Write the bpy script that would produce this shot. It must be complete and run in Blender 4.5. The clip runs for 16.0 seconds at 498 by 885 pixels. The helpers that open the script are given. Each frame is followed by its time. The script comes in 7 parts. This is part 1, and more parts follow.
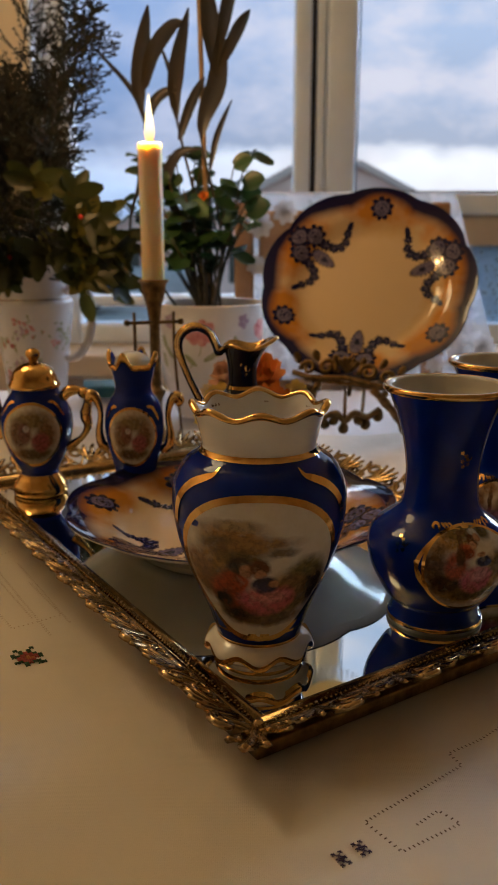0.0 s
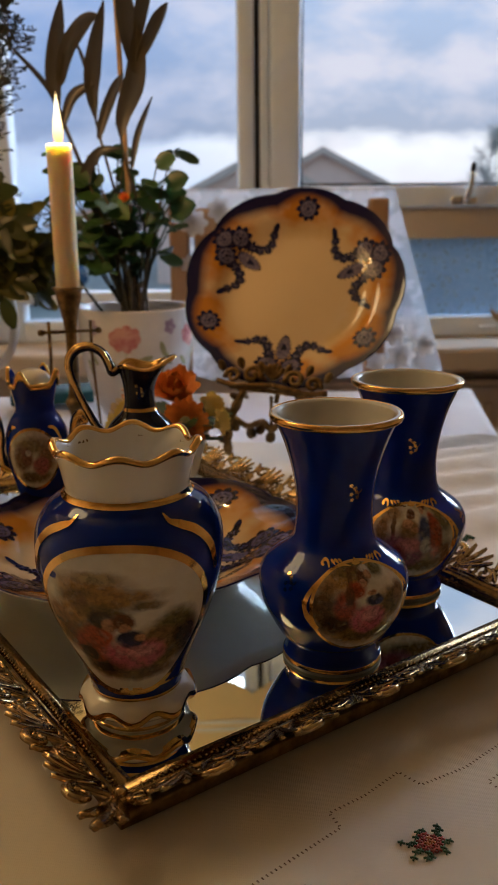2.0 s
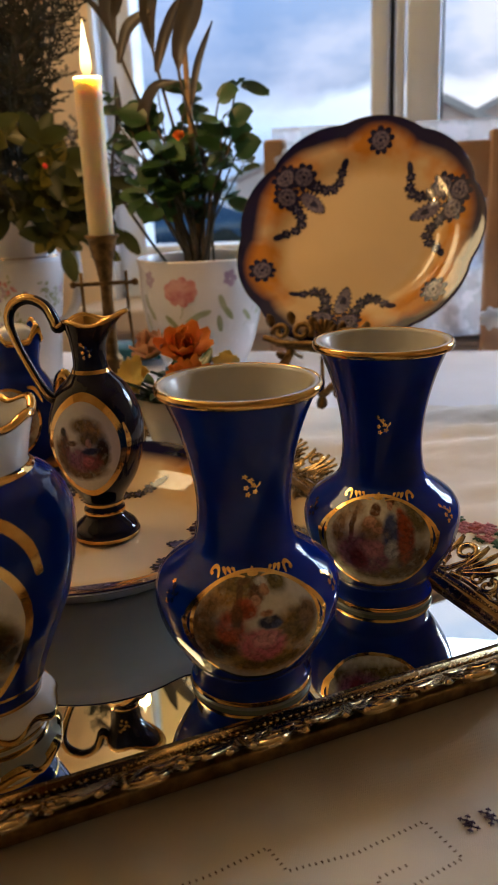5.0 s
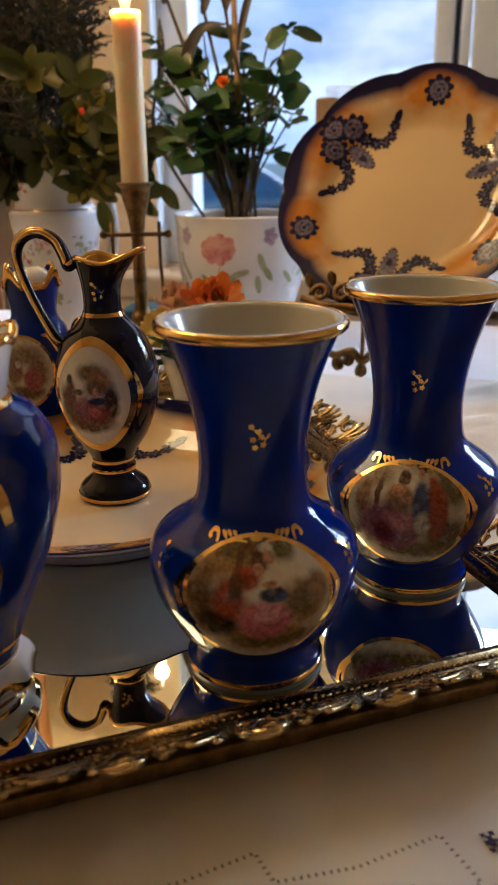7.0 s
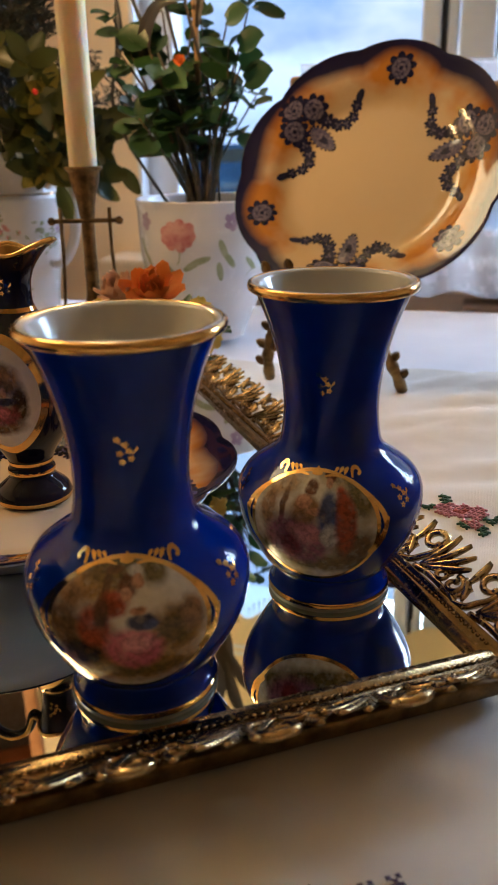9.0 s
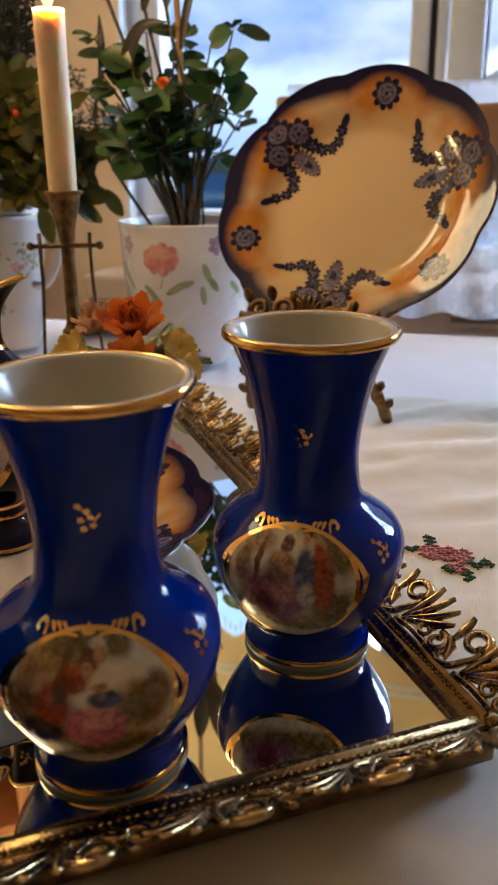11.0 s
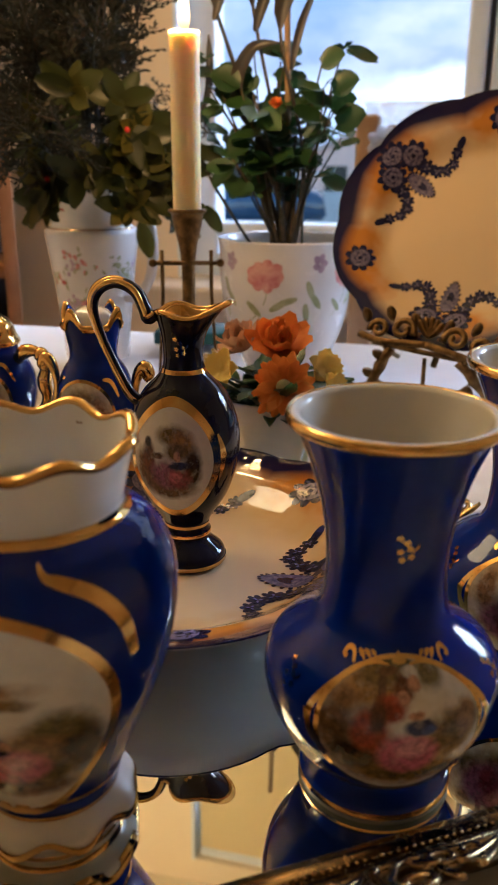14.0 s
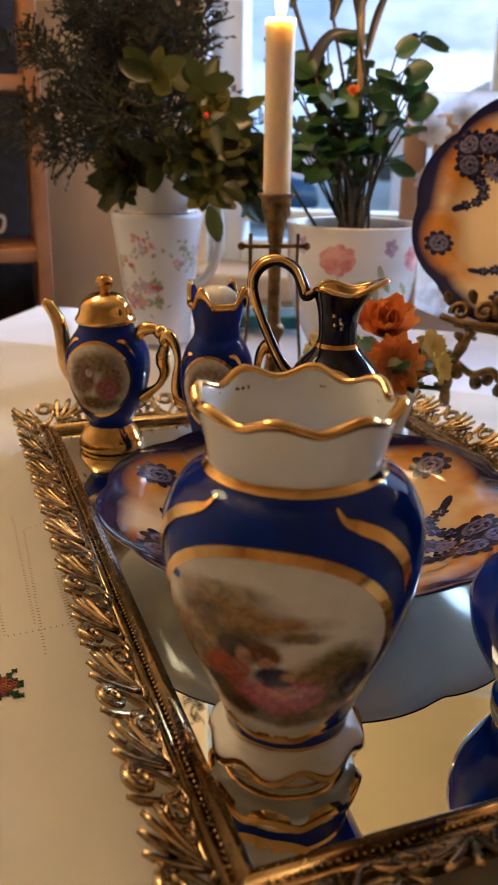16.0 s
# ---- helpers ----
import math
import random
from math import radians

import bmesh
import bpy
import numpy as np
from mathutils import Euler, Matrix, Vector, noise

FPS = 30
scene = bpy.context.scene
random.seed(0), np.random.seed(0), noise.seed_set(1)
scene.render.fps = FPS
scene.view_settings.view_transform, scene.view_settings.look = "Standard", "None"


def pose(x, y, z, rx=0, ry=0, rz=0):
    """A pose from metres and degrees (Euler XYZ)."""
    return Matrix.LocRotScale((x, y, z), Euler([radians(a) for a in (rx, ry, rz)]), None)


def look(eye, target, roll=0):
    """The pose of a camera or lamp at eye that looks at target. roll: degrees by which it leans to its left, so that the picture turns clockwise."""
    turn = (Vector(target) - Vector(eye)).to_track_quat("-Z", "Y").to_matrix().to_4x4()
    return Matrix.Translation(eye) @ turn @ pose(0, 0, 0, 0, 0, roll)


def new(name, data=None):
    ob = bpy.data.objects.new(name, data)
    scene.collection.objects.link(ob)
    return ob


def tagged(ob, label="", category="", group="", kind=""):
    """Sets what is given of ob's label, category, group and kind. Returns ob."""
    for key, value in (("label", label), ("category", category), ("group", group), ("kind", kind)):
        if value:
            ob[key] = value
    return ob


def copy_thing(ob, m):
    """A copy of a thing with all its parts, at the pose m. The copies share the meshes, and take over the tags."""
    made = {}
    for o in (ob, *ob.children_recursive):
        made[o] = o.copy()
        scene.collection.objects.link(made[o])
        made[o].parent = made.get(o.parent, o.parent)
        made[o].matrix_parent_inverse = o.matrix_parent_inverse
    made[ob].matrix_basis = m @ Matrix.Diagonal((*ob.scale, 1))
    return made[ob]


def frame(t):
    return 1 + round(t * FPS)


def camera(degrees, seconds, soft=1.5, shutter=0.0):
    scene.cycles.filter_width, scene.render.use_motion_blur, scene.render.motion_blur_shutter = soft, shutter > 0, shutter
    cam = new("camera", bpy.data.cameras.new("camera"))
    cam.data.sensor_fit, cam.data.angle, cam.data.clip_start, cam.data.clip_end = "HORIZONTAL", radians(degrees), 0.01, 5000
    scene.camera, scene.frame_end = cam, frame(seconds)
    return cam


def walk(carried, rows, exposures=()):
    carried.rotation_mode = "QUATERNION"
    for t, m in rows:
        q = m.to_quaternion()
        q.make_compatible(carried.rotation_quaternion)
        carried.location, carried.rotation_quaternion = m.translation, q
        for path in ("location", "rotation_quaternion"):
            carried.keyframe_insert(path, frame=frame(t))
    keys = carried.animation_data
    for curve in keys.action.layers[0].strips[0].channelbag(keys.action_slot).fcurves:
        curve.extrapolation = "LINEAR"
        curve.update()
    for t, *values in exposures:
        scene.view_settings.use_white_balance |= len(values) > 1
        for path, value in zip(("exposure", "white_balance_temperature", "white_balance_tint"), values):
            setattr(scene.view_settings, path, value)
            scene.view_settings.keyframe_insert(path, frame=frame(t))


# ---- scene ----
cam = camera(33.5, 16.0)
cam.data.dof.use_dof = True
cam.data.dof.focus_distance = 0.36
cam.data.dof.aperture_fstop = 25.0
METRES, EYE, TILT, LEAN, TURN = 0.5, 0.206, -14.3, 0.0, 0.0
ROWS = [
    (0.0, 0.0, 0.0, 0.0, 0.0, 0.0, -0.0),
    (0.5, 0.0068, 0.0035, 0.0175, -0.17, -0.17, 0.27),
    (1.0, 0.0281, 0.0159, 0.0245, -0.43, -0.25, 0.51),
    (1.5, 0.0538, 0.0293, 0.0321, -1.01, -0.55, 0.75),
    (2.0, 0.0843, 0.0485, 0.0409, -2.14, -0.83, 1.09),
    (2.5, 0.102, 0.0709, 0.0473, -4.52, -1.33, 1.57),
    (3.0, 0.1104, 0.0988, 0.0765, -5.79, -1.81, 1.9),
    (3.5, 0.1443, 0.1526, 0.0731, -4.34, -2.47, 2.04),
    (4.0, 0.2381, 0.1856, 0.08, 2.4, -3.02, 1.73),
    (4.5, 0.2754, 0.2004, 0.0729, 7.39, -3.5, 0.84),
    (5.0, 0.3059, 0.215, 0.0527, 10.12, -3.83, -0.19),
    (7.5, 0.3211, 0.3109, 0.0297, 13.59, -5.69, -2.58),
    (8.0, 0.3502, 0.3246, 0.0327, 13.72, -6.03, -2.42),
    (8.5, 0.3693, 0.336, 0.0447, 13.94, -6.33, -2.39),
    (9.0, 0.3803, 0.3546, 0.0442, 13.83, -6.56, -2.47),
    (9.5, 0.3893, 0.3701, 0.0463, 13.54, -6.36, -2.54),
    (12.0, 0.3606, 0.3817, 0.0871, 13.11, -5.43, -2.77),
    (12.5, 0.3244, 0.3697, 0.0858, 13.33, -5.18, -3.06),
    (13.0, 0.2884, 0.3646, 0.0854, 13.48, -5.13, -3.22),
    (13.5, 0.2544, 0.3471, 0.0882, 13.37, -5.14, -3.53),
    (14.0, 0.2191, 0.3355, 0.0771, 13.47, -5.33, -3.67),
    (14.5, 0.1872, 0.3182, 0.0728, 13.37, -5.47, -3.71),
    (15.0, 0.146, 0.2924, 0.0666, 13.2, -5.72, -3.94),
    (15.5, 0.1099, 0.2793, 0.0553, 12.92, -5.92, -4.04),
    (16.0, 0.0829, 0.2615, 0.0546, 12.64, -6.05, -4.08),
]
walk(cam, [(t, pose(0, 0, EYE, TILT, LEAN, TURN) @ pose(METRES * x, METRES * y, METRES * z, 90 + pitch, roll, yaw)) for t, x, y, z, yaw, pitch, roll in ROWS],
     [(0.0, -0.44, 5800, 9), (3.5, -0.44, 5850, 9), (5.0, -0.10, 5700, 8), (9.0, 0.22, 5350, 7), (12.5, 0.1, 5420, 8), (14.5, 0.35, 5280, 10), (16.0, 0.40, 5120, 11)])

# ---- world and light ----
world = bpy.data.worlds.new("world")
scene.world = world
world.use_nodes = True
wn = world.node_tree.nodes
sky = wn.new("ShaderNodeTexSky")
sky.sky_type = "NISHITA"
sky.sun_disc = False
sky.sun_elevation = radians(6)
sky.sun_rotation = radians(20)
wn["Background"].inputs["Strength"].default_value = 0.55
world.node_tree.links.new(sky.outputs[0], wn["Background"].inputs["Color"])


def lamp(name, kind, m, power, colour, size=0.1, size_y=None):
    data = bpy.data.lights.new(name, kind)
    data.energy, data.color = power, colour
    if kind == "AREA":
        data.size = size
        if size_y:
            data.shape, data.size_y = "RECTANGLE", size_y
    elif kind == "POINT":
        data.shadow_soft_size = size
    elif kind == "SUN":
        data.angle = radians(size)
    ob = new(name, data)
    ob.matrix_world = m
    return ob


WIN_Y = 1.85
# Where the added, unseen globe hangs that supplies the warm light.
GLOBE_AT = (-0.80, 0.88, 1.20)
lamp("overcast_sun", "SUN", look((0, 3, 3), (0, 0, 1.2)), 0.8, (0.9, 0.93, 1.0), 20)
lamp("high_daylight", "AREA", look((3.1, WIN_Y + 1.35, 1.55), (0.2, 0.75, 0.0)), 185.0, (0.66, 0.80, 1.0), 2.2, 1.5)
lamp("candle_flame_glow", "POINT", pose(-0.0885, 0.779, 0.306), 0.85, (1.0, 0.54, 0.18), 0.006)


# ---- materials ----
def material(name):
    m = bpy.data.materials.new(name)
    m.use_nodes = True
    return m, m.node_tree.nodes, m.node_tree.links, m.node_tree.nodes["Principled BSDF"]


def ramp(nt, fac, stops):
    n = nt.nodes.new("ShaderNodeValToRGB")
    cr = n.color_ramp
    while len(cr.elements) < len(stops):
        cr.elements.new(0.5)
    for e, (p, c) in zip(cr.elements, stops):
        e.position, e.color = p, (*c, 1)
    nt.links.new(fac, n.inputs[0])
    return n.outputs[0]


def coords(nt, kind="Object"):
    return nt.nodes.new("ShaderNodeTexCoord").outputs[kind]


def noise_tex(nt, vec, scale, detail=4, rough=0.55):
    n = nt.nodes.new("ShaderNodeTexNoise")
    n.inputs["Scale"].default_value, n.inputs["Detail"].default_value, n.inputs["Roughness"].default_value = scale, detail, rough
    if vec:
        nt.links.new(vec, n.inputs["Vector"])
    return n


def mixcol(nt, fac, a, b, blend="MIX"):
    n = nt.nodes.new("ShaderNodeMix")
    n.data_type, n.blend_type = "RGBA", blend
    for sock, v in ((n.inputs[0], fac), (n.inputs[6], a), (n.inputs[7], b)):
        if isinstance(v, (int, float)):
            sock.default_value = v
        elif isinstance(v, tuple):
            sock.default_value = (*v, 1)
        else:
            nt.links.new(v, sock)
    return n.outputs[2]


def mathn(nt, op, a, b=None, c=None, clamp=False):
    n = nt.nodes.new("ShaderNodeMath")
    n.operation, n.use_clamp = op, clamp
    for sock, v in zip(n.inputs, (a, b, c)):
        if v is None:
            continue
        if isinstance(v, (int, float)):
            sock.default_value = v
        else:
            nt.links.new(v, sock)
    return n.outputs[0]


def bump(nt, bsdf, height, strength, dist=0.001):
    n = nt.nodes.new("ShaderNodeBump")
    n.inputs["Strength"].default_value, n.inputs["Distance"].default_value = strength, dist
    nt.links.new(height, n.inputs["Height"])
    nt.links.new(n.outputs[0], bsdf.inputs["Normal"])


SSS_SCALE = {"candle_wax": 1.1}


def simple(name, c1, c2, rough=0.5, metal=0.0, scale=40, coat=0.0, rough2=None, bumpy=0.0, sheen=0.0, sss=0.0, trans=0.0, emit=0.0):
    """Two-tone noise material with roughness variation and fine relief."""
    m, n, l, b = material(name)
    nt = m.node_tree
    co = coords(nt)
    nz = noise_tex(nt, co, scale, 5)
    l.new(ramp(nt, nz.outputs[0], [(0.35, c1), (0.65, c2)]), b.inputs["Base Color"])
    b.inputs["Metallic"].default_value = metal
    nz2 = noise_tex(nt, co, scale * 3.1, 3)
    r2 = rough * 1.4 if rough2 is None else rough2
    mr = n.new("ShaderNodeMapRange")
    mr.inputs["From Min"].default_value, mr.inputs["From Max"].default_value = 0.35, 0.65
    mr.inputs["To Min"].default_value, mr.inputs["To Max"].default_value = rough, r2
    l.new(nz2.outputs[0], mr.inputs["Value"])
    l.new(mr.outputs[0], b.inputs["Roughness"])
    b.inputs["Coat Weight"].default_value = coat
    b.inputs["Coat Roughness"].default_value = 0.05
    b.inputs["Sheen Weight"].default_value = sheen
    b.inputs["Subsurface Weight"].default_value = sss
    b.inputs["Subsurface Radius"].default_value = (0.011, 0.0080, 0.0042)
    b.inputs["Subsurface Scale"].default_value = SSS_SCALE.get(name, 0.05)
    b.inputs["Transmission Weight"].default_value = trans
    if bumpy:
        bump(nt, b, nz2.outputs[0], bumpy)
    return m


GOLD = simple("gilding", (0.62, 0.36, 0.09), (0.80, 0.52, 0.17), 0.09, 1.0, 120, bumpy=0.04)
RAIL_GOLD = simple("polished_gilt_bar", (0.30, 0.20, 0.085), (0.44, 0.30, 0.125), 0.20, 1.0, 160, bumpy=0.06)
TRAY_GOLD = simple("cast_gilt_metal", (0.20, 0.13, 0.06), (0.55, 0.39, 0.18), 0.20, 1.0, 90, bumpy=0.15)
DARK_BRASS = simple("aged_brass", (0.10, 0.060, 0.024), (0.26, 0.16, 0.06), 0.38, 1.0, 150, bumpy=0.3)
BLUE = simple("cobalt_glaze", (0.002, 0.015, 0.19), (0.003, 0.021, 0.24), 0.045, 0.0, 60, coat=0.0, rough2=0.07)
BLACK_GLAZE = simple("black_cobalt_glaze", (0.004, 0.004, 0.012), (0.007, 0.007, 0.020), 0.05, 0.0, 60, coat=0.0, rough2=0.08)
BLACK_GLAZE.node_tree.nodes["Principled BSDF"].inputs["Specular IOR Level"].default_value = 0.28
BLUE.node_tree.nodes["Principled BSDF"].inputs["Specular IOR Level"].default_value = 0.24
PORCELAIN = simple("white_porcelain", (0.70, 0.68, 0.62), (0.76, 0.74, 0.69), 0.12, 0.0, 30, coat=0.4, sss=0.05)
# White glaze with the dimness inside the tall vases put into its colour.
SHADED_INSIDE = simple("white_glaze_darkened_for_shade", (0.46, 0.43, 0.36), (0.53, 0.50, 0.43), 0.14, 0.0, 30)
CREAM_GLAZE = simple("cream_glaze", (0.66, 0.60, 0.48), (0.72, 0.66, 0.54), 0.12, 0.0, 50, coat=0.4)
POT_WHITE = simple("glazed_white_pot", (0.72, 0.70, 0.70), (0.80, 0.77, 0.76), 0.2, 0.0, 20, coat=0.2)
WAX = simple("candle_wax", (0.82, 0.67, 0.42), (0.85, 0.71, 0.47), 0.4, 0.0, 40, sss=1.0)
# Dresser back: the shade behind the shelves is put into this dark colour.
SHADED_BACK = simple("dresser_back_in_shade", (0.03, 0.016, 0.009), (0.055, 0.03, 0.016), 0.7, 0.0, 14)
SOIL = simple("potting_soil", (0.02, 0.013, 0.008), (0.05, 0.032, 0.02), 0.9, 0.0, 300, bumpy=1.0)
STEM = simple("woody_stem", (0.05, 0.045, 0.02), (0.11, 0.08, 0.04), 0.7, 0.0, 200, bumpy=0.4)
CANE = simple("bamboo_cane", (0.28, 0.17, 0.08), (0.38, 0.25, 0.12), 0.6, 0.0, 60)
WOOD = simple("orange_stained_wood", (0.32, 0.13, 0.04), (0.44, 0.19, 0.065), 0.4, 0.0, 14, bumpy=0.1)
CHAIR_WOOD = simple("beech_wood", (0.30, 0.16, 0.075), (0.40, 0.23, 0.11), 0.4, 0.0, 18, bumpy=0.1)
PVC = simple("white_window_pvc", (0.74, 0.80, 0.88), (0.80, 0.86, 0.94), 0.3, 0.0, 12)
GASKET = simple("dark_window_gasket", (0.03, 0.025, 0.02), (0.06, 0.05, 0.045), 0.6, 0.0, 30)
CHROME = simple("chrome", (0.7, 0.7, 0.7), (0.8, 0.8, 0.8), 0.12, 1.0, 30)
WALL_PAINT = simple("warm_cream_wall_paint", (0.87, 0.72, 0.52), (0.90, 0.76, 0.56), 0.8, 0.0, 3, bumpy=0.1)
CEIL_PAINT = simple("cream_ceiling_paint", (0.86, 0.76, 0.55), (0.89, 0.79, 0.59), 0.85, 0.0, 2.5, bumpy=0.15)
BEIGE = simple("beige_sill_paint", (0.55, 0.44, 0.32), (0.60, 0.49, 0.36), 0.5, 0.0, 5)
CARPET = simple("brown_carpet", (0.12, 0.08, 0.06), (0.2, 0.14, 0.1), 0.95, 0.0, 150, bumpy=0.8)
PLASTER_OUT = simple("rendered_house_wall", (0.64, 0.44, 0.41), (0.72, 0.51, 0.48), 0.9, 0.0, 0.8)
ROOF = simple("slate_roof", (0.44, 0.34, 0.33), (0.52, 0.41, 0.40), 0.8, 0.0, 1.5)
GRASS = simple("winter_lawn", (0.30, 0.30, 0.29), (0.42, 0.42, 0.41), 0.95, 0.0, 2.0)
CAR_PAINT = simple("dark_blue_car_paint", (0.02, 0.05, 0.12), (0.03, 0.07, 0.16), 0.2, 0.0, 2, coat=0.8)
RUBBER = simple("tyre_rubber", (0.012, 0.012, 0.012), (0.03, 0.03, 0.03), 0.8, 0.0, 20)
BARK = simple("tree_bark", (0.52, 0.48, 0.49), (0.64, 0.59, 0.60), 0.9, 0.0, 6, bumpy=0.6)
RED = simple("red_berry", (0.35, 0.01, 0.01), (0.5, 0.03, 0.02), 0.25, 0.0, 80)
TEAL = simple("teal_card", (0.01, 0.08, 0.10), (0.02, 0.12, 0.14), 0.6, 0.0, 20)
BLACK = simple("burnt_wick", (0.01, 0.008, 0.006), (0.03, 0.02, 0.015), 0.9, 0.0, 300)
DRIFT = simple("pale_driftwood", (0.35, 0.24, 0.14), (0.5, 0.37, 0.24), 0.7, 0.0, 30, bumpy=0.5)
GREY_GLAZE = simple("grey_green_glaze", (0.20, 0.22, 0.19), (0.28, 0.29, 0.25), 0.3, 0.0, 60)
NAVY = simple("navy_underglaze", (0.006, 0.006, 0.030), (0.018, 0.018, 0.075), 0.14, 0.0, 300)
LILAC = simple("grey_lilac_underglaze", (0.055, 0.050, 0.12), (0.20, 0.17, 0.26), 0.14, 0.0, 500)
PINK_PAINT = simple("pink_overglaze", (0.55, 0.16, 0.18), (0.72, 0.40, 0.36), 0.25, 0.0, 90)
GREEN_PAINT = simple("sage_overglaze", (0.28, 0.30, 0.14), (0.42, 0.42, 0.26), 0.25, 0.0, 90)
LILAC_PAINT = simple("lilac_overglaze", (0.36, 0.24, 0.36), (0.55, 0.42, 0.50), 0.25, 0.0, 90)
RED_PAINT = simple("rose_overglaze", (0.40, 0.06, 0.06), (0.55, 0.18, 0.14), 0.25, 0.0, 90)


def leaf_mat(name, c1, c2, c3, rough=0.35, trans=0.35):
    m, n, l, b = material(name)
    nt = m.node_tree
    info = n.new("ShaderNodeNewGeometry")
    nz = noise_tex(nt, coords(nt), 60, 3)
    base = ramp(nt, info.outputs["Random Per Island"], [(0.0, c1), (0.6, c2), (1.0, c3)])
    col = mixcol(nt, mathn(nt, "MULTIPLY", nz.outputs[0], 0.5), base, c1)
    l.new(col, b.inputs["Base Color"])
    b.inputs["Roughness"].default_value = rough
    tr = n.new("ShaderNodeBsdfTranslucent")
    l.new(col, tr.inputs["Color"])
    mx = n.new("ShaderNodeMixShader")
    mx.inputs[0].default_value = trans
    l.new(b.outputs[0], mx.inputs[1])
    l.new(tr.outputs[0], mx.inputs[2])
    l.new(mx.outputs[0], n["Material Output"].inputs["Surface"])
    bump(nt, b, nz.outputs[0], 0.3)
    return m


LEAF = leaf_mat("potted_plant_leaf", (0.022, 0.055, 0.015), (0.037, 0.09, 0.022), (0.055, 0.12, 0.032), 0.35, 0.22)
BRONZE_LEAF = leaf_mat("bronze_strap_leaf", (0.040, 0.044, 0.022), (0.058, 0.042, 0.032), (0.075, 0.085, 0.03))
HOLLY = leaf_mat("broad_evergreen_leaf", (0.019, 0.027, 0.006), (0.046, 0.054, 0.008), (0.20, 0.165, 0.022))
CONIFER = leaf_mat("dark_conifer_spray", (0.008, 0.012, 0.005), (0.018, 0.020, 0.009), (0.050, 0.028, 0.016), 0.6, 0.15)
ORANGE_PETAL = leaf_mat("orange_petal", (0.74, 0.21, 0.02), (0.82, 0.29, 0.03), (0.86, 0.40, 0.08), 0.6, 0.3)
YELLOW_PETAL = leaf_mat("yellow_petal", (0.84, 0.62, 0.12), (0.88, 0.70, 0.18), (0.90, 0.76, 0.28), 0.6, 0.3)
PEACH_PETAL = leaf_mat("peach_petal", (0.62, 0.36, 0.22), (0.70, 0.44, 0.28), (0.75, 0.52, 0.36), 0.6, 0.3)
LACE_PETAL = leaf_mat("white_lace_petal", (0.60, 0.57, 0.55), (0.66, 0.63, 0.60), (0.70, 0.66, 0.62), 0.8, 0.4)
CREAM_PETAL = leaf_mat("cream_petal", (0.72, 0.58, 0.34), (0.78, 0.66, 0.42), (0.82, 0.72, 0.5), 0.6, 0.3)


def cloth_mat():
    """Cream cotton: woven threads, soft creases, faint stains."""
    m, n, l, b = material("cream_cotton_cloth")
    nt = m.node_tree
    co = coords(nt)
    big = noise_tex(nt, co, 6, 4)
    l.new(ramp(nt, big.outputs[0], [(0.3, (0.58, 0.52, 0.43)), (0.7, (0.65, 0.59, 0.50))]), b.inputs["Base Color"])
    b.inputs["Roughness"].default_value = 0.85
    b.inputs["Sheen Weight"].default_value = 0.25
    wv = []
    for ax in ("X", "Y"):
        w = n.new("ShaderNodeTexWave")
        w.bands_direction = ax
        w.inputs["Scale"].default_value = 420
        w.inputs["Distortion"].default_value = 1.5
        l.new(co, w.inputs["Vector"])
        wv.append(w.outputs["Fac"])
    weave = mathn(nt, "ADD", wv[0], wv[1])
    crease = noise_tex(nt, co, 14, 3)
    h = mathn(nt, "ADD", mathn(nt, "MULTIPLY", weave, 0.03), mathn(nt, "MULTIPLY", crease.outputs[0], 3.0))
    bump(nt, b, h, 0.5, 0.002)
    return m


CLOTH = cloth_mat()
WHITE_CLOTH = simple("white_cotton_cloth", (0.66, 0.64, 0.66), (0.74, 0.72, 0.74), 0.85, 0.0, 9, sheen=0.3, bumpy=0.15)


def mirror_mat():
    m, n, l, b = material("mirror_glass")
    nt = m.node_tree
    nz = noise_tex(nt, coords(nt), 25, 4)
    l.new(ramp(nt, nz.outputs[0], [(0.3, (0.74, 0.78, 0.76)), (0.7, (0.80, 0.83, 0.81))]), b.inputs["Base Color"])
    b.inputs["Metallic"].default_value = 1.0
    l.new(ramp(nt, noise_tex(nt, coords(nt), 60, 3).outputs[0], [(0.4, (0.008,) * 3), (0.75, (0.03,) * 3)]), b.inputs["Roughness"])
    return m


MIRROR = mirror_mat()


def glass_mat(name, tint, rough=0.0, ior=1.45):
    m, n, l, b = material(name)
    b.inputs["Base Color"].default_value = (*tint, 1)
    b.inputs["Transmission Weight"].default_value = 1.0
    b.inputs["Roughness"].default_value = rough
    b.inputs["IOR"].default_value = ior
    return m


PANE = glass_mat("window_glass", (1, 1, 1), 0.0, 1.12)


def frosted_mat():
    m, n, l, b = material("condensation_glass")
    nt = m.node_tree
    vo = n.new("ShaderNodeTexVoronoi")
    vo.inputs["Scale"].default_value = 70
    l.new(coords(nt), vo.inputs["Vector"])
    l.new(ramp(nt, vo.outputs["Distance"], [(0.12, (0.75, 0.84, 0.92)), (0.35, (0.28, 0.40, 0.52)), (0.7, (0.20, 0.31, 0.43))]), b.inputs["Base Color"])
    b.inputs["Transmission Weight"].default_value = 0.6
    l.new(ramp(nt, vo.outputs["Distance"], [(0.2, (0.15,) * 3), (0.6, (0.7,) * 3)]), b.inputs["Roughness"])
    bump(nt, b, vo.outputs["Distance"], 0.6, 0.002)
    return m


FROSTED = frosted_mat()


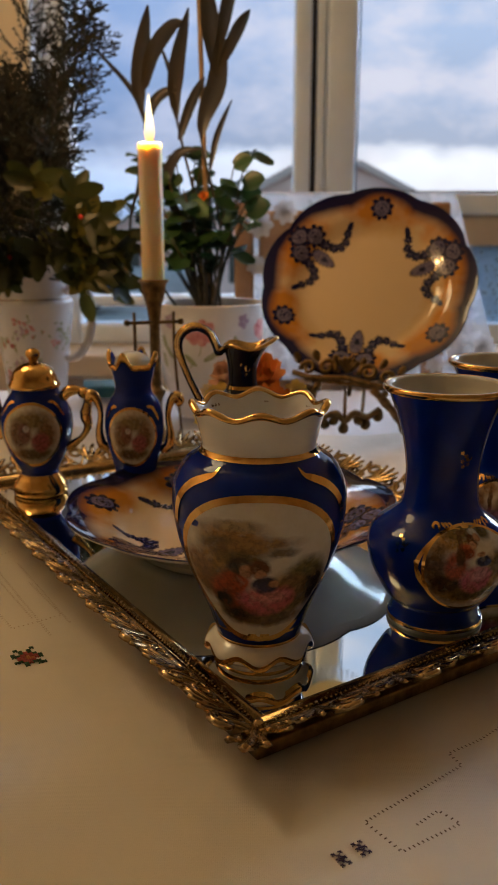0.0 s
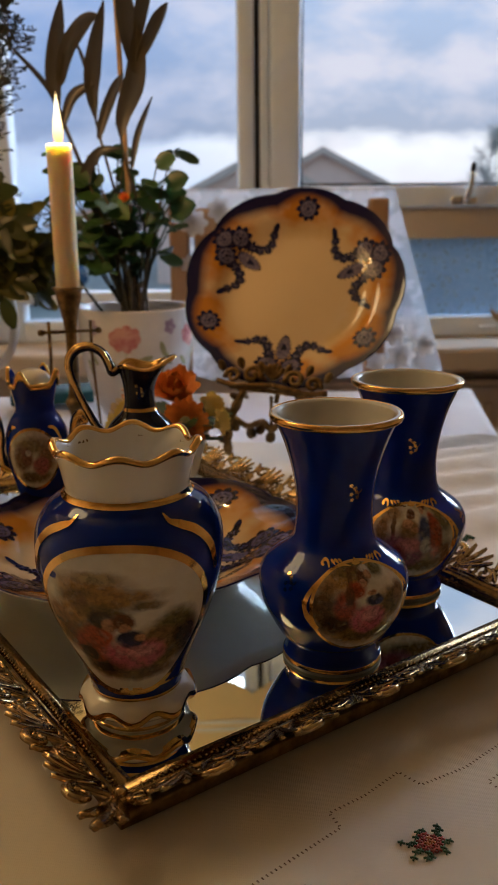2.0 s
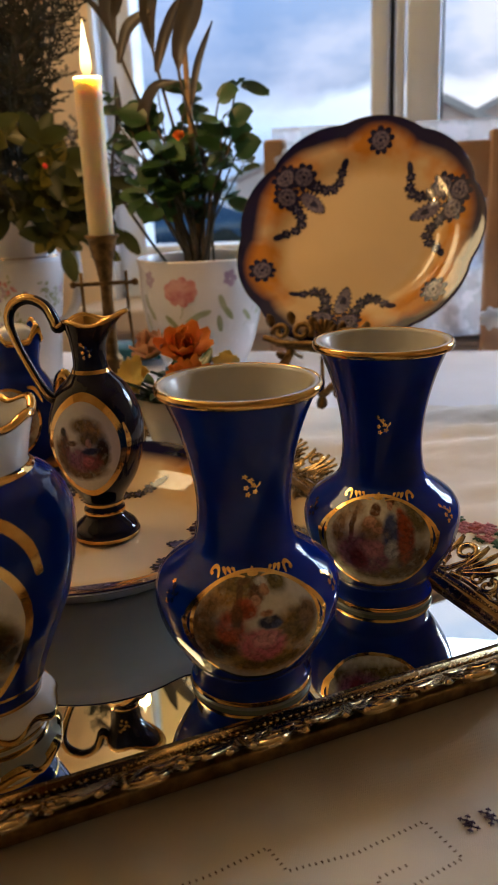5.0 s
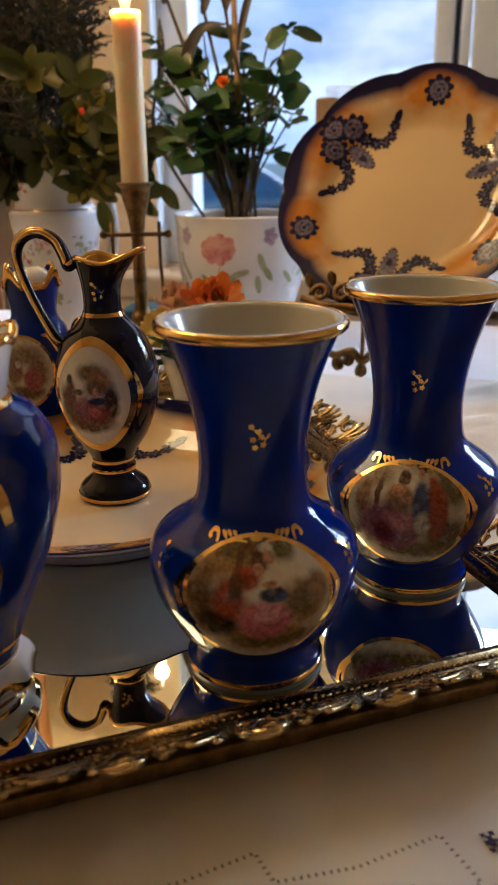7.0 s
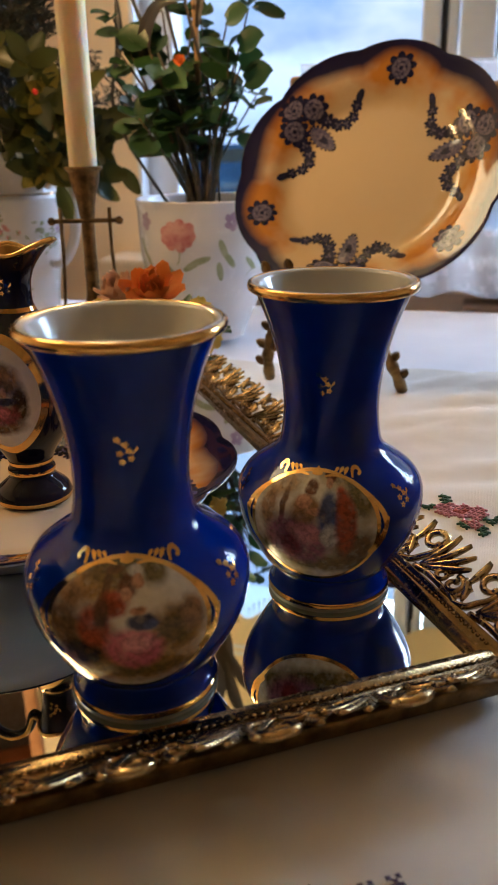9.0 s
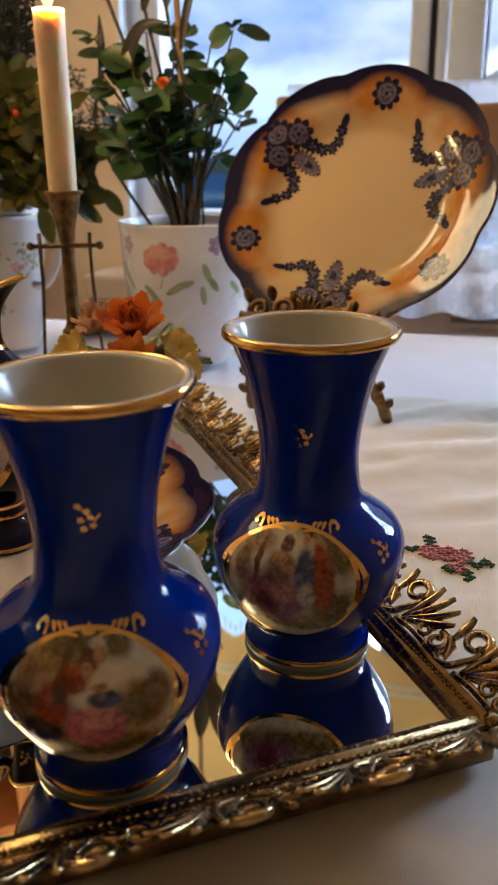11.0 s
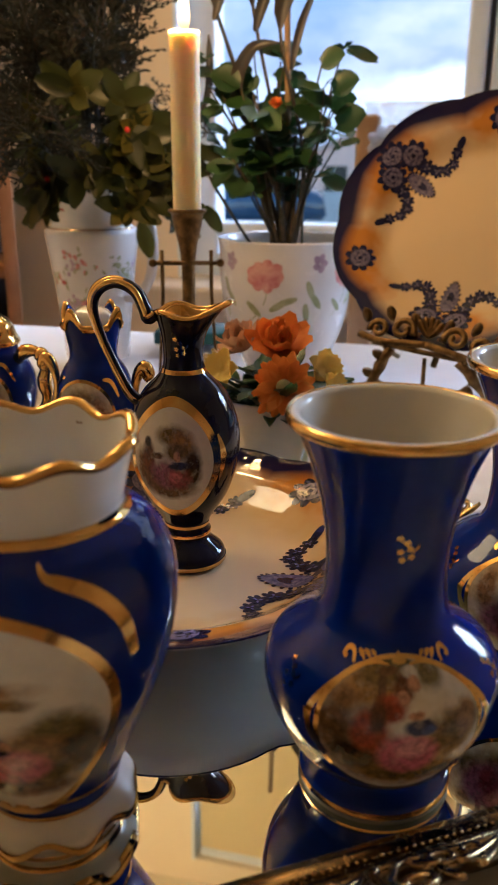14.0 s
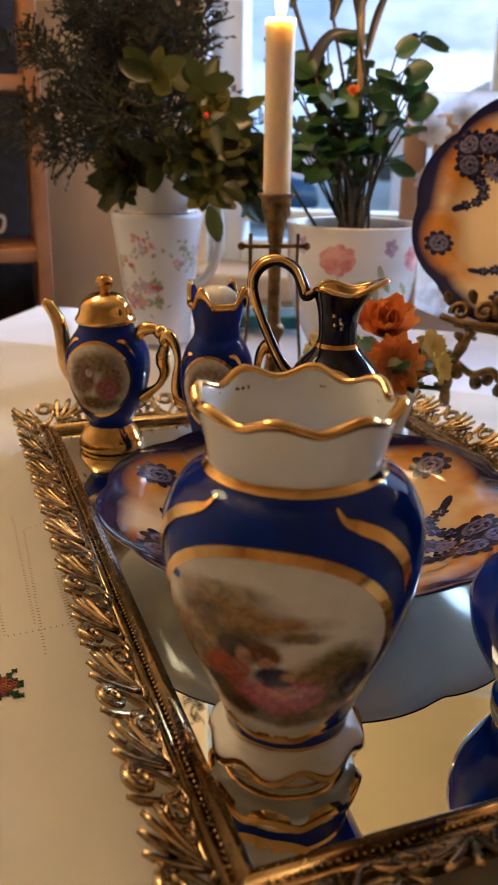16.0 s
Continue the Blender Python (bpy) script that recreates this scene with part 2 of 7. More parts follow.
def flame_mat():
    m, n, l, b = material("flame")
    nt = m.node_tree
    em = n.new("ShaderNodeEmission")
    sep = n.new("ShaderNodeSeparateXYZ")
    l.new(coords(nt, "Generated"), sep.inputs[0])
    l.new(ramp(nt, sep.outputs[2], [(0.0, (1.0, 0.35, 0.06)), (0.3, (1.0, 0.72, 0.32)), (0.8, (1.0, 0.85, 0.5)), (1.0, (1.0, 0.6, 0.2))]), em.inputs[0])
    em.inputs[1].default_value = 3.6
    l.new(em.outputs[0], n["Material Output"].inputs["Surface"])
    return m


FLAME = flame_mat()


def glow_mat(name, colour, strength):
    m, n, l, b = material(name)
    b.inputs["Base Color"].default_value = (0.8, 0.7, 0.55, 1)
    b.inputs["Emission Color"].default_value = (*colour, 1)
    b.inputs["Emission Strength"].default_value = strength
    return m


# Glow of an added globe, a stand-in for the room's unseen warm light.
GLOBE = glow_mat("added_warm_glow", (1.0, 0.68, 0.32), 11.8)


def sky_backdrop_mat():
    """Evening cloud: blue-grey masses, a bright break low down, pink edges."""
    m, n, l, b = material("evening_cloud_sky")
    nt = m.node_tree
    co = coords(nt)
    mp = n.new("ShaderNodeMapping")
    mp.inputs["Scale"].default_value = (1.0, 1.0, 2.1)
    l.new(co, mp.inputs[0])
    nz = noise_tex(nt, mp.outputs[0], 0.055, 7, 0.55)
    nz2 = noise_tex(nt, mp.outputs[0], 0.05, 6, 0.55)
    sep = n.new("ShaderNodeSeparateXYZ")
    l.new(co, sep.inputs[0])
    h = mathn(nt, "ADD", mathn(nt, "MULTIPLY", sep.outputs[2], 1 / 50.0), mathn(nt, "MULTIPLY", mathn(nt, "SUBTRACT", nz.outputs[0], 0.5), 0.26))
    grad = ramp(nt, h, [(0.05, (0.55, 0.62, 0.74)), (0.13, (0.88, 0.92, 0.98)), (0.22, (0.98, 0.97, 0.98)), (0.285, (0.42, 0.46, 0.56)), (0.42, (0.40, 0.47, 0.61)), (0.65, (0.44, 0.53, 0.70))])
    lump = ramp(nt, nz2.outputs[0], [(0.42, (0.0,) * 3), (0.62, (1.0,) * 3)])
    col = mixcol(nt, mathn(nt, "MULTIPLY", lump, 0.65), grad, (0.84, 0.77, 0.79))
    west = ramp(nt, mathn(nt, "ADD", mathn(nt, "MULTIPLY", sep.outputs[0], 1 / 120.0), 0.5, clamp=True), [(0.28, (0.68, 0.80, 0.98)), (0.62, (1.16, 1.13, 1.09))])
    col = mixcol(nt, 1.0, col, west, "MULTIPLY")
    em = n.new("ShaderNodeEmission")
    l.new(col, em.inputs[0])
    em.inputs[1].default_value = SKY_GLOW
    l.new(em.outputs[0], n["Material Output"].inputs["Surface"])
    return m


SKY_GLOW = 1.30
SKY_BACK = sky_backdrop_mat()


def plate_mat():
    """Cream centre, amber clouds on the rim, flow-blue edge."""
    m, n, l, b = material("flow_blue_plate_glaze")
    nt = m.node_tree
    co = coords(nt)
    sep = n.new("ShaderNodeSeparateXYZ")
    l.new(co, sep.inputs[0])
    rr = mathn(nt, "SQRT", mathn(nt, "ADD", mathn(nt, "POWER", sep.outputs[0], 2.0), mathn(nt, "POWER", sep.outputs[1], 2.0)))
    ang = mathn(nt, "ARCTAN2", sep.outputs[1], sep.outputs[0])
    nz = noise_tex(nt, co, 28, 3)
    nd = mathn(nt, "MULTIPLY", mathn(nt, "SUBTRACT", nz.outputs[0], 0.5), 0.030)
    six = mathn(nt, "COSINE", mathn(nt, "MULTIPLY", mathn(nt, "SUBTRACT", ang, math.pi / 2), 6.0))
    r1 = mathn(nt, "DIVIDE", mathn(nt, "ADD", rr, nd), 0.106)
    warm = ramp(nt, r1, [(0.56, (0.62, 0.46, 0.28)), (0.66, (0.58, 0.38, 0.17)), (0.74, (0.50, 0.21, 0.025)), (0.90, (0.44, 0.17, 0.018))])
    pale = ramp(nt, r1, [(0.56, (0.62, 0.46, 0.28)), (0.72, (0.60, 0.43, 0.24)), (0.90, (0.52, 0.38, 0.27))])
    cloud = noise_tex(nt, co, 24, 3)
    patch = mathn(nt, "ADD", mathn(nt, "MULTIPLY", six, 0.34), mathn(nt, "MULTIPLY", mathn(nt, "SUBTRACT", cloud.outputs[0], 0.5), 2.2))
    base = mixcol(nt, ramp(nt, mathn(nt, "ADD", patch, 0.5), [(0.08, (0.0,) * 3), (0.62, (1.0,) * 3)]), pale, warm)
    lobe = mathn(nt, "POWER", mathn(nt, "ABSOLUTE", mathn(nt, "COSINE", mathn(nt, "MULTIPLY", mathn(nt, "SUBTRACT", ang, math.pi / 2), 4.5))), 0.7)
    edge = mathn(nt, "ADD", mathn(nt, "MULTIPLY", mathn(nt, "SUBTRACT", 0.72, lobe), 0.040), mathn(nt, "MULTIPLY", six, -0.026))
    r2 = mathn(nt, "ADD", mathn(nt, "ADD", mathn(nt, "DIVIDE", rr, 0.106), mathn(nt, "MULTIPLY", nd, 2.0)), edge)
    blue = ramp(nt, r2, [(0.835, (0.0,) * 3), (0.89, (0.45,) * 3), (0.935, (1.0,) * 3)])
    col = mixcol(nt, blue, base, (0.012, 0.010, 0.055))
    l.new(col, b.inputs["Base Color"])
    b.inputs["Roughness"].default_value = 0.06
    b.inputs["Specular IOR Level"].default_value = 0.5
    b.inputs["Coat Weight"].default_value = 0.0
    b.inputs["Coat Roughness"].default_value = 0.05
    return m


PLATE = plate_mat()


def painting_mat(name, blobs, ground=(0.64, 0.58, 0.46), wash=0.5, spread=1.05, rise=0.0):
    """A soft hand-painted scene: blobs of (x, y, rx, ry, edge, colour) on a cream ground, in the medallion's own plane."""
    m, n, l, b = material(name)
    nt = m.node_tree
    uv = n.new("ShaderNodeUVMap").outputs[0]
    warp = noise_tex(nt, uv, 4.5, 5, 0.65)
    sub = n.new("ShaderNodeVectorMath")
    sub.operation = "SUBTRACT"
    l.new(warp.outputs["Color"], sub.inputs[0])
    sub.inputs[1].default_value = (0.5, 0.5, 0.5)
    sc = n.new("ShaderNodeVectorMath")
    sc.operation = "SCALE"
    sc.inputs["Scale"].default_value = 0.13
    l.new(sub.outputs[0], sc.inputs[0])
    ad = n.new("ShaderNodeVectorMath")
    ad.operation = "ADD"
    l.new(uv, ad.inputs[0])
    l.new(sc.outputs[0], ad.inputs[1])
    sep = n.new("ShaderNodeSeparateXYZ")
    l.new(ad.outputs[0], sep.inputs[0])
    grain = noise_tex(nt, uv, 6.5, 5, 0.6)
    col = mixcol(nt, ramp(nt, grain.outputs[0], [(0.38, (0.0,) * 3), (0.66, (wash,) * 3)]), ground, (0.34, 0.26, 0.13))
    strokes = ramp(nt, noise_tex(nt, ad.outputs[0], 9, 4, 0.7).outputs[0], [(0.42, (0.0,) * 3), (0.62, (1.0,) * 3)])
    dab = ramp(nt, grain.outputs[0], [(0.32, (0.72,) * 3), (0.50, (1.0,) * 3)])
    for x, y, ra, rb, soft, c in blobs:
        dx = mathn(nt, "DIVIDE", mathn(nt, "SUBTRACT", sep.outputs[0], x), ra * spread)
        dy = mathn(nt, "DIVIDE", mathn(nt, "SUBTRACT", sep.outputs[1], y + rise), rb * spread)
        d = mathn(nt, "SQRT", mathn(nt, "ADD", mathn(nt, "MULTIPLY", dx, dx), mathn(nt, "MULTIPLY", dy, dy)))
        mr = n.new("ShaderNodeMapRange")
        mr.inputs["From Min"].default_value, mr.inputs["From Max"].default_value = 1 + soft * 0.6, 1 - soft * 0.6
        mr.inputs["To Min"].default_value, mr.inputs["To Max"].default_value = 0, 1
        l.new(d, mr.inputs["Value"])
        fac = mathn(nt, "MULTIPLY", mr.outputs[0], dab, clamp=True)
        tone = mixcol(nt, strokes, c, tuple(v * 0.45 for v in c))
        col = mixcol(nt, fac, col, tone)
    l.new(col, b.inputs["Base Color"])
    b.inputs["Roughness"].default_value = 0.18
    b.inputs["Coat Weight"].default_value = 0.0
    b.inputs["Coat Roughness"].default_value = 0.05
    return m


OLIVE, UMBER, SEPIA = (0.16, 0.10, 0.025), (0.045, 0.022, 0.010), (0.14, 0.07, 0.026)
MOSS, TAN, STRAW = (0.18, 0.145, 0.05), (0.26, 0.15, 0.065), (0.40, 0.31, 0.15)
ROSE, WINE, PLUM = (0.52, 0.13, 0.16), (0.20, 0.035, 0.045), (0.27, 0.10, 0.15)
INK, SKY_BLUE, SKIN = (0.03, 0.033, 0.085), (0.07, 0.09, 0.22), (0.52, 0.27, 0.15)
PINK = (0.66, 0.27, 0.27)
AUBURN, SCARLET = (0.13, 0.045, 0.016), (0.36, 0.065, 0.025)
WHITE = (0.62, 0.58, 0.52)
AUTUMN = (0.34, 0.185, 0.045)
PAINT_F = painting_mat("painted_garden_scene", [
    (0.52, -0.34, 0.32, 0.24, 0.6, AUTUMN), (-0.66, -0.28, 0.30, 0.26, 0.7, AUTUMN), (0.06, -0.84, 0.66, 0.18, 0.6, AUTUMN),
    (-0.30, 0.46, 0.34, 0.13, 0.7, AUTUMN), (0.04, 0.34, 0.34, 0.08, 0.7, AUTUMN), (-0.44, 0.28, 0.24, 0.14, 0.6, OLIVE), (-0.12, 0.26, 0.26, 0.09, 0.6, AUTUMN), (0.28, 0.20, 0.16, 0.06, 0.6, OLIVE), (-0.22, 0.58, 0.20, 0.06, 0.7, STRAW), (-0.40, 0.02, 0.06, 0.30, 0.4, SEPIA), (-0.26, 0.12, 0.16, 0.05, 0.4, SEPIA), (-0.56, 0.04, 0.20, 0.16, 0.7, AUTUMN), (-0.20, 0.12, 0.26, 0.09, 0.7, OLIVE),
    (-0.80, -0.10, 0.17, 0.26, 0.6, TAN), (-0.66, -0.34, 0.22, 0.24, 0.6, SEPIA), (0.62, -0.14, 0.22, 0.20, 0.5, MOSS), (0.48, -0.32, 0.20, 0.14, 0.5, TAN), (0.80, -0.44, 0.16, 0.28, 0.5, UMBER), (0.10, -0.92, 0.56, 0.12, 0.5, SEPIA), (-0.34, -0.78, 0.26, 0.14, 0.5, UMBER), (0.56, -0.66, 0.20, 0.14, 0.5, OLIVE),
    (-0.42, -0.46, 0.22, 0.24, 0.4, SCARLET), (-0.28, -0.24, 0.16, 0.17, 0.4, SCARLET), (-0.52, -0.60, 0.14, 0.14, 0.5, UMBER), (-0.22, 0.00, 0.13, 0.12, 0.35, UMBER), (-0.14, -0.08, 0.07, 0.09, 0.3, SKIN), (0.01, -0.02, 0.11, 0.12, 0.35, AUBURN), (0.02, -0.12, 0.06, 0.07, 0.3, SKIN),
    (0.12, -0.58, 0.36, 0.24, 0.3, ROSE), (0.20, -0.50, 0.18, 0.11, 0.6, PINK), (0.08, -0.30, 0.15, 0.13, 0.35, INK), (0.20, -0.28, 0.06, 0.05, 0.4, SKIN), (-0.76, 0.50, 0.055, 0.045, 0.3, (0.02, 0.04, 0.30))], (0.66, 0.62, 0.53), 0.16, 1.12, 0.18)
PAINT_A = painting_mat("painted_couple_scene", [
    (-0.62, -0.42, 0.46, 0.40, 0.7, TAN), (0.10, -0.88, 0.86, 0.30, 0.6, AUTUMN), (0.58, -0.34, 0.36, 0.30, 0.6, AUTUMN), (-0.42, 0.30, 0.44, 0.22, 0.7, AUTUMN),
    (-0.30, 0.50, 0.34, 0.17, 0.6, OLIVE), (-0.02, 0.60, 0.30, 0.10, 0.6, MOSS), (0.42, 0.48, 0.17, 0.18, 0.6, MOSS), (-0.72, 0.14, 0.18, 0.14, 0.6, TAN), (-0.80, -0.20, 0.22, 0.26, 0.6, SEPIA), (-0.26, 0.34, 0.05, 0.26, 0.4, SEPIA), (-0.16, 0.52, 0.13, 0.05, 0.4, SEPIA),
    (0.62, -0.28, 0.24, 0.24, 0.5, OLIVE), (0.80, -0.14, 0.14, 0.20, 0.5, TAN), (-0.56, -0.62, 0.28, 0.22, 0.5, UMBER), (0.20, -0.92, 0.60, 0.14, 0.5, OLIVE), (-0.38, -0.22, 0.20, 0.25, 0.4, SCARLET), (-0.16, 0.08, 0.17, 0.15, 0.4, SCARLET),
    (-0.30, -0.02, 0.08, 0.20, 0.5, AUBURN), (0.02, 0.32, 0.12, 0.14, 0.35, AUBURN), (0.00, 0.20, 0.07, 0.08, 0.3, SKIN), (0.14, 0.50, 0.11, 0.08, 0.35, WHITE), (0.17, 0.36, 0.08, 0.09, 0.3, SKIN), (0.06, -0.54, 0.32, 0.30, 0.3, ROSE), (0.12, -0.42, 0.18, 0.12, 0.6, PINK),
    (0.18, -0.14, 0.16, 0.09, 0.4, INK), (0.14, 0.00, 0.08, 0.05, 0.4, SKIN), (0.28, -0.18, 0.08, 0.05, 0.5, SKY_BLUE)], ground=(0.70, 0.64, 0.52), wash=0.25, spread=1.1, rise=0.32)
PAINT_B = painting_mat("painted_dance_scene", [
    (-0.52, 0.52, 0.22, 0.18, 0.7, TAN), (-0.46, 0.16, 0.04, 0.34, 0.5, SEPIA), (-0.72, 0.10, 0.14, 0.30, 0.6, TAN), (0.62, 0.70, 0.40, 0.16, 0.7, STRAW), (0.78, 0.34, 0.20, 0.30, 0.6, MOSS), (0.30, -0.82, 0.74, 0.16, 0.5, OLIVE), (0.66, -0.48, 0.28, 0.26, 0.5, SEPIA),
    (-0.62, -0.62, 0.28, 0.16, 0.6, MOSS), (-0.24, -0.40, 0.44, 0.36, 0.3, PLUM), (-0.10, -0.24, 0.20, 0.14, 0.6, PINK), (-0.34, -0.50, 0.14, 0.20, 0.5, WINE), (-0.10, 0.14, 0.19, 0.18, 0.35, TAN), (-0.14, 0.26, 0.10, 0.10, 0.3, SKIN), (-0.05, 0.50, 0.10, 0.12, 0.3, AUBURN),
    (0.10, 0.12, 0.16, 0.05, 0.35, SKIN), (0.28, 0.06, 0.15, 0.34, 0.35, SKY_BLUE), (0.27, -0.26, 0.11, 0.16, 0.35, WHITE), (0.30, 0.74, 0.11, 0.11, 0.3, AUBURN), (0.27, 0.60, 0.06, 0.08, 0.3, SKIN), (0.52, -0.06, 0.13, 0.40, 0.4, SCARLET), (0.46, 0.30, 0.07, 0.20, 0.4, SCARLET)], wash=0.5, spread=1.2, rise=0.20)
PAINT_E = painting_mat("painted_arbour_scene", [
    (0.06, 0.50, 0.32, 0.15, 0.6, OLIVE), (0.28, 0.34, 0.24, 0.20, 0.6, AUTUMN), (0.14, 0.22, 0.22, 0.14, 0.6, OLIVE), (-0.08, -0.50, 0.58, 0.17, 0.5, SEPIA), (-0.70, -0.12, 0.18, 0.30, 0.6, SEPIA), (0.50, -0.08, 0.18, 0.32, 0.5, UMBER), (-0.46, -0.32, 0.24, 0.22, 0.6, SEPIA),
    (-0.52, 0.08, 0.15, 0.26, 0.4, AUBURN), (-0.53, 0.36, 0.08, 0.09, 0.4, UMBER), (-0.30, 0.14, 0.15, 0.05, 0.5, SEPIA), (-0.12, -0.20, 0.30, 0.24, 0.5, PLUM), (0.18, -0.28, 0.26, 0.17, 0.5, WINE), (0.12, -0.24, 0.14, 0.09, 0.6, ROSE),
    (0.20, -0.02, 0.20, 0.07, 0.4, INK), (0.16, 0.14, 0.07, 0.08, 0.3, SKIN)], (0.66, 0.60, 0.50), 0.12, 1.12)


# ---- building helpers ----
def finish(bm, name, mat, smooth=True):
    me = bpy.data.meshes.new(name)
    bm.normal_update()
    bm.to_mesh(me)
    bm.free()
    for m in (mat if isinstance(mat, (list, tuple)) else [mat]):
        me.materials.append(m)
    if smooth:
        me.shade_smooth()
    return me


def thing(name, label, category, loc=(0, 0, 0), rz=0.0, group="", m=None):
    ob = new(name)
    ob.empty_display_size = 0.01
    ob.matrix_world = m if m is not None else pose(*loc, 0, 0, rz)
    return tagged(ob, label, category, group)


def part(name, bm, mat, parent, label="", smooth=True, m=None):
    ob = new(name, finish(bm, name, mat, smooth))
    ob.parent = parent
    if m is not None:
        ob.matrix_local = m
    if label:
        tagged(ob, label)
    return ob


def again(ob, parent, m):
    """The same piece once more, on the same mesh."""
    o = new(ob.name.split(".")[0], ob.data)
    o.parent = parent
    o.matrix_local = m
    return o


def setting(name, bm, mat, label, category="", m=None, smooth=False):
    ob = new(name, finish(bm, name, mat, smooth))
    if m is not None:
        ob.matrix_world = m
    return tagged(ob, label, category, kind="structure")


def box(bm, lo, hi, bevel=0.0, seg=2):
    vs = [bm.verts.new((x, y, z)) for x in (lo[0], hi[0]) for y in (lo[1], hi[1]) for z in (lo[2], hi[2])]
    fs = [bm.faces.new([vs[i] for i in q]) for q in ((0, 1, 3, 2), (4, 6, 7, 5), (0, 4, 5, 1), (2, 3, 7, 6), (0, 2, 6, 4), (1, 5, 7, 3))]
    if bevel:
        es = list({e for f in fs for e in f.edges})
        bmesh.ops.bevel(bm, geom=es, offset=bevel, segments=seg, affect="EDGES", profile=0.5)
    return bm


def boxes(*items, bevel=0.0):
    bm = bmesh.new()
    for lo, hi in items:
        box(bm, lo, hi, bevel)
    return bm


def smooth_profile(pts, n=6):
    """Catmull-Rom through (r, z) points."""
    out = []
    for i in range(len(pts) - 1):
        p0, p1, p2, p3 = pts[max(i - 1, 0)], pts[i], pts[i + 1], pts[min(i + 2, len(pts) - 1)]
        for k in range(n):
            t = k / n
            out.append(tuple(0.5 * (2 * b + (c - a) * t + (2 * a - 5 * b + 4 * c - d) * t * t + (3 * b - a - 3 * c + d) * t ** 3) for a, b, c, d in zip(p0, p1, p2, p3)))
    out.append(tuple(pts[-1]))
    return [(max(r, 0.0), z) for r, z in out]


def lathe(prof, seg=64, shape=None):
    """Turn a profile about z. shape(angle, r, z) may move a point to (r, z)."""
    bm = bmesh.new()
    rings = []
    for r, z in prof:
        ring = []
        if r < 1e-6:
            ring = [bm.verts.new((0, 0, z))] * seg
        else:
            for k in range(seg):
                a = 2 * math.pi * k / seg
                rr, zz = shape(a, r, z) if shape else (r, z)
                ring.append(bm.verts.new((rr * math.cos(a), rr * math.sin(a), zz)))
        rings.append(ring)
    for a, b in zip(rings, rings[1:]):
        for k in range(seg):
            q = [a[k], a[(k + 1) % seg], b[(k + 1) % seg], b[k]]
            q = [v for i, v in enumerate(q) if v not in q[:i]]
            if len(q) > 2:
                bm.faces.new(q)
    bmesh.ops.recalc_face_normals(bm, faces=bm.faces)
    return bm


def tube(bm, pts, radii, seg=8, flat=1.0, closed_ends=True):
    """A swept round bar through pts with a radius at each."""
    pts = [Vector(p) for p in pts]
    if isinstance(radii, (int, float)):
        radii = [radii] * len(pts)
    radii = [float(r) for r in radii]
    rings, nrm = [], None
    for i, p in enumerate(pts):
        d = (pts[min(i + 1, len(pts) - 1)] - pts[max(i - 1, 0)]).normalized()
        if nrm is None:
            nrm = d.orthogonal().normalized()
        nrm = (nrm - d * nrm.dot(d)).normalized()
        bi = d.cross(nrm)
        rings.append([bm.verts.new(p + radii[i] * (math.cos(2 * math.pi * k / seg) * nrm + flat * math.sin(2 * math.pi * k / seg) * bi)) for k in range(seg)])
    for a, b in zip(rings, rings[1:]):
        for k in range(seg):
            bm.faces.new((a[k], a[(k + 1) % seg], b[(k + 1) % seg], b[k]))
    if closed_ends:
        bm.faces.new(rings[0][::-1])
        bm.faces.new(rings[-1])
    return bm


def spline(pts, n=6):
    out = []
    for i in range(len(pts) - 1):
        p0, p1, p2, p3 = pts[max(i - 1, 0)], pts[i], pts[i + 1], pts[min(i + 2, len(pts) - 1)]
        for k in range(n):
            t = k / n
            out.append(tuple(0.5 * (2 * b + (c - a) * t + (2 * a - 5 * b + 4 * c - d) * t * t + (3 * b - a - 3 * c + d) * t ** 3) for a, b, c, d in zip(p0, p1, p2, p3)))
    out.append(tuple(pts[-1]))
    return out


class Surface:
    """Places decoration on a turned body: (angle, length along the profile) to a point, lifted a little."""

    def __init__(self, prof, shape=None, side=1):
        self.p = prof
        self.side = side
        self.shape = shape
        self.l = [0.0]
        for a, b in zip(prof, prof[1:]):
            self.l.append(self.l[-1] + math.hypot(b[0] - a[0], b[1] - a[1]))

    def at(self, s):
        s = min(max(s, 0), self.l[-1])
        i = max(j for j in range(len(self.l) - 1) if self.l[j] <= s)
        t = (s - self.l[i]) / max(self.l[i + 1] - self.l[i], 1e-9)
        (r0, z0), (r1, z1) = self.p[i], self.p[i + 1]
        d = Vector((r1 - r0, z1 - z0)).normalized()
        return r0 + (r1 - r0) * t, z0 + (z1 - z0) * t, d

    def length_at(self, z):
        for i, (a, b) in enumerate(zip(self.p, self.p[1:])):
            if (a[1] - z) * (b[1] - z) <= 0 and abs(a[1] - b[1]) > 1e-9:
                return self.l[i] + (self.l[i + 1] - self.l[i]) * (z - a[1]) / (b[1] - a[1])
        return 0.0

    def point(self, a, s, lift):
        r, z, d = self.at(s)
        if self.shape:
            r, z = self.shape(a, r, z)
        lift *= self.side
        r, z = r + d[1] * lift, z - d[0] * lift
        return (r * math.cos(a), r * math.sin(a), z)


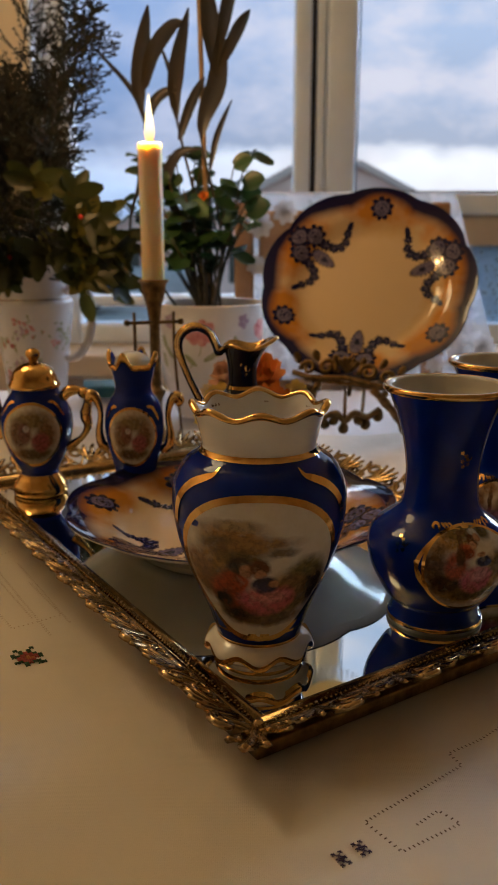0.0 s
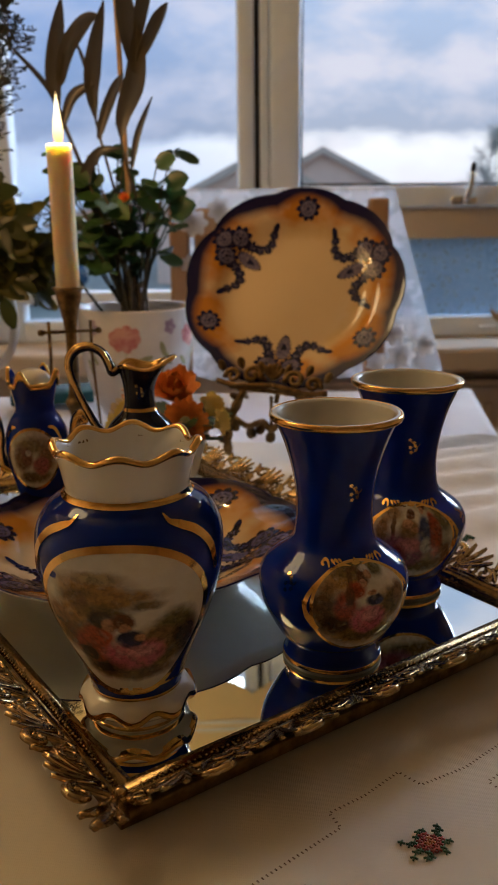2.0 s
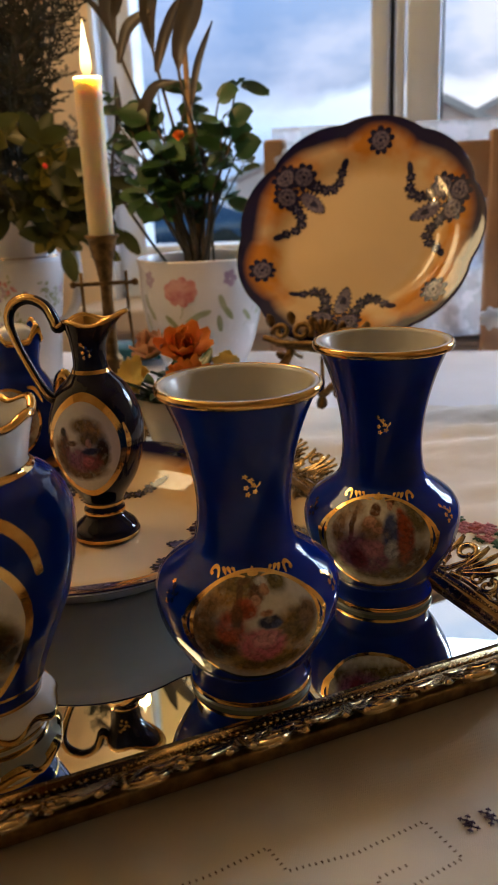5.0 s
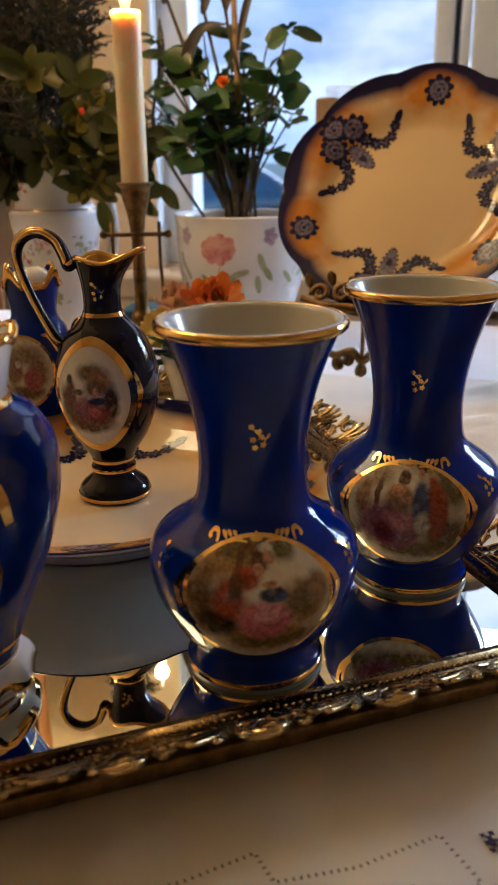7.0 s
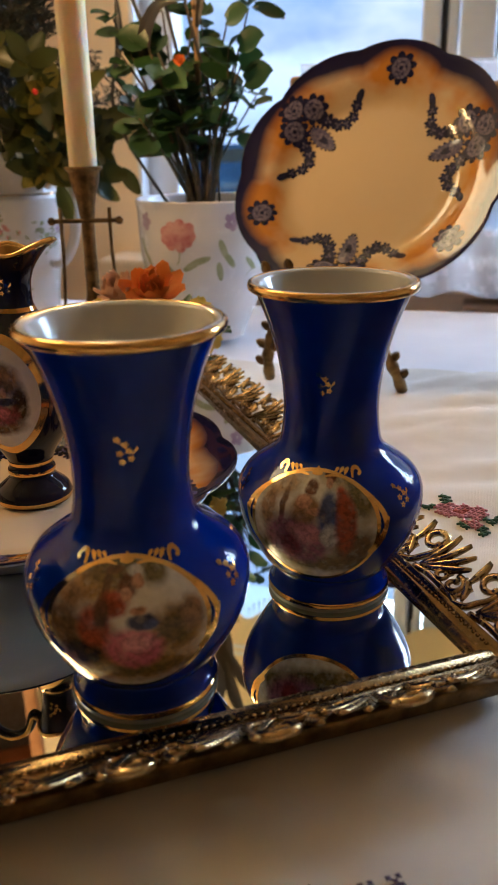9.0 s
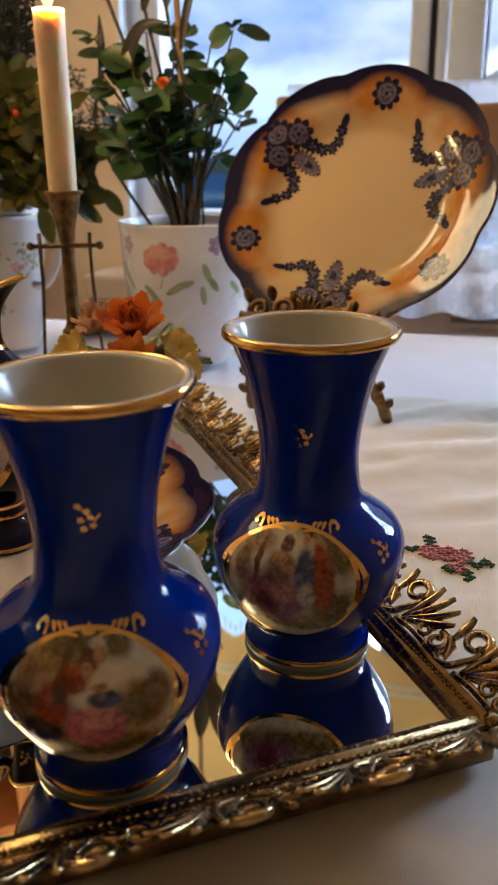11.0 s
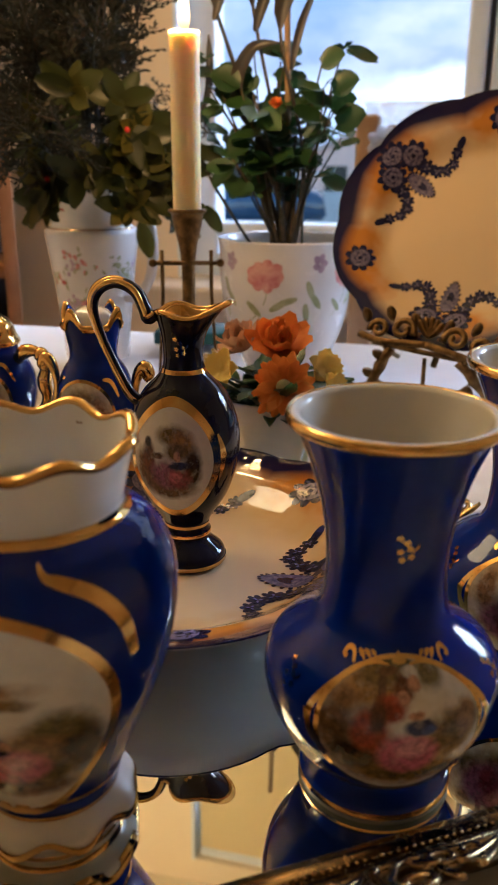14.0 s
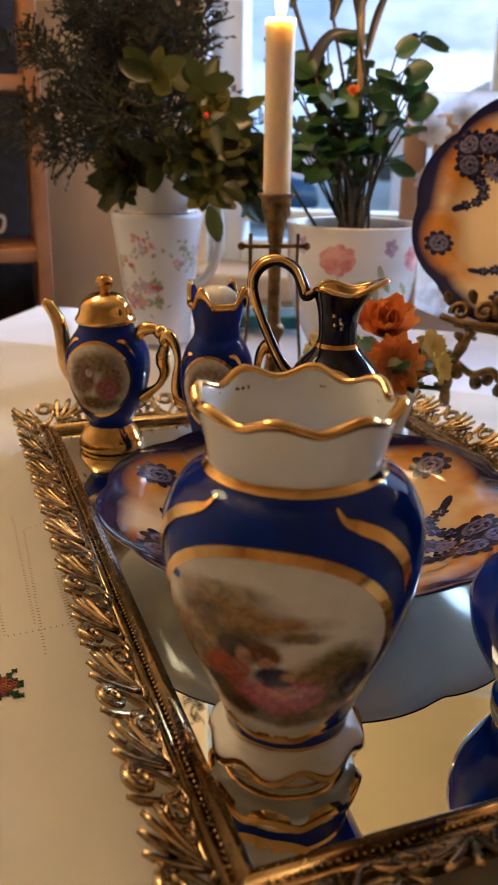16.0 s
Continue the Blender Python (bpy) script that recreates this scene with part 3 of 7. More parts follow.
def on_surface(bm, sf, a0, s0, loops, lift, uvs=None):
    """Concentric loops of (x, y) metres about the anchor become a patch that hugs the body; the first loop may be one point."""
    r0 = max(sf.at(s0)[0], 0.004)
    uv = bm.loops.layers.uv.verify()
    rows = [[bm.verts.new(sf.point(a0 + x / r0, s0 + y, lift)) for x, y in lp] for lp in loops]
    for k in range(len(rows) - 1):
        a, b = rows[k], rows[k + 1]
        n = len(b)
        for i in range(n):
            j = (i + 1) % n
            q = [a[0], b[i], b[j]] if len(a) == 1 else [a[i], b[i], b[j], a[j]]
            f = bm.faces.new(q)
            if uvs:
                c = [uvs[k][0], uvs[k + 1][i], uvs[k + 1][j]] if len(a) == 1 else [uvs[k][i], uvs[k + 1][i], uvs[k + 1][j], uvs[k][j]]
                for lo, v in zip(f.loops, c):
                    lo[uv].uv = v


def oval(rx, ry, n=40, k=1.0, power=2.0, cx=0, cy=0, turn=0.0):
    out = []
    for i in range(n):
        a = 2 * math.pi * i / n
        c, s = math.cos(a), math.sin(a)
        x = math.copysign(abs(c) ** (2 / power), c) * rx * k
        y = math.copysign(abs(s) ** (2 / power), s) * ry * k
        out.append((cx + x * math.cos(turn) - y * math.sin(turn), cy + x * math.sin(turn) + y * math.cos(turn)))
    return out


def disc_patch(bm, sf, a0, s0, rx, ry, lift, rings=6, n=40, power=2.0, outline=None):
    fn = outline or (lambda k: oval(rx, ry, n, k, power))
    loops = [[(0, 0)]] + [fn((i + 1) / rings) for i in range(rings)]
    uvs = [[(x / rx, y / ry) for x, y in lp] for lp in loops]
    on_surface(bm, sf, a0, s0, loops, lift, uvs)


def ring_patch(bm, sf, a0, s0, inner, outer, lift):
    on_surface(bm, sf, a0, s0, [inner, outer], lift)


def stroke_patch(bm, sf, a0, s0, pts, widths, lift):
    """A brush stroke along pts (x, y) with a width at each."""
    r0 = max(sf.at(s0)[0], 0.004)
    left, right = [], []
    for i, (x, y) in enumerate(pts):
        x0, y0 = pts[max(i - 1, 0)]
        x1, y1 = pts[min(i + 1, len(pts) - 1)]
        d = math.hypot(x1 - x0, y1 - y0) or 1
        nx, ny, w = -(y1 - y0) / d, (x1 - x0) / d, widths[i] / 2
        left.append(bm.verts.new(sf.point(a0 + (x + nx * w) / r0, s0 + y + ny * w, lift)))
        right.append(bm.verts.new(sf.point(a0 + (x - nx * w) / r0, s0 + y - ny * w, lift)))
    for i in range(len(pts) - 1):
        bm.faces.new((right[i], right[i + 1], left[i + 1], left[i]))


def small_oval(bm, sf, a0, s0, cx, cy, rx, ry, turn, lift, n=10):
    on_surface(bm, sf, a0, s0, [[(cx, cy)], oval(rx, ry, n, 1, 2, cx, cy, turn)], lift)


def band(bm, sf, s0, s1, lift, seg=72):
    rows = [[bm.verts.new(sf.point(2 * math.pi * k / seg, s, lift)) for k in range(seg)] for s in np.linspace(s0, s1, 4)]
    for a, b in zip(rows, rows[1:]):
        for k in range(seg):
            bm.faces.new((a[k], a[(k + 1) % seg], b[(k + 1) % seg], b[k]))


# ---- the room ----
FLOOR, CEIL = -0.75, 1.68
X0, X1, Y0 = -1.55, 2.1, -2.6
setting("floor", boxes(((X0 - 0.2, Y0 - 0.2, FLOOR - 0.1), (X1 + 0.2, WIN_Y + 0.22, FLOOR))), CARPET, "brown carpeted floor", "floor")
setting("ceiling", boxes(((X0 - 0.2, Y0 - 0.2, CEIL), (X1 + 0.2, WIN_Y + 0.22, CEIL + 0.1))), CEIL_PAINT, "cream painted ceiling", "ceiling")
W0, W1, SILL, HEAD = -0.445, 1.75, -0.038, 1.60
wl = bmesh.new()
box(wl, (X0 - 0.2, WIN_Y - 0.04, FLOOR), (W0, WIN_Y + 0.22, CEIL))
box(wl, (W1, WIN_Y - 0.04, FLOOR), (X1 + 0.2, WIN_Y + 0.22, CEIL))
box(wl, (W0, WIN_Y - 0.04, FLOOR), (W1, WIN_Y + 0.22, SILL - 0.05))
box(wl, (W0, WIN_Y - 0.04, HEAD), (W1, WIN_Y + 0.22, CEIL))
setting("wall_north", wl, WALL_PAINT, "warm cream wall round the window", "wall")
setting("wall_west", boxes(((X0 - 0.2, Y0, FLOOR), (X0, WIN_Y - 0.04, CEIL))), WALL_PAINT, "warm cream painted wall", "wall")
setting("wall_east", boxes(((X1, Y0, FLOOR), (X1 + 0.2, WIN_Y - 0.04, CEIL))), WALL_PAINT, "warm cream painted wall", "wall")
setting("wall_south", boxes(((X0 - 0.2, Y0 - 0.2, FLOOR), (X1 + 0.2, Y0, CEIL))), WALL_PAINT, "warm cream painted wall", "wall")
sb = bmesh.new()
box(sb, (W0 - 0.05, WIN_Y - 0.17, SILL - 0.05), (W1 + 0.05, WIN_Y + 0.02, SILL), 0.008)
setting("window_sill", sb, BEIGE, "beige painted window board", "window sill")

rv = bmesh.new()
box(rv, (W0, WIN_Y - 0.044, SILL), (W0 + 0.008, WIN_Y - 0.001, HEAD))
box(rv, (W1 - 0.008, WIN_Y - 0.044, SILL), (W1, WIN_Y - 0.001, HEAD))
setting("window_trim", rv, PVC, "white lining of the window opening", "trim")


def window():
    """White frames: two lights side by side with a thick post between, each with a low fixed pane under a rail."""
    root = thing("window_1", "white PVC window with fixed lower panes, evening outside", "window", (0, WIN_Y, 0))
    root["kind"] = "structure"
    f = bmesh.new()
    px0, px1 = 0.095, 0.225
    rail0, rail1 = 0.195, 0.285
    box(f, (W0, 0.0, SILL), (W0 + 0.07, 0.07, HEAD), 0.006)
    box(f, (W1 - 0.07, 0.0, SILL), (W1, 0.07, HEAD), 0.006)
    box(f, (W0 + 0.07, 0.0, HEAD - 0.07), (W1 - 0.07, 0.07, HEAD), 0.006)
    box(f, (W0 + 0.07, 0.0, SILL), (W1 - 0.07, 0.07, SILL + 0.045), 0.006)
    part("frame", f, PVC, root)
    f = bmesh.new()
    box(f, (px0, -0.015, SILL + 0.045), (px0 + 0.034, 0.075, HEAD - 0.07), 0.005)
    box(f, (px0 + 0.046, -0.006, SILL + 0.045), (px0 + 0.064, 0.06, HEAD - 0.07), 0.003)
    part("mullion", f, PVC, root)
    f = bmesh.new()
    box(f, (px0 + 0.035, 0.0, SILL + 0.045), (px0 + 0.045, 0.06, HEAD - 0.07))
    part("gasket", f, GASKET, root, "dark seal between the frames")
    f = bmesh.new()
    box(f, (px0 + 0.067, -0.01, SILL + 0.045), (px1, 0.075, HEAD - 0.07), 0.006)
    part("mullion", f, PVC, root)
    f = bmesh.new()
    box(f, (px1 + 0.0005, 0.008, rail1 + 0.0005), (px1 + 0.0055, 0.03, HEAD - 0.07))
    part("gasket", f, GASKET, root, "dark seal round the pane")
    f = bmesh.new()
    box(f, (px1 + 0.006, 0.008, rail1 + 0.0005), (W1 - 0.071, 0.03, rail1 + 0.006))
    part("gasket", f, GASKET, root, "dark seal round the pane")
    f = bmesh.new()
    box(f, (px1 + 0.001, -0.02, rail0 + 0.045), (W1 - 0.071, 0.07, rail1), 0.006)
    part("rail", f, PVC, root)
    f = bmesh.new()
    box(f, (px1 + 0.001, -0.008, rail0 - 0.02), (W1 - 0.071, 0.065, rail0 + 0.044), 0.004)
    part("rail", f, BEIGE, root, "beige lower window rail")
    f = bmesh.new()
    box(f, (W0 + 0.071, -0.01, -0.0 + 0.046), (px0 - 0.001, 0.06, 0.07), 0.004)
    part("rail", f, PVC, root)
    for nm, lo, hi, mt in (("pane", (W0 + 0.06, 0.03, 0.06), (px0 + 0.01, 0.034, HEAD - 0.06), PANE), ("pane", (px1 - 0.01, 0.03, rail1 - 0.01), (W1 - 0.06, 0.034, HEAD - 0.06), PANE),
                           ("pane", (px1 - 0.01, 0.03, 0.0), (W1 - 0.06, 0.034, rail0 - 0.01), FROSTED)):
        f = bmesh.new()
        box(f, lo, hi)
        o = part(nm, f, mt, root, "misted lower pane" if mt is FROSTED else "clear window pane", smooth=False)
        o.visible_shadow = False
    f = bmesh.new()
    box(f, (0.540, -0.030, 0.244), (0.598, -0.02, 0.262), 0.005)
    tube(f, spline([(0.569, -0.030, 0.253), (0.571, -0.045, 0.262), (0.576, -0.048, 0.290), (0.579, -0.046, 0.312)], 4), [0.007] * 6 + [0.0055] * 7, 8)
    handle = part("window_handle", f, CHROME, root, "chrome window handle")
    f = bmesh.new()
    tube(f, [(0.579, -0.046, 0.311), (0.5805, -0.045, 0.328)], [0.0062, 0.0050], 8)
    part("handle_tip", f, GASKET, handle, "black tip")


window()


def roller_blind():
    """Half-drawn blind with a scalloped, fringed hem, above the head of anyone at the table."""
    root = thing("roller_blind", "half-drawn beige roller blind with a scalloped fringe", "blind", (0, WIN_Y - 0.022, 0))
    b = bmesh.new()
    nx = 160
    x0, x1 = W0 + 0.02, W1 - 0.02
    hem = lambda x: 0.932 - 0.045 * abs(math.sin((x - x0) * math.pi / 0.18)) ** 0.8
    for y in (0.0, 0.0015):
        top = [b.verts.new((x0 + (x1 - x0) * i / nx, y, HEAD - 0.02)) for i in range(nx + 1)]
        mid = [b.verts.new((v.co.x, y, 0.985)) for v in top]
        bot = [b.verts.new((v.co.x, y, hem(v.co.x))) for v in top]
        for r0, r1 in ((top, mid), (mid, bot)):
            for i in range(nx):
                b.faces.new((r0[i], r0[i + 1], r1[i + 1], r1[i]))
    part("fabric", b, BLIND, root)
    t = bmesh.new()
    for k in (1.000, 1.020):
        box(t, (x0, -0.003, k), (x1, -0.0008, k + 0.010))
    part("braid", t, PVC, root, "white braid above the hem", smooth=False)
    f = bmesh.new()
    for i in range(170):
        x = x0 + (x1 - x0) * (i + 0.5) / 170
        tube(f, [(x, 0.0008, hem(x)), (x + 0.001, 0.0008, hem(x) - 0.035)], [0.0016, 0.0024], 4)
    part("fringe", f, PVC, root, "white thread fringe")["kind"] = "stuff"
    r = bmesh.new()
    tube(r, [(x0, 0.004, HEAD - 0.015), (x1, 0.004, HEAD - 0.015)], 0.014, 12)
    part("roller", r, PVC, root)


BLIND = leaf_mat("beige_blind_fabric", (0.84, 0.68, 0.38), (0.86, 0.71, 0.41), (0.88, 0.74, 0.44), 0.85, 0.15)
roller_blind()

# ---- outdoors ----
gd = bmesh.new()
gs = [gd.verts.new(p) for p in ((-420, -420, -1.4), (420, -420, -1.4), (420, 420, -1.4), (-420, 420, -1.4))]
gd.faces.new(gs)
setting("ground", gd, GRASS, "dull winter ground outside", "ground")
bd = bmesh.new()
bs = [bd.verts.new(p) for p in ((-110, 0, -4), (110, 0, -4), (110, 0, 90), (-110, 0, 90))]
bd.faces.new(bs)
setting("sky_backdrop", bd, SKY_BACK, "evening sky with blue-grey clouds and a bright break", "sky", pose(0, 150, 0))


def house(x, y, half, eave, ridge, depth, base=-1.4):
    """Gable end towards the window."""
    root = thing("house", "pale rendered house with a grey gabled roof", "house", (x, y, base), group="houses outside")
    w = bmesh.new()
    e, r = eave - base, ridge - base
    pts = [(-half, 0, 0), (half, 0, 0), (half, 0, e), (0, 0, r), (-half, 0, e)]
    a = [w.verts.new(p) for p in pts]
    b = [w.verts.new((p[0], depth, p[2])) for p in pts]
    w.faces.new(a)
    w.faces.new(b[::-1])
    for i in range(5):
        w.faces.new((a[i], b[i], b[(i + 1) % 5], a[(i + 1) % 5]))
    bmesh.ops.recalc_face_normals(w, faces=w.faces)
    part("wall", w, PLASTER_OUT, root, smooth=False)
    rf = bmesh.new()
    k = (r - e) / half
    for s in (-1, 1):
        q = [rf.verts.new(p) for p in ((0, -0.3, r + 0.12), (s * (half + 0.4), -0.3, e - 0.4 * k + 0.12), (s * (half + 0.4), depth + 0.3, e - 0.4 * k + 0.12), (0, depth + 0.3, r + 0.12))]
        lo = [rf.verts.new((v.co.x, v.co.y, v.co.z - 0.2)) for v in q]
        rf.faces.new(q)
        rf.faces.new(lo[::-1])
        for i in range(4):
            rf.faces.new((q[i], lo[i], lo[(i + 1) % 4], q[(i + 1) % 4]))
    bmesh.ops.recalc_face_normals(rf, faces=rf.faces)
    part("roof", rf, ROOF, root, "grey slate roof", smooth=False)
    for xx in (-half * 0.45, half * 0.45):
        g = boxes(((xx - 0.5, -0.04, e - 1.5), (xx + 0.5, 0.02, e - 0.4)))
        part("window", g, GASKET, root, "dark house window", smooth=False)
    return root


house(3.29, 26, 2.1, 1.08, 2.15, 9)
house(1.15, 22, 2.6, 0.4, 1.75, 9)
house(-4.2, 40, 3.2, 0.1, 1.3, 9)
house(9.5, 38, 4.0, 0.2, 1.5, 9)


def far_tree(x, y, h, seed, base=-1.4):
    rnd = random.Random(seed)
    root = thing("tree", "bare winter tree with fine twigs", "tree", (x, y, base), group="trees outside")
    t, tw = bmesh.new(), bmesh.new()
    tube(t, [(0, 0, 0), (0.05, 0, h * 0.35), (-0.05, 0.1, h * 0.6), (0.05, 0, h * 0.95)], [h * 0.016, h * 0.013, h * 0.008, h * 0.003], 8)
    for i in range(26):
        z = h * rnd.uniform(0.28, 0.9)
        a, ln = rnd.uniform(0, 6.28), h * rnd.uniform(0.18, 0.36) * (1.15 - z / h)
        e = Vector((math.cos(a) * ln, math.sin(a) * ln, z + ln * 0.9))
        tube(t, [(0, 0, z), tuple(e * 0.5 + Vector((0, 0, z * 0.5))), tuple(e)], [h * 0.005, h * 0.003, h * 0.0012], 5)
        for k in range(46):
            b = Vector((0, 0, z)).lerp(e, rnd.uniform(0.3, 1.05))
            d = Vector((rnd.gauss(0, 1), rnd.gauss(0, 1), rnd.gauss(0.5, 0.8))).normalized() * h * rnd.uniform(0.04, 0.11)
            tube(tw, [tuple(b), tuple(b + d)], [h * 0.0018, h * 0.0007], 3, closed_ends=False)
    part("trunk", t, BARK, root)
    part("crown", tw, BARK, root, "fine bare twigs")


far_tree(9.7, 30, 4.7, 3)
far_tree(11.3, 30, 6.8, 4)


def car(x, y, rz):
    root = thing("car", "dark blue parked car outside", "car", (x, y, -1.4), rz)
    b = bmesh.new()
    prof = [(-2.1, 0.35), (-2.15, 0.75), (-1.5, 0.95), (-0.9, 1.38), (0.7, 1.42), (1.4, 0.98), (2.0, 0.88), (2.1, 0.4)]
    l = [b.verts.new((px, -0.82 if pz < 1.1 else -0.66, pz)) for px, pz in prof]
    r = [b.verts.new((px, 0.82 if pz < 1.1 else 0.66, pz)) for px, pz in prof]
    b.faces.new(l)
    b.faces.new(r[::-1])
    for i in range(8):
        b.faces.new((l[i], r[i], r[(i + 1) % 8], l[(i + 1) % 8]))
    bmesh.ops.recalc_face_normals(b, faces=b.faces)
    bmesh.ops.bevel(b, geom=b.edges[:], offset=0.06, segments=2, affect="EDGES")
    part("body", b, CAR_PAINT, root)
    for s in (-1, 1):
        g = bmesh.new()
        q = [g.verts.new(p) for p in ((-1.2, s * 0.81, 0.98), (1.2, s * 0.81, 0.98), (0.66, s * 0.71, 1.34), (-0.82, s * 0.71, 1.32))]
        g.faces.new(q if s < 0 else q[::-1])
        part("side_window", g, GASKET, root, "dark side window", smooth=False)
        for xx in (-1.35, 1.3):
            w = lathe([(0, -0.1), (0.30, -0.1), (0.33, -0.06), (0.33, 0.06), (0.30, 0.1), (0, 0.1)], 20)
            part("wheel", w, RUBBER, root, m=pose(xx, s * 0.74, 0.33, 90, 0, 0))


car(-4.6, 17, 8)


# ---- the table and its cloths ----
TX0, TX1, TY0, TY1 = -0.47, 0.30, -0.35, 1.12


def right_edge(y):
    """The long side of the table runs slightly away to the right."""
    return 0.300 + (y - 0.654) * 0.187


def table():
    root = thing("dining_table", "dining table hidden under tablecloths", "table", (0, 0, 0))
    t = bmesh.new()
    q = [(TX0, TY0), (right_edge(TY0) - 0.012, TY0), (right_edge(TY1) - 0.012, TY1 - 0.012), (TX0, TY1 - 0.012)]
    lo, hi = [t.verts.new((*p, -0.035)) for p in q], [t.verts.new((*p, -0.0075)) for p in q]
    t.faces.new(lo[::-1])
    t.faces.new(hi)
    for i in range(4):
        t.faces.new((lo[i], lo[(i + 1) % 4], hi[(i + 1) % 4], hi[i]))
    part("tabletop", t, WOOD, root, smooth=False)
    for x, y in ((TX0 + 0.07, TY0 + 0.07), (right_edge(TY0) - 0.09, TY0 + 0.07), (TX0 + 0.07, TY1 - 0.09), (right_edge(TY1) - 0.11, TY1 - 0.09)):
        part("leg", boxes(((x - 0.03, y - 0.03, FLOOR), (x + 0.03, y + 0.03, -0.035)), bevel=0.004), WOOD, root)


table()
CLOTH_Z = -0.0022


def cloth_lift(x, y):
    """Soft creases, flat under the tray, stronger towards the far side."""
    d = max(abs(x * 0.835 + (y - 0.50) * 0.551) - 0.15, abs(-x * 0.549 + (y - 0.50) * 0.836) - 0.22, 0.0)
    free = min(d / 0.10, 1.0)
    amp = 0.0018 + 0.0100 * min(max((y - 0.50) / 0.25, 0), 1) * min(max((x - 0.10) / 0.1, 0), 1)
    h = noise.noise(Vector((x * 3.0 + y * 2.0, y * 13.0 - x * 4.0, 1.3))) + 0.5 * noise.noise(Vector((x * 11 + 4, y * 30.0, 5.1)))
    far = min(max((y - 0.42) / 0.2, 0), 1) * min(max((x - 0.12) / 0.08, 0), 1)
    f = noise.noise(Vector((x * 4.0 + y * 3.0, y * 34.0 - x * 12.0, 7.7)))
    return free * max(0.0, amp * (h * 0.6 + 0.35)) + free * 0.0006 + free * far * 0.0095 * max(0.0, 0.7 - abs(f) * 1.8)


def cloth_sheet(y0, y1, z, drop, lifted, skew=0.0):
    """A cloth that lies on the table and hangs over its edges."""
    bm = bmesh.new()
    n_u, n_v = 110, max(int((y1 - y0) / 0.009), 8)
    fall_n = 14
    grid = []
    for j in range(-fall_n, n_v + fall_n + 1):
        row = []
        yo = max(-j, 0, j - n_v)
        if skew and j > n_v:
            break
        y = y0 + (y1 - y0) * min(max(j, 0), n_v) / n_v
        for i in range(-fall_n, n_u + fall_n + 1):
            xo = max(-i, 0, i - n_u)
            t = min(max(i, 0), n_u) / n_u
            yy = y + skew * (t - 0.5) * min(max(j, 0), n_v) / n_v
            x0, x1 = TX0, right_edge(yy)
            x = x0 + (x1 - x0) * t
            f = max(xo, yo)
            zz = z + (cloth_lift(x, yy) if lifted else 0.0)
            if f:
                k = drop * f / fall_n
                fold = 0.010 * math.sin((x * 31 + yy * 27)) * min(f / 6, 1)
                if xo >= yo:
                    x += math.copysign(0.007 + fold * 0.5 + 0.02 * k, i)
                if yo > 0:
                    yy += math.copysign(0.007 + fold * 0.5 + 0.02 * k, j)
                zz = z - k
            row.append(bm.verts.new((x, yy, zz)))
        grid.append(row)
    for a, b in zip(grid, grid[1:]):
        for i in range(len(a) - 1):
            bm.faces.new((a[i], a[i + 1], b[i + 1], b[i]))
    return bm


under = thing("table_cover", "plain white cloth covering the whole table", "tablecloth", (0, 0, 0))
part("cloth", cloth_sheet(TY0, TY1, -0.0062, 0.20, False), WHITE_CLOTH, under)
TABLECLOTH = thing("tablecloth", "cream cotton tablecloth with drawn-thread work and cross-stitch flowers", "tablecloth", (0, 0, 0))
part("cloth", cloth_sheet(TY0 + 0.02, 0.865, CLOTH_Z, 0.13, True, -0.10), CLOTH, TABLECLOTH)
TRAY_Z = 0.0115


# ---- the mirror tray ----
TRAY_N = (0.006, 0.303)
TRAY_A = 33.3
TRAY_L, TRAY_W = 0.380, 0.236
tray = thing("mirror_tray", "rectangular mirror tray with a pierced gilt scrollwork gallery", "tray", (TRAY_N[0], TRAY_N[1], 0.0), TRAY_A)


def tray_mirror():
    bm = boxes(((-0.005, -0.005, TRAY_Z - 0.004), (TRAY_W + 0.005, TRAY_L + 0.005, TRAY_Z)))
    part("mirror", bm, MIRROR, tray, "mirror glass", smooth=False)
    bm = boxes(((-0.010, -0.010, 0.0005), (TRAY_W + 0.010, TRAY_L + 0.010, TRAY_Z - 0.0045)), bevel=0.001)
    part("base", bm, DARK_BRASS, tray, "dark base of the tray")


tray_mirror()

SIDES = [((0, 0), 0, TRAY_W), ((TRAY_W, 0), 90, TRAY_L), ((TRAY_W, TRAY_L), 180, TRAY_W), ((0, TRAY_L), 270, TRAY_L)]


def rail(length):
    """The bevelled inner bar and outer wall along one side; x along it, y inwards, mitred at the ends."""
    bm = bmesh.new()
    sec = [(0.0005, 0.0117), (-0.0002, 0.0136), (-0.0020, 0.0152), (-0.0046, 0.0156), (-0.0058, 0.0142), (-0.0076, 0.0142), (-0.0092, 0.0154), (-0.0106, 0.0148), (-0.0112, 0.0124), (-0.0104, 0.0108), (-0.006, 0.0100)]
    rows = [[bm.verts.new((y if k == 0 else length - y, y, z)) for y, z in sec] for k in (0, 1)]
    n = len(sec)
    for i in range(n):
        j = (i + 1) % n
        bm.faces.new((rows[0][i], rows[1][i], rows[1][j], rows[0][j]))
    bm.faces.new(rows[0])
    bm.faces.new(rows[1][::-1])
    bmesh.ops.recalc_face_normals(bm, faces=bm.faces)
    return bm


def beads(length):
    bm = bmesh.new()
    n = int(length / 0.0026)
    for i in range(n):
        x = (i + 0.5) * length / n
        b = bmesh.ops.create_icosphere(bm, subdivisions=1, radius=0.00085)
        bmesh.ops.translate(bm, vec=(x, -0.0067, 0.0145), verts=b["verts"])
    return bm


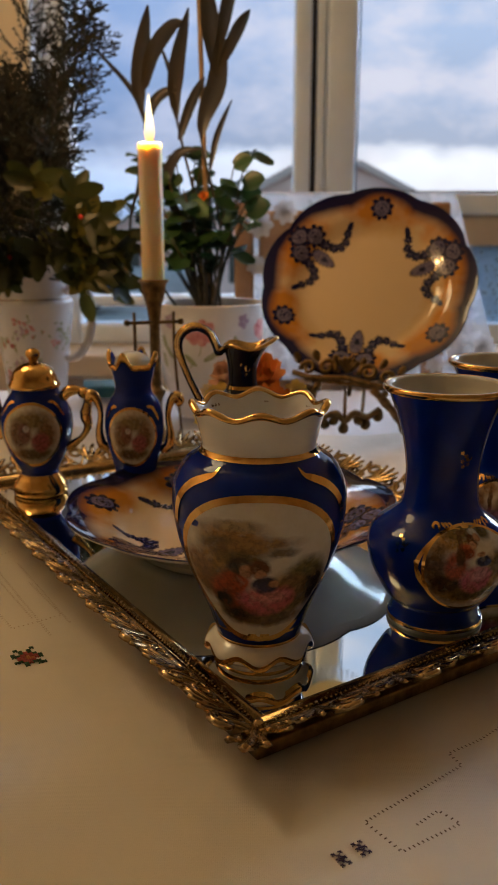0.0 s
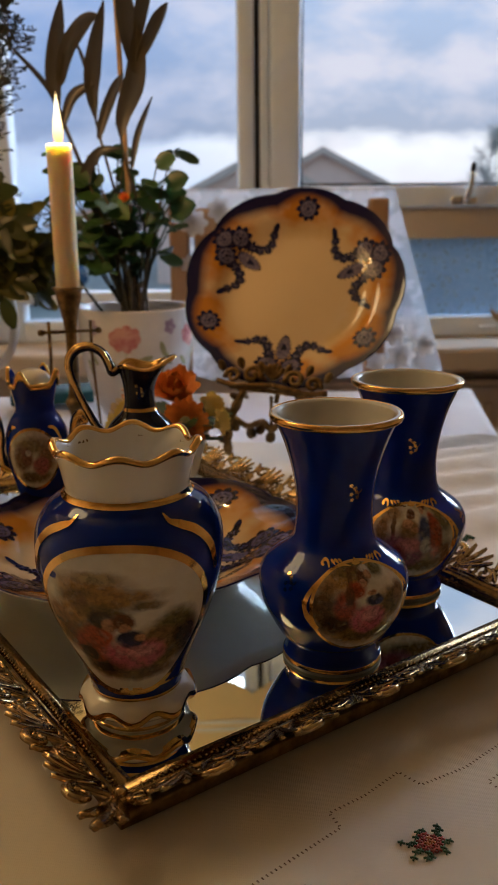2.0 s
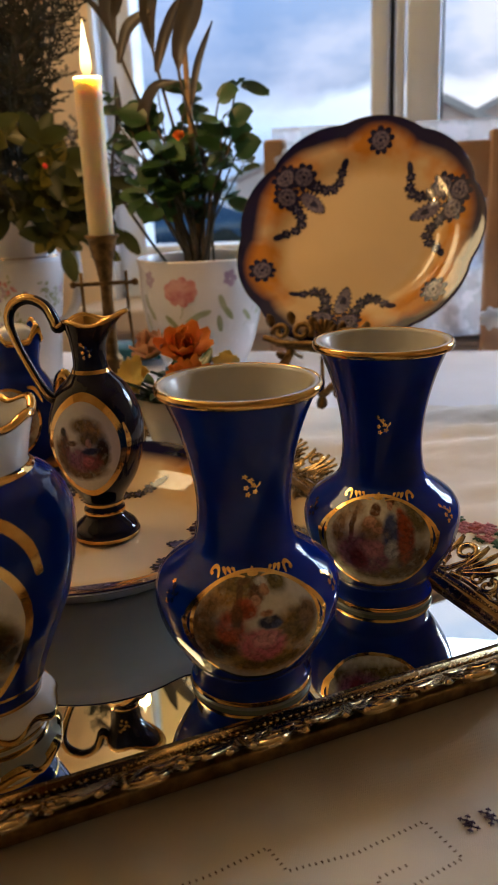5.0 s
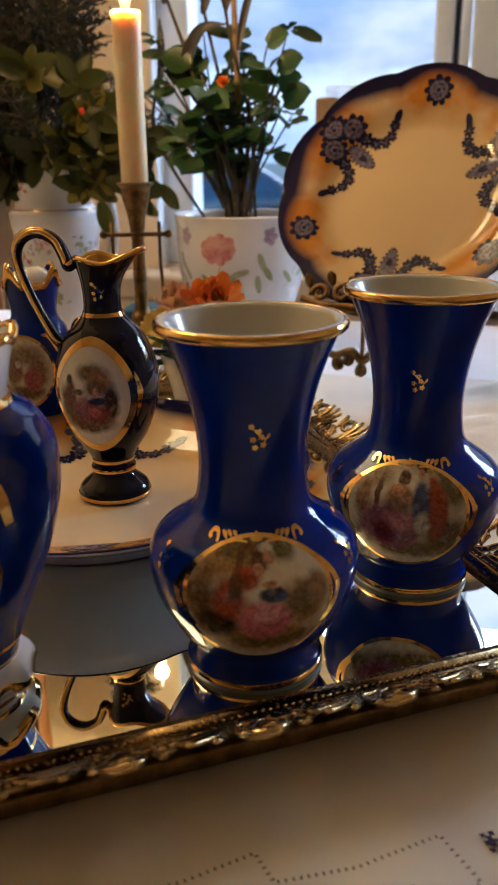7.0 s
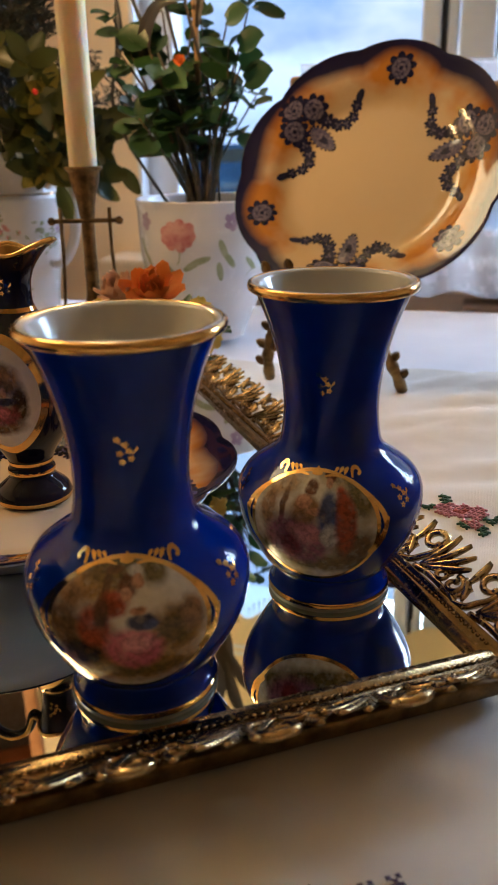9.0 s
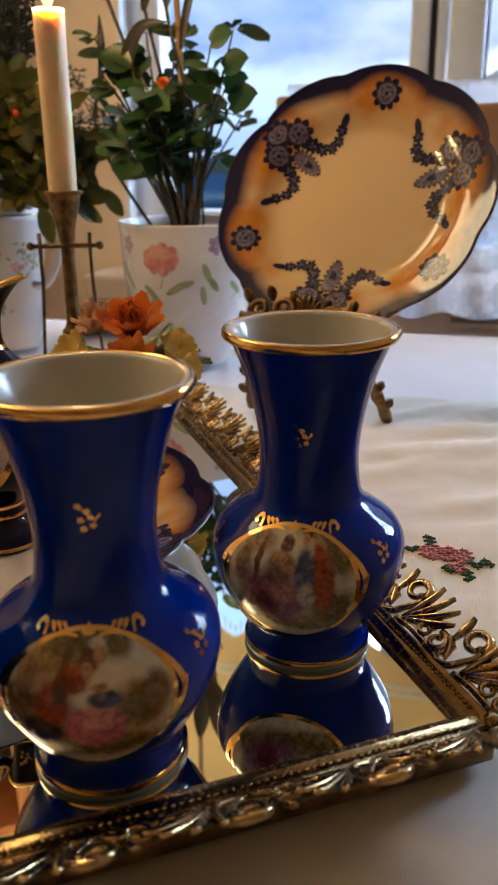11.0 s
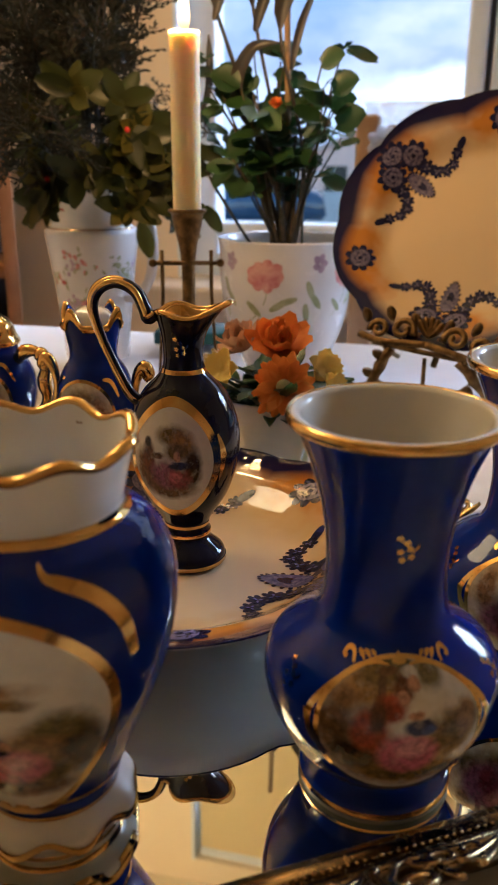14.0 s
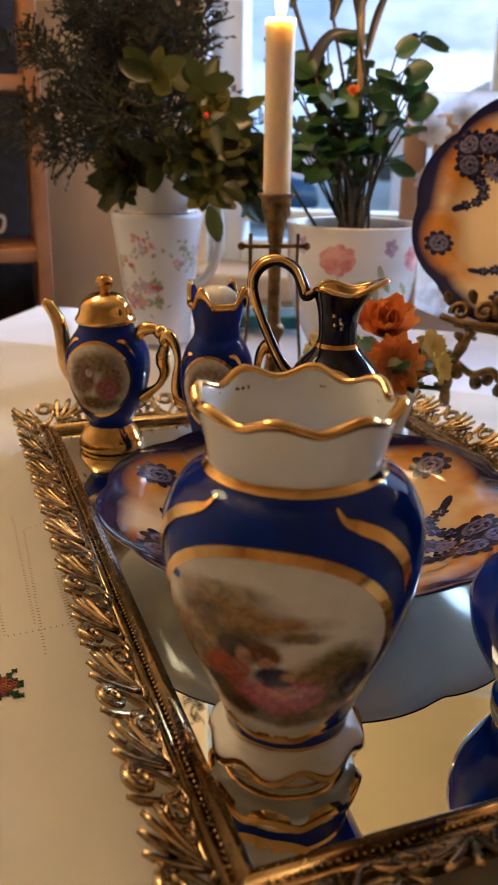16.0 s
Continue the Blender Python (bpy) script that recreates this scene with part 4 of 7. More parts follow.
def leaf3(bm, p, d, up, ln, wd, curl=0.3):
    """A pointed cast leaf with a midrib, from p along d."""
    p, d, up = Vector(p), Vector(d).normalized(), Vector(up).normalized()
    sd = d.cross(up).normalized()
    n = 6
    rows = []
    for i in range(n + 1):
        t = i / n
        w = wd * math.sin(math.pi * (0.10 + 0.80 * t)) ** 0.7 * (0.62 + 0.38 * t)
        c = p + d * ln * t + up * (curl * ln * t * t)
        rows.append([c - sd * w * 0.5 - up * w * 0.18, c + up * wd * 0.16, c + sd * w * 0.5 - up * w * 0.18, c - up * wd * 0.22])
    vs = [[bm.verts.new(q) for q in r] for r in rows]
    for a, b in zip(vs, vs[1:]):
        for k in range(4):
            bm.faces.new((a[k], a[(k + 1) % 4], b[(k + 1) % 4], b[k]))
    bm.faces.new(vs[0][::-1])
    bm.faces.new(vs[-1])


def scroll(bm, c, r0, r1, a0, a1, th, plane):
    """A tapering spiral bar in the flange's plane, ending in a round eye."""
    pts, rad = [], []
    n = 16
    for i in range(n + 1):
        t = i / n
        a = radians(a0 + (a1 - a0) * t)
        r = r0 + (r1 - r0) * t
        pts.append(plane(c[0] + r * math.cos(a), c[1] + r * math.sin(a), 0.0008 * math.sin(t * 3.1)))
        rad.append(th * (1.0 - 0.35 * t))
    tube(bm, pts, rad, 6)
    b = bmesh.ops.create_icosphere(bm, subdivisions=1, radius=th * 1.05)
    bmesh.ops.translate(bm, vec=pts[-1], verts=b["verts"])


FL_IN, FL_OUT = (-0.0100, 0.0140), (-0.0295, 0.0240)


def flange(u, v, w=0.0):
    """Along the side, out across the flange (0 to 0.026), and proud of it."""
    t = v / 0.026
    ny, nz = -(FL_OUT[1] - FL_IN[1]), (FL_OUT[0] - FL_IN[0])
    k = math.hypot(ny, nz)
    return (u, FL_IN[0] + (FL_OUT[0] - FL_IN[0]) * t + w * -ny / k, FL_IN[1] + (FL_OUT[1] - FL_IN[1]) * t - w * nz / k)


def motif():
    """One repeat of the pierced border, piece by piece: a fluted palmette, ring scrolls, stems and sweeping leaves."""
    out = []
    for c, r0, r1, a0, a1, th in (((0.0365, 0.0190), 0.0064, 0.0034, 200, -160, 0.0020), ((0.0075, 0.0075), 0.0052, 0.0024, 60, 420, 0.0016), ((0.0160, 0.0075), 0.0040, 0.0018, 120, -240, 0.0014)):
        bm = bmesh.new()
        scroll(bm, c, r0, r1, a0, a1, th, flange)
        out.append(("scroll", bm))
    for pts in ([(0.0430, 0.0005), (0.0370, 0.0030), (0.0340, 0.0080), (0.0310, 0.0150), (0.0330, 0.0235)], [(0.0000, 0.0010), (0.0050, 0.0025), (0.0120, 0.0030), (0.0220, 0.0035), (0.0320, 0.0020)],
                [(0.0430, 0.0120), (0.0440, 0.0050), (0.0480, 0.0020)]):
        bm = bmesh.new()
        tube(bm, [flange(*p) for p in spline(pts, 4)], 0.0015, 6)
        out.append(("tendril", bm))
    nrm = Vector(flange(0, 0, 1)) - Vector(flange(0, 0, 0))
    flutes = [((0.0295 - 0.0004 * k, 0.0040), (du, dv), ln, 0.0058, 0.06) for k, (du, dv, ln) in enumerate(((-0.10, 1.0, 0.0205), (-0.42, 0.95, 0.0225), (-0.75, 0.85, 0.0245), (-1.05, 0.68, 0.0240)))]
    sweeps = [((0.0395, 0.0040), (0.55, 0.75), 0.0105, 0.0056, 0.10), ((0.0030, 0.0110), (0.10, 1.0), 0.0135, 0.0060, 0.05)]
    for (u, v), (du, dv), ln, wd, curl in flutes + sweeps:
        bm = bmesh.new()
        a, b = Vector(flange(u, v, 0.0010)), Vector(flange(u + du * 0.01, v + dv * 0.01, 0.0010))
        leaf3(bm, a, b - a, nrm, ln, wd, curl)
        out.append(("leaf", bm))
    return out


STEP = 0.042
first_motif = None
for (ox, oy), ang, ln in SIDES:
    m = pose(ox, oy, 0, 0, 0, ang)
    part("rail", rail(ln), RAIL_GOLD, tray, m=m)
    part("beading", beads(ln), RAIL_GOLD, tray, m=m)["kind"] = "stuff"
    n = round((ln + 0.02) / STEP)
    for i in range(n):
        mm = m @ pose((i * (ln + 0.024) / n) - 0.012, 0, 0) @ Matrix.Diagonal(((ln + 0.024) / n / STEP, 1, 1, 1))
        if first_motif is None:
            first_motif = [part(nm, bm, TRAY_GOLD, tray, m=mm) for nm, bm in motif()]
        else:
            for ob in first_motif:
                again(ob, tray, mm)


def corner_leaf():
    bm = bmesh.new()
    up = Vector((0.25, 0.25, 0.9))
    for a, ln, wd in ((225, 0.026, 0.010), (203, 0.021, 0.008), (247, 0.021, 0.008)):
        d = Vector((math.cos(radians(a)), math.sin(radians(a)), 0.26))
        leaf3(bm, (-0.010, -0.010, 0.0150), d, up, ln, wd, 0.08)
    b = bmesh.ops.create_icosphere(bm, subdivisions=2, radius=0.0028)
    bmesh.ops.translate(bm, vec=(-0.0085, -0.0085, 0.0160), verts=b["verts"])
    return bm


fc = None
for (ox, oy), ang, ln in SIDES:
    m = pose(ox, oy, 0, 0, 0, ang)
    if fc is None:
        fc = part("corner_leaf", corner_leaf(), TRAY_GOLD, tray, "cast acanthus corner", m=m)
    else:
        again(fc, tray, m)


# ---- the porcelain ----
def hollow(outer, thick, floor_z):
    """Close an outer profile (base to rim) with an inner wall down to floor_z."""
    inner = [(max(r - thick, 0.001), z) for r, z in reversed(outer) if z > floor_z]
    return outer + [(outer[-1][0] - thick * 0.5, outer[-1][1] + thick * 0.35)] + inner + [(0.0, floor_z)]


VASE_P = smooth_profile([(0.0, 0.0008), (0.019, 0.0004), (0.0230, 0.0), (0.0240, 0.0012), (0.0240, 0.0036), (0.0229, 0.0055), (0.0224, 0.0100), (0.0228, 0.0126), (0.0260, 0.0158), (0.0302, 0.0230), (0.0336, 0.0300), (0.0354, 0.0370), (0.0359, 0.0430), (0.0350, 0.0475), (0.0326, 0.0515), (0.0287, 0.0548), (0.0240, 0.0582), (0.0205, 0.0615), (0.0188, 0.0660), (0.0179, 0.0760), (0.0185, 0.0860), (0.0204, 0.0970), (0.0235, 0.1080), (0.0272, 0.1175), (0.0294, 0.1228)], 5)


def sprig(bm, sf, a0, s0, k, lift):
    """A tiny gilt flower spray."""
    for cx, cy in ((-0.0026, 0.0052), (0.0004, 0.0030), (0.0016, 0.0002), (-0.0020, -0.0010), (-0.0012, -0.0048), (0.0024, -0.0034)):
        for i in range(5):
            t = 2 * math.pi * i / 5
            small_oval(bm, sf, a0, s0, (cx + 0.0009 * math.cos(t)) * k, (cy + 0.0009 * math.sin(t)) * k, 0.0007 * k, 0.00045 * k, t, lift, 7)
    stroke_patch(bm, sf, a0, s0, [(x * k, y * k) for x, y in ((-0.0026, 0.005), (0.0, 0.002), (0.0032, -0.001), (0.0028, -0.0035))], [0.0004 * k, 0.0006 * k, 0.0005 * k, 0.0004 * k], lift)
    stroke_patch(bm, sf, a0, s0, [(x * k, y * k) for x, y in ((0.0032, -0.001), (0.0046, 0.0006), (0.0050, 0.002))], [0.0004 * k, 0.0012 * k, 0.0003 * k], lift)


def tall_vase(x, y, face, painting, label):
    root = thing("vase", label, "vase", (x, y, TRAY_Z - 0.0005), group="pair of blue vases")
    sf = Surface(VASE_P)
    part("body", lathe(VASE_P, 80), BLUE, root)
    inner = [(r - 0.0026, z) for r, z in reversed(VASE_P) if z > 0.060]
    part("inside", lathe([(VASE_P[-1][0] + 0.0002, VASE_P[-1][1] + 0.0004), (VASE_P[-1][0] - 0.0010, VASE_P[-1][1] + 0.0008)] + inner + [(0.0, 0.060)], 80), SHADED_INSIDE, root, "white glazed inside, greyed for its shade")
    g = bmesh.new()
    rim = VASE_P[-1]
    ringp = [(rim[0] + 0.0005 + 0.0011 * math.cos(t), rim[1] - 0.0008 + 0.0017 * math.sin(t)) for t in np.linspace(0, 2 * math.pi, 11)]
    g = lathe(ringp, 80)
    part("rim", g, GOLD, root, "gilt rim")
    g = bmesh.new()
    for z0, z1 in ((0.0024, 0.0040),):
        band(g, sf, sf.length_at(z0), sf.length_at(z1), 0.0002)
    part("foot_band", g, GOLD, root, "gilt band on the foot")
    g = bmesh.new()
    band(g, sf, sf.length_at(0.0003), sf.length_at(0.0022), 0.0002)
    part("foot_ring", g, GREY_GLAZE, root, "grey-green foot ring")
    s0 = sf.length_at(0.0405)
    rx, ry = 0.0244, 0.0236
    md = bmesh.new()
    disc_patch(md, sf, face, s0, rx, ry, 0.00025, 8, 48, 2.25)
    part("medallion", md, painting, root, "painted scene in an oval")
    g = bmesh.new()
    ring_patch(g, sf, face, s0, oval(rx, ry, 48, 0.985, 2.25), oval(rx, ry, 48, 1.05, 2.25), 0.0004)
    for s in (-1, 1):
        for pts, ws in (([(0.004, 0.0215), (0.010, 0.0220), (0.0165, 0.0195), (0.022, 0.0140), (0.0275, 0.004), (0.027, -0.005)], [0.0006, 0.0014, 0.0018, 0.0016, 0.0022, 0.0008]),
                        ([(0.0178, 0.0205), (0.0190, 0.0240), (0.0216, 0.0248), (0.0228, 0.0228), (0.0212, 0.0215)], [0.0010, 0.0016, 0.0020, 0.0018, 0.0012]),
                        ([(0.0092, 0.0233), (0.0104, 0.0244), (0.0118, 0.0251)], [0.0004, 0.0016, 0.0007]), ([(0.0116, 0.0228), (0.0130, 0.0242), (0.0146, 0.0251)], [0.0004, 0.0018, 0.0008]), ([(0.0140, 0.0220), (0.0154, 0.0238), (0.0172, 0.0249)], [0.0004, 0.0020, 0.0008]),
                        ([(0.0225, -0.010), (0.0265, -0.004), (0.0290, 0.004)], [0.0030, 0.0032, 0.0006])):
            stroke_patch(g, sf, face, s0, spline([(s * px, py) for px, py in pts], 4), list(np.interp(np.linspace(0, 1, 4 * (len(pts) - 1) + 1), np.linspace(0, 1, len(ws)), ws)), 0.0004)
        sprig(g, sf, face + s * 1.05, sf.length_at(0.050), 0.75, 0.0003)
    small_oval(g, sf, face, s0, 0, 0.0226, 0.0030, 0.0011, 0, 0.0005)
    small_oval(g, sf, face, s0, 0, 0.0240, 0.0009, 0.0016, 0, 0.0005)
    part("gilding", g, GOLD, root, "gilt scrolls round the medallion")
    g = bmesh.new()
    sprig(g, sf, face + 0.05, sf.length_at(0.090), 0.72, 0.0003)
    part("sprig", g, GOLD, root, "small gilt flower spray")
    return root


tall_vase(0.0964, 0.3965, radians(-74), PAINT_A, "cobalt blue porcelain vase with gilt rim and painted couple scene")
tall_vase(0.1466, 0.4730, radians(-92), PAINT_B, "cobalt blue porcelain vase with gilt rim and painted dancing scene")

# The squat vase with a ruffled neck
SQ_P = smooth_profile([(0.0, 0.001), (0.0165, 0.0007), (0.0196, 0.0), (0.0200, 0.0024), (0.0212, 0.0052), (0.0245, 0.0081), (0.0240, 0.0108), (0.0214, 0.0132), (0.0193, 0.0148), (0.0202, 0.0182), (0.0230, 0.0267), (0.0279, 0.0385), (0.0322, 0.0485), (0.0356, 0.0586), (0.0380, 0.0690), (0.0390, 0.0785), (0.0381, 0.0880), (0.0334, 0.0968), (0.0274, 0.1012), (0.0253, 0.1038), (0.0258, 0.1075), (0.0272, 0.1140), (0.0294, 0.121)], 5)


def ruffle(a, r, z):
    """Wavy rim and foot of the squat vase."""
    k = min(max((z - 0.1061) / 0.015, 0), 1)
    w = math.cos(a * 8)
    f = max(0, 1 - abs(z - 0.0081) / 0.006) if z < 0.0142 else 0
    return r * (1 + 0.030 * w * k * k + 0.030 * w * f), z + 0.0016 * w * k * k


def squat_vase():
    root = thing("vase", "squat blue and white porcelain vase, gilt wavy rim, painted garden scene", "vase", (0.0046, 0.3540, TRAY_Z))
    face = radians(-91)
    sf = Surface(SQ_P, ruffle)
    part("body", lathe([p for p in SQ_P if p[1] > 0.0146 and p[1] < 0.1023], 96), BLUE, root)
    foot = [p for p in SQ_P if p[1] <= 0.0148]
    part("foot", lathe(foot, 96, ruffle), PORCELAIN, root, "white wavy foot")
    neck = [p for p in SQ_P if p[1] >= 0.1020]
    inner = [(r - 0.0022, z) for r, z in reversed(SQ_P) if z > 0.023]
    part("neck", lathe(neck + [(neck[-1][0] - 0.001, neck[-1][1] + 0.0006)] + inner, 96, ruffle), PORCELAIN, root, "white ruffled neck and inside")
    rim = neck[-1]
    g = lathe([(rim[0] - 0.0008 + 0.0017 * math.cos(t), rim[1] + 0.0015 * math.sin(t)) for t in np.linspace(0, 2 * math.pi, 11)], 96, ruffle)
    part("rim", g, GOLD, root, "gilt wavy rim")
    g = bmesh.new()
    band(g, sf, sf.length_at(0.1016), sf.length_at(0.1040), 0.0003)
    part("collar_band", g, GOLD, root, "gilt line under the neck")
    g = bmesh.new()
    band(g, sf, sf.length_at(0.0148), sf.length_at(0.0164), 0.0003)
    part("base_band", g, GOLD, root, "gilt line above the foot")
    g = bmesh.new()
    band(g, sf, sf.length_at(0.0215), sf.length_at(0.0228), 0.0003)
    part("base_band", g, GOLD, root, "gilt line above the foot")
    g = bmesh.new()
    band(g, sf, sf.length_at(0.0006), sf.length_at(0.0030), 0.0003)
    part("foot_ring", g, GOLD, root, "gilt ring under the foot")
    g = bmesh.new()
    sfoot = Surface(SQ_P, lambda a, r, z: (ruffle(a, r, z)[0], z + 0.0018 * math.cos(a * 8 + 3.14)))
    band(g, sfoot, sf.length_at(0.0066), sf.length_at(0.0100), 0.0007, 96)
    part("foot_band", g, GOLD, root, "gilt wavy line on the foot")
    s0 = sf.length_at(0.0548)
    rx, ry = 0.0345, 0.0330

    def outline(k):
        out = []
        for i in range(56):
            t = 2 * math.pi * i / 56
            c, s = math.cos(t), math.sin(t)
            x = math.copysign(abs(c) ** (0.85 if s > 0 else 0.6), c) * rx * k * (1.0 if s > 0 else 1.0 - 0.06 * s * s)
            y = s * (0.0350 if s > 0 else 0.0360) * k
            out.append((x, y))
        return out
    md = bmesh.new()
    disc_patch(md, sf, face, s0, rx, ry, 0.00035, 9, 56, outline=outline)
    part("medallion", md, PAINT_F, root, "painted garden scene on white")
    g = bmesh.new()
    o1, o2 = outline(0.99), outline(1.075)
    ring_patch(g, sf, face, s0, o1, o2, 0.0005)
    for s in (-1, 1):
        for pts, ws in (([(0.0195, 0.0485), (0.0206, 0.0445), (0.0247, 0.0422), (0.0312, 0.0380), (0.0366, 0.0300), (0.0392, 0.0190)], [0.0006, 0.0022, 0.0036, 0.0040, 0.0036, 0.0026]),):
            stroke_patch(g, sf, face, s0, spline([(s * px, py) for px, py in pts], 4), list(np.interp(np.linspace(0, 1, 4 * (len(pts) - 1) + 1), np.linspace(0, 1, len(ws)), ws)), 0.0006)
    part("gilding", g, GOLD, root, "gilt border and scrolled horns")
    g = bmesh.new()
    rnd = random.Random(8)
    for k in range(46):
        a = rnd.uniform(0, 6.28)
        z = 0.1178 - rnd.random() ** 2 * 0.005
        r = 0.0260
        for w in range(2):
            aa = a + rnd.uniform(-0.05, 0.05)
            p = [(r * math.cos(aa + d), r * math.sin(aa + d), z + e) for d, e in ((-0.02, 0), (0.02, 0.0008), (0.0, -0.0022))]
            g.faces.new([g.verts.new(q) for q in p])
    part("worn_gilding", g, DARK_BRASS, root, "worn flecks of gilding inside the neck")


squat_vase()


# ---- plates ----
PLATE_P = smooth_profile([(0.0, 0.0070), (0.03, 0.0067), (0.055, 0.0071), (0.066, 0.0087), (0.074, 0.0130), (0.082, 0.0177), (0.092, 0.0206), (0.1015, 0.0235), (0.1055, 0.0253)], 4)


def plate_edge(a, r, z):
    k = max(0.0, (r - 0.075) / 0.031)
    w = abs(math.cos((a - math.pi / 2) * 4.5)) ** 0.7
    return r * (1 + 0.042 * k * (w - 0.72)), z + 0.0014 * k * w


def plate_thing(name, label, m):
    root = thing(name, label, "plate", m=m, group="pair of plates")
    sf = Surface(PLATE_P, plate_edge, -1)
    part("dish", lathe(PLATE_P, 120, plate_edge), PLATE, root)
    under = [(0.1055, 0.0253), (0.1058, 0.0243), (0.100, 0.0210), (0.088, 0.0170), (0.078, 0.0122), (0.070, 0.006), (0.066, 0.0035), (0.0645, 0.0), (0.0615, 0.0), (0.060, 0.0035), (0.03, 0.0040), (0.0, 0.0042)]
    part("underside", lathe(under, 120, plate_edge), PORCELAIN, root, "plain white underside with foot ring")
    navy, lil = bmesh.new(), bmesh.new()
    edge = [(0.1055 + 0.0005 * math.cos(t), 0.0253 + 0.0005 * math.sin(t)) for t in np.linspace(0, 2 * math.pi, 8)]
    e = lathe(edge, 120, plate_edge)
    part("edge", e, NAVY, root, "dark blue edge")
    S = lambda r: min(range(len(PLATE_P)), key=lambda i: abs(PLATE_P[i][0] - r))
    ln = lambda r: sf.l[S(r)]

    def flower(a, r, cx, cy, k, petals=9):
        s0 = ln(r)
        for i in range(petals):
            t = 2 * math.pi * i / petals
            small_oval(navy, sf, a, s0, cx + 0.0072 * k * math.cos(t), cy + 0.0072 * k * math.sin(t), 0.0034 * k, 0.0026 * k, t, 0.0002, 9)
        on_surface(lil, sf, a, s0, [[(cx, cy)], oval(0.0066 * k, 0.0066 * k, 16, 1, 2, cx, cy)], 0.00035)
        for i in range(5):
            t = 2 * math.pi * i / 5 + 0.4
            small_oval(navy, sf, a, s0, cx + 0.0036 * k * math.cos(t), cy + 0.0036 * k * math.sin(t), 0.0017 * k, 0.0005 * k, t + 1.2, 0.0005, 7)
        small_oval(navy, sf, a, s0, cx, cy, 0.0015 * k, 0.0015 * k, 0, 0.0005, 8)

    def chain(a, r, pts, k0, k1):
        """A garland of small round flowers ending in a leaf."""
        s0 = ln(r)
        for i, (x, y) in enumerate(pts):
            k = k0 + (k1 - k0) * i / (len(pts) - 1)
            for p in range(7):
                t = 2 * math.pi * p / 7 + i
                small_oval(navy, sf, a, s0, x + 0.0042 * k * math.cos(t), y + 0.0042 * k * math.sin(t), 0.0025 * k, 0.0019 * k, t, 0.0002, 8)
            small_oval(navy, sf, a, s0, x, y, 0.0040 * k, 0.0040 * k, 0, 0.0003, 10)
            for p in range(3):
                t = 2.1 * p + i * 1.3
                small_oval(lil, sf, a, s0, x + 0.0017 * k * math.cos(t), y + 0.0017 * k * math.sin(t), 0.0014 * k, 0.0008 * k, t, 0.0005, 7)
        (x0, y0), (x1, y1) = pts[-2], pts[-1]
        t = math.atan2(y1 - y0, x1 - x0)
        small_oval(navy, sf, a, s0, x1 + 0.0075 * math.cos(t), y1 + 0.0075 * math.sin(t), 0.0062, 0.0030, t, 0.0003, 10)

    def print_out(name, label):
        nonlocal navy, lil
        o = part(name, navy, NAVY, root, label)
        part("print_tint", lil, LILAC, o, "grey-lilac flower centres")
        navy, lil = bmesh.new(), bmesh.new()

    for i in range(3):
        a = radians(90 + 120 * i)
        flower(a, 0.0873, 0, 0, 1.15)
        print_out("printed_flower", "single navy printed flower")
        b = a + radians(60)
        flower(b, 0.080, -0.0115, 0.000, 1.2)
        flower(b, 0.080, 0.0115, -0.001, 1.2)
        flower(b, 0.080, 0.000, 0.0115, 1.1)
        s0 = ln(0.066)
        for rr, bmx, lf in ((1.0, lil, 0.0003), (0.42, navy, 0.0005)):
            on_surface(bmx, sf, b, s0, [[(0.0, -0.007)], oval(0.0070 * rr, 0.0130 * rr, 20, 1, 2, 0, -0.007)], lf)
        for k in range(20):
            t = 2 * math.pi * k / 20
            small_oval(navy, sf, b, s0, 0.0074 * math.cos(t), -0.007 + 0.0137 * math.sin(t), 0.0015, 0.0012, t, 0.0002, 7)
        for s in (-1, 1):
            chain(b, 0.074, [(s * 0.0145, -0.007), (s * 0.0195, -0.0145), (s * 0.0280, -0.0180), (s * 0.0365, -0.0150), (s * 0.0420, -0.0075)], 1.05, 0.80)
        print_out("printed_spray", "navy printed flower cluster with beaded garlands")
    return root


plate_thing("plate", "scalloped blue and amber plate lying on the mirror", pose(-0.011, 0.508, TRAY_Z + 0.0008, 0, 0, -39))
# the standing plate leans back on the easel
PC = Vector((0.117, 0.836, 0.156))
right = Vector((0.1433, -0.041, -0.013)).normalized()
upv = Vector((0.0270, 0.066, 0.113))
upv = (upv - right * upv.dot(right)).normalized()
nv = right.cross(upv)
mp = Matrix((right, upv, nv)).transposed().to_4x4()
mp.translation = PC - nv * 0.0210
plate_thing("plate", "scalloped blue and amber plate propped upright on a brass easel", mp)
PLATE_M = mp


# ---- ewer ----
EW_P = smooth_profile([(0.0, 0.001), (0.013, 0.0005), (0.0174, 0.0), (0.0182, 0.002), (0.0170, 0.0060), (0.0126, 0.0100), (0.0104, 0.0126), (0.0112, 0.0148), (0.0104, 0.0176), (0.0106, 0.0205), (0.0130, 0.0250), (0.0190, 0.0345), (0.0235, 0.047), (0.0250, 0.0585), (0.0238, 0.0700),
                       (0.0190, 0.0820), (0.0120, 0.0895), (0.0094, 0.0935), (0.0088, 0.0995), (0.0096, 0.108), (0.0112, 0.114), (0.0124, 0.118)], 5)


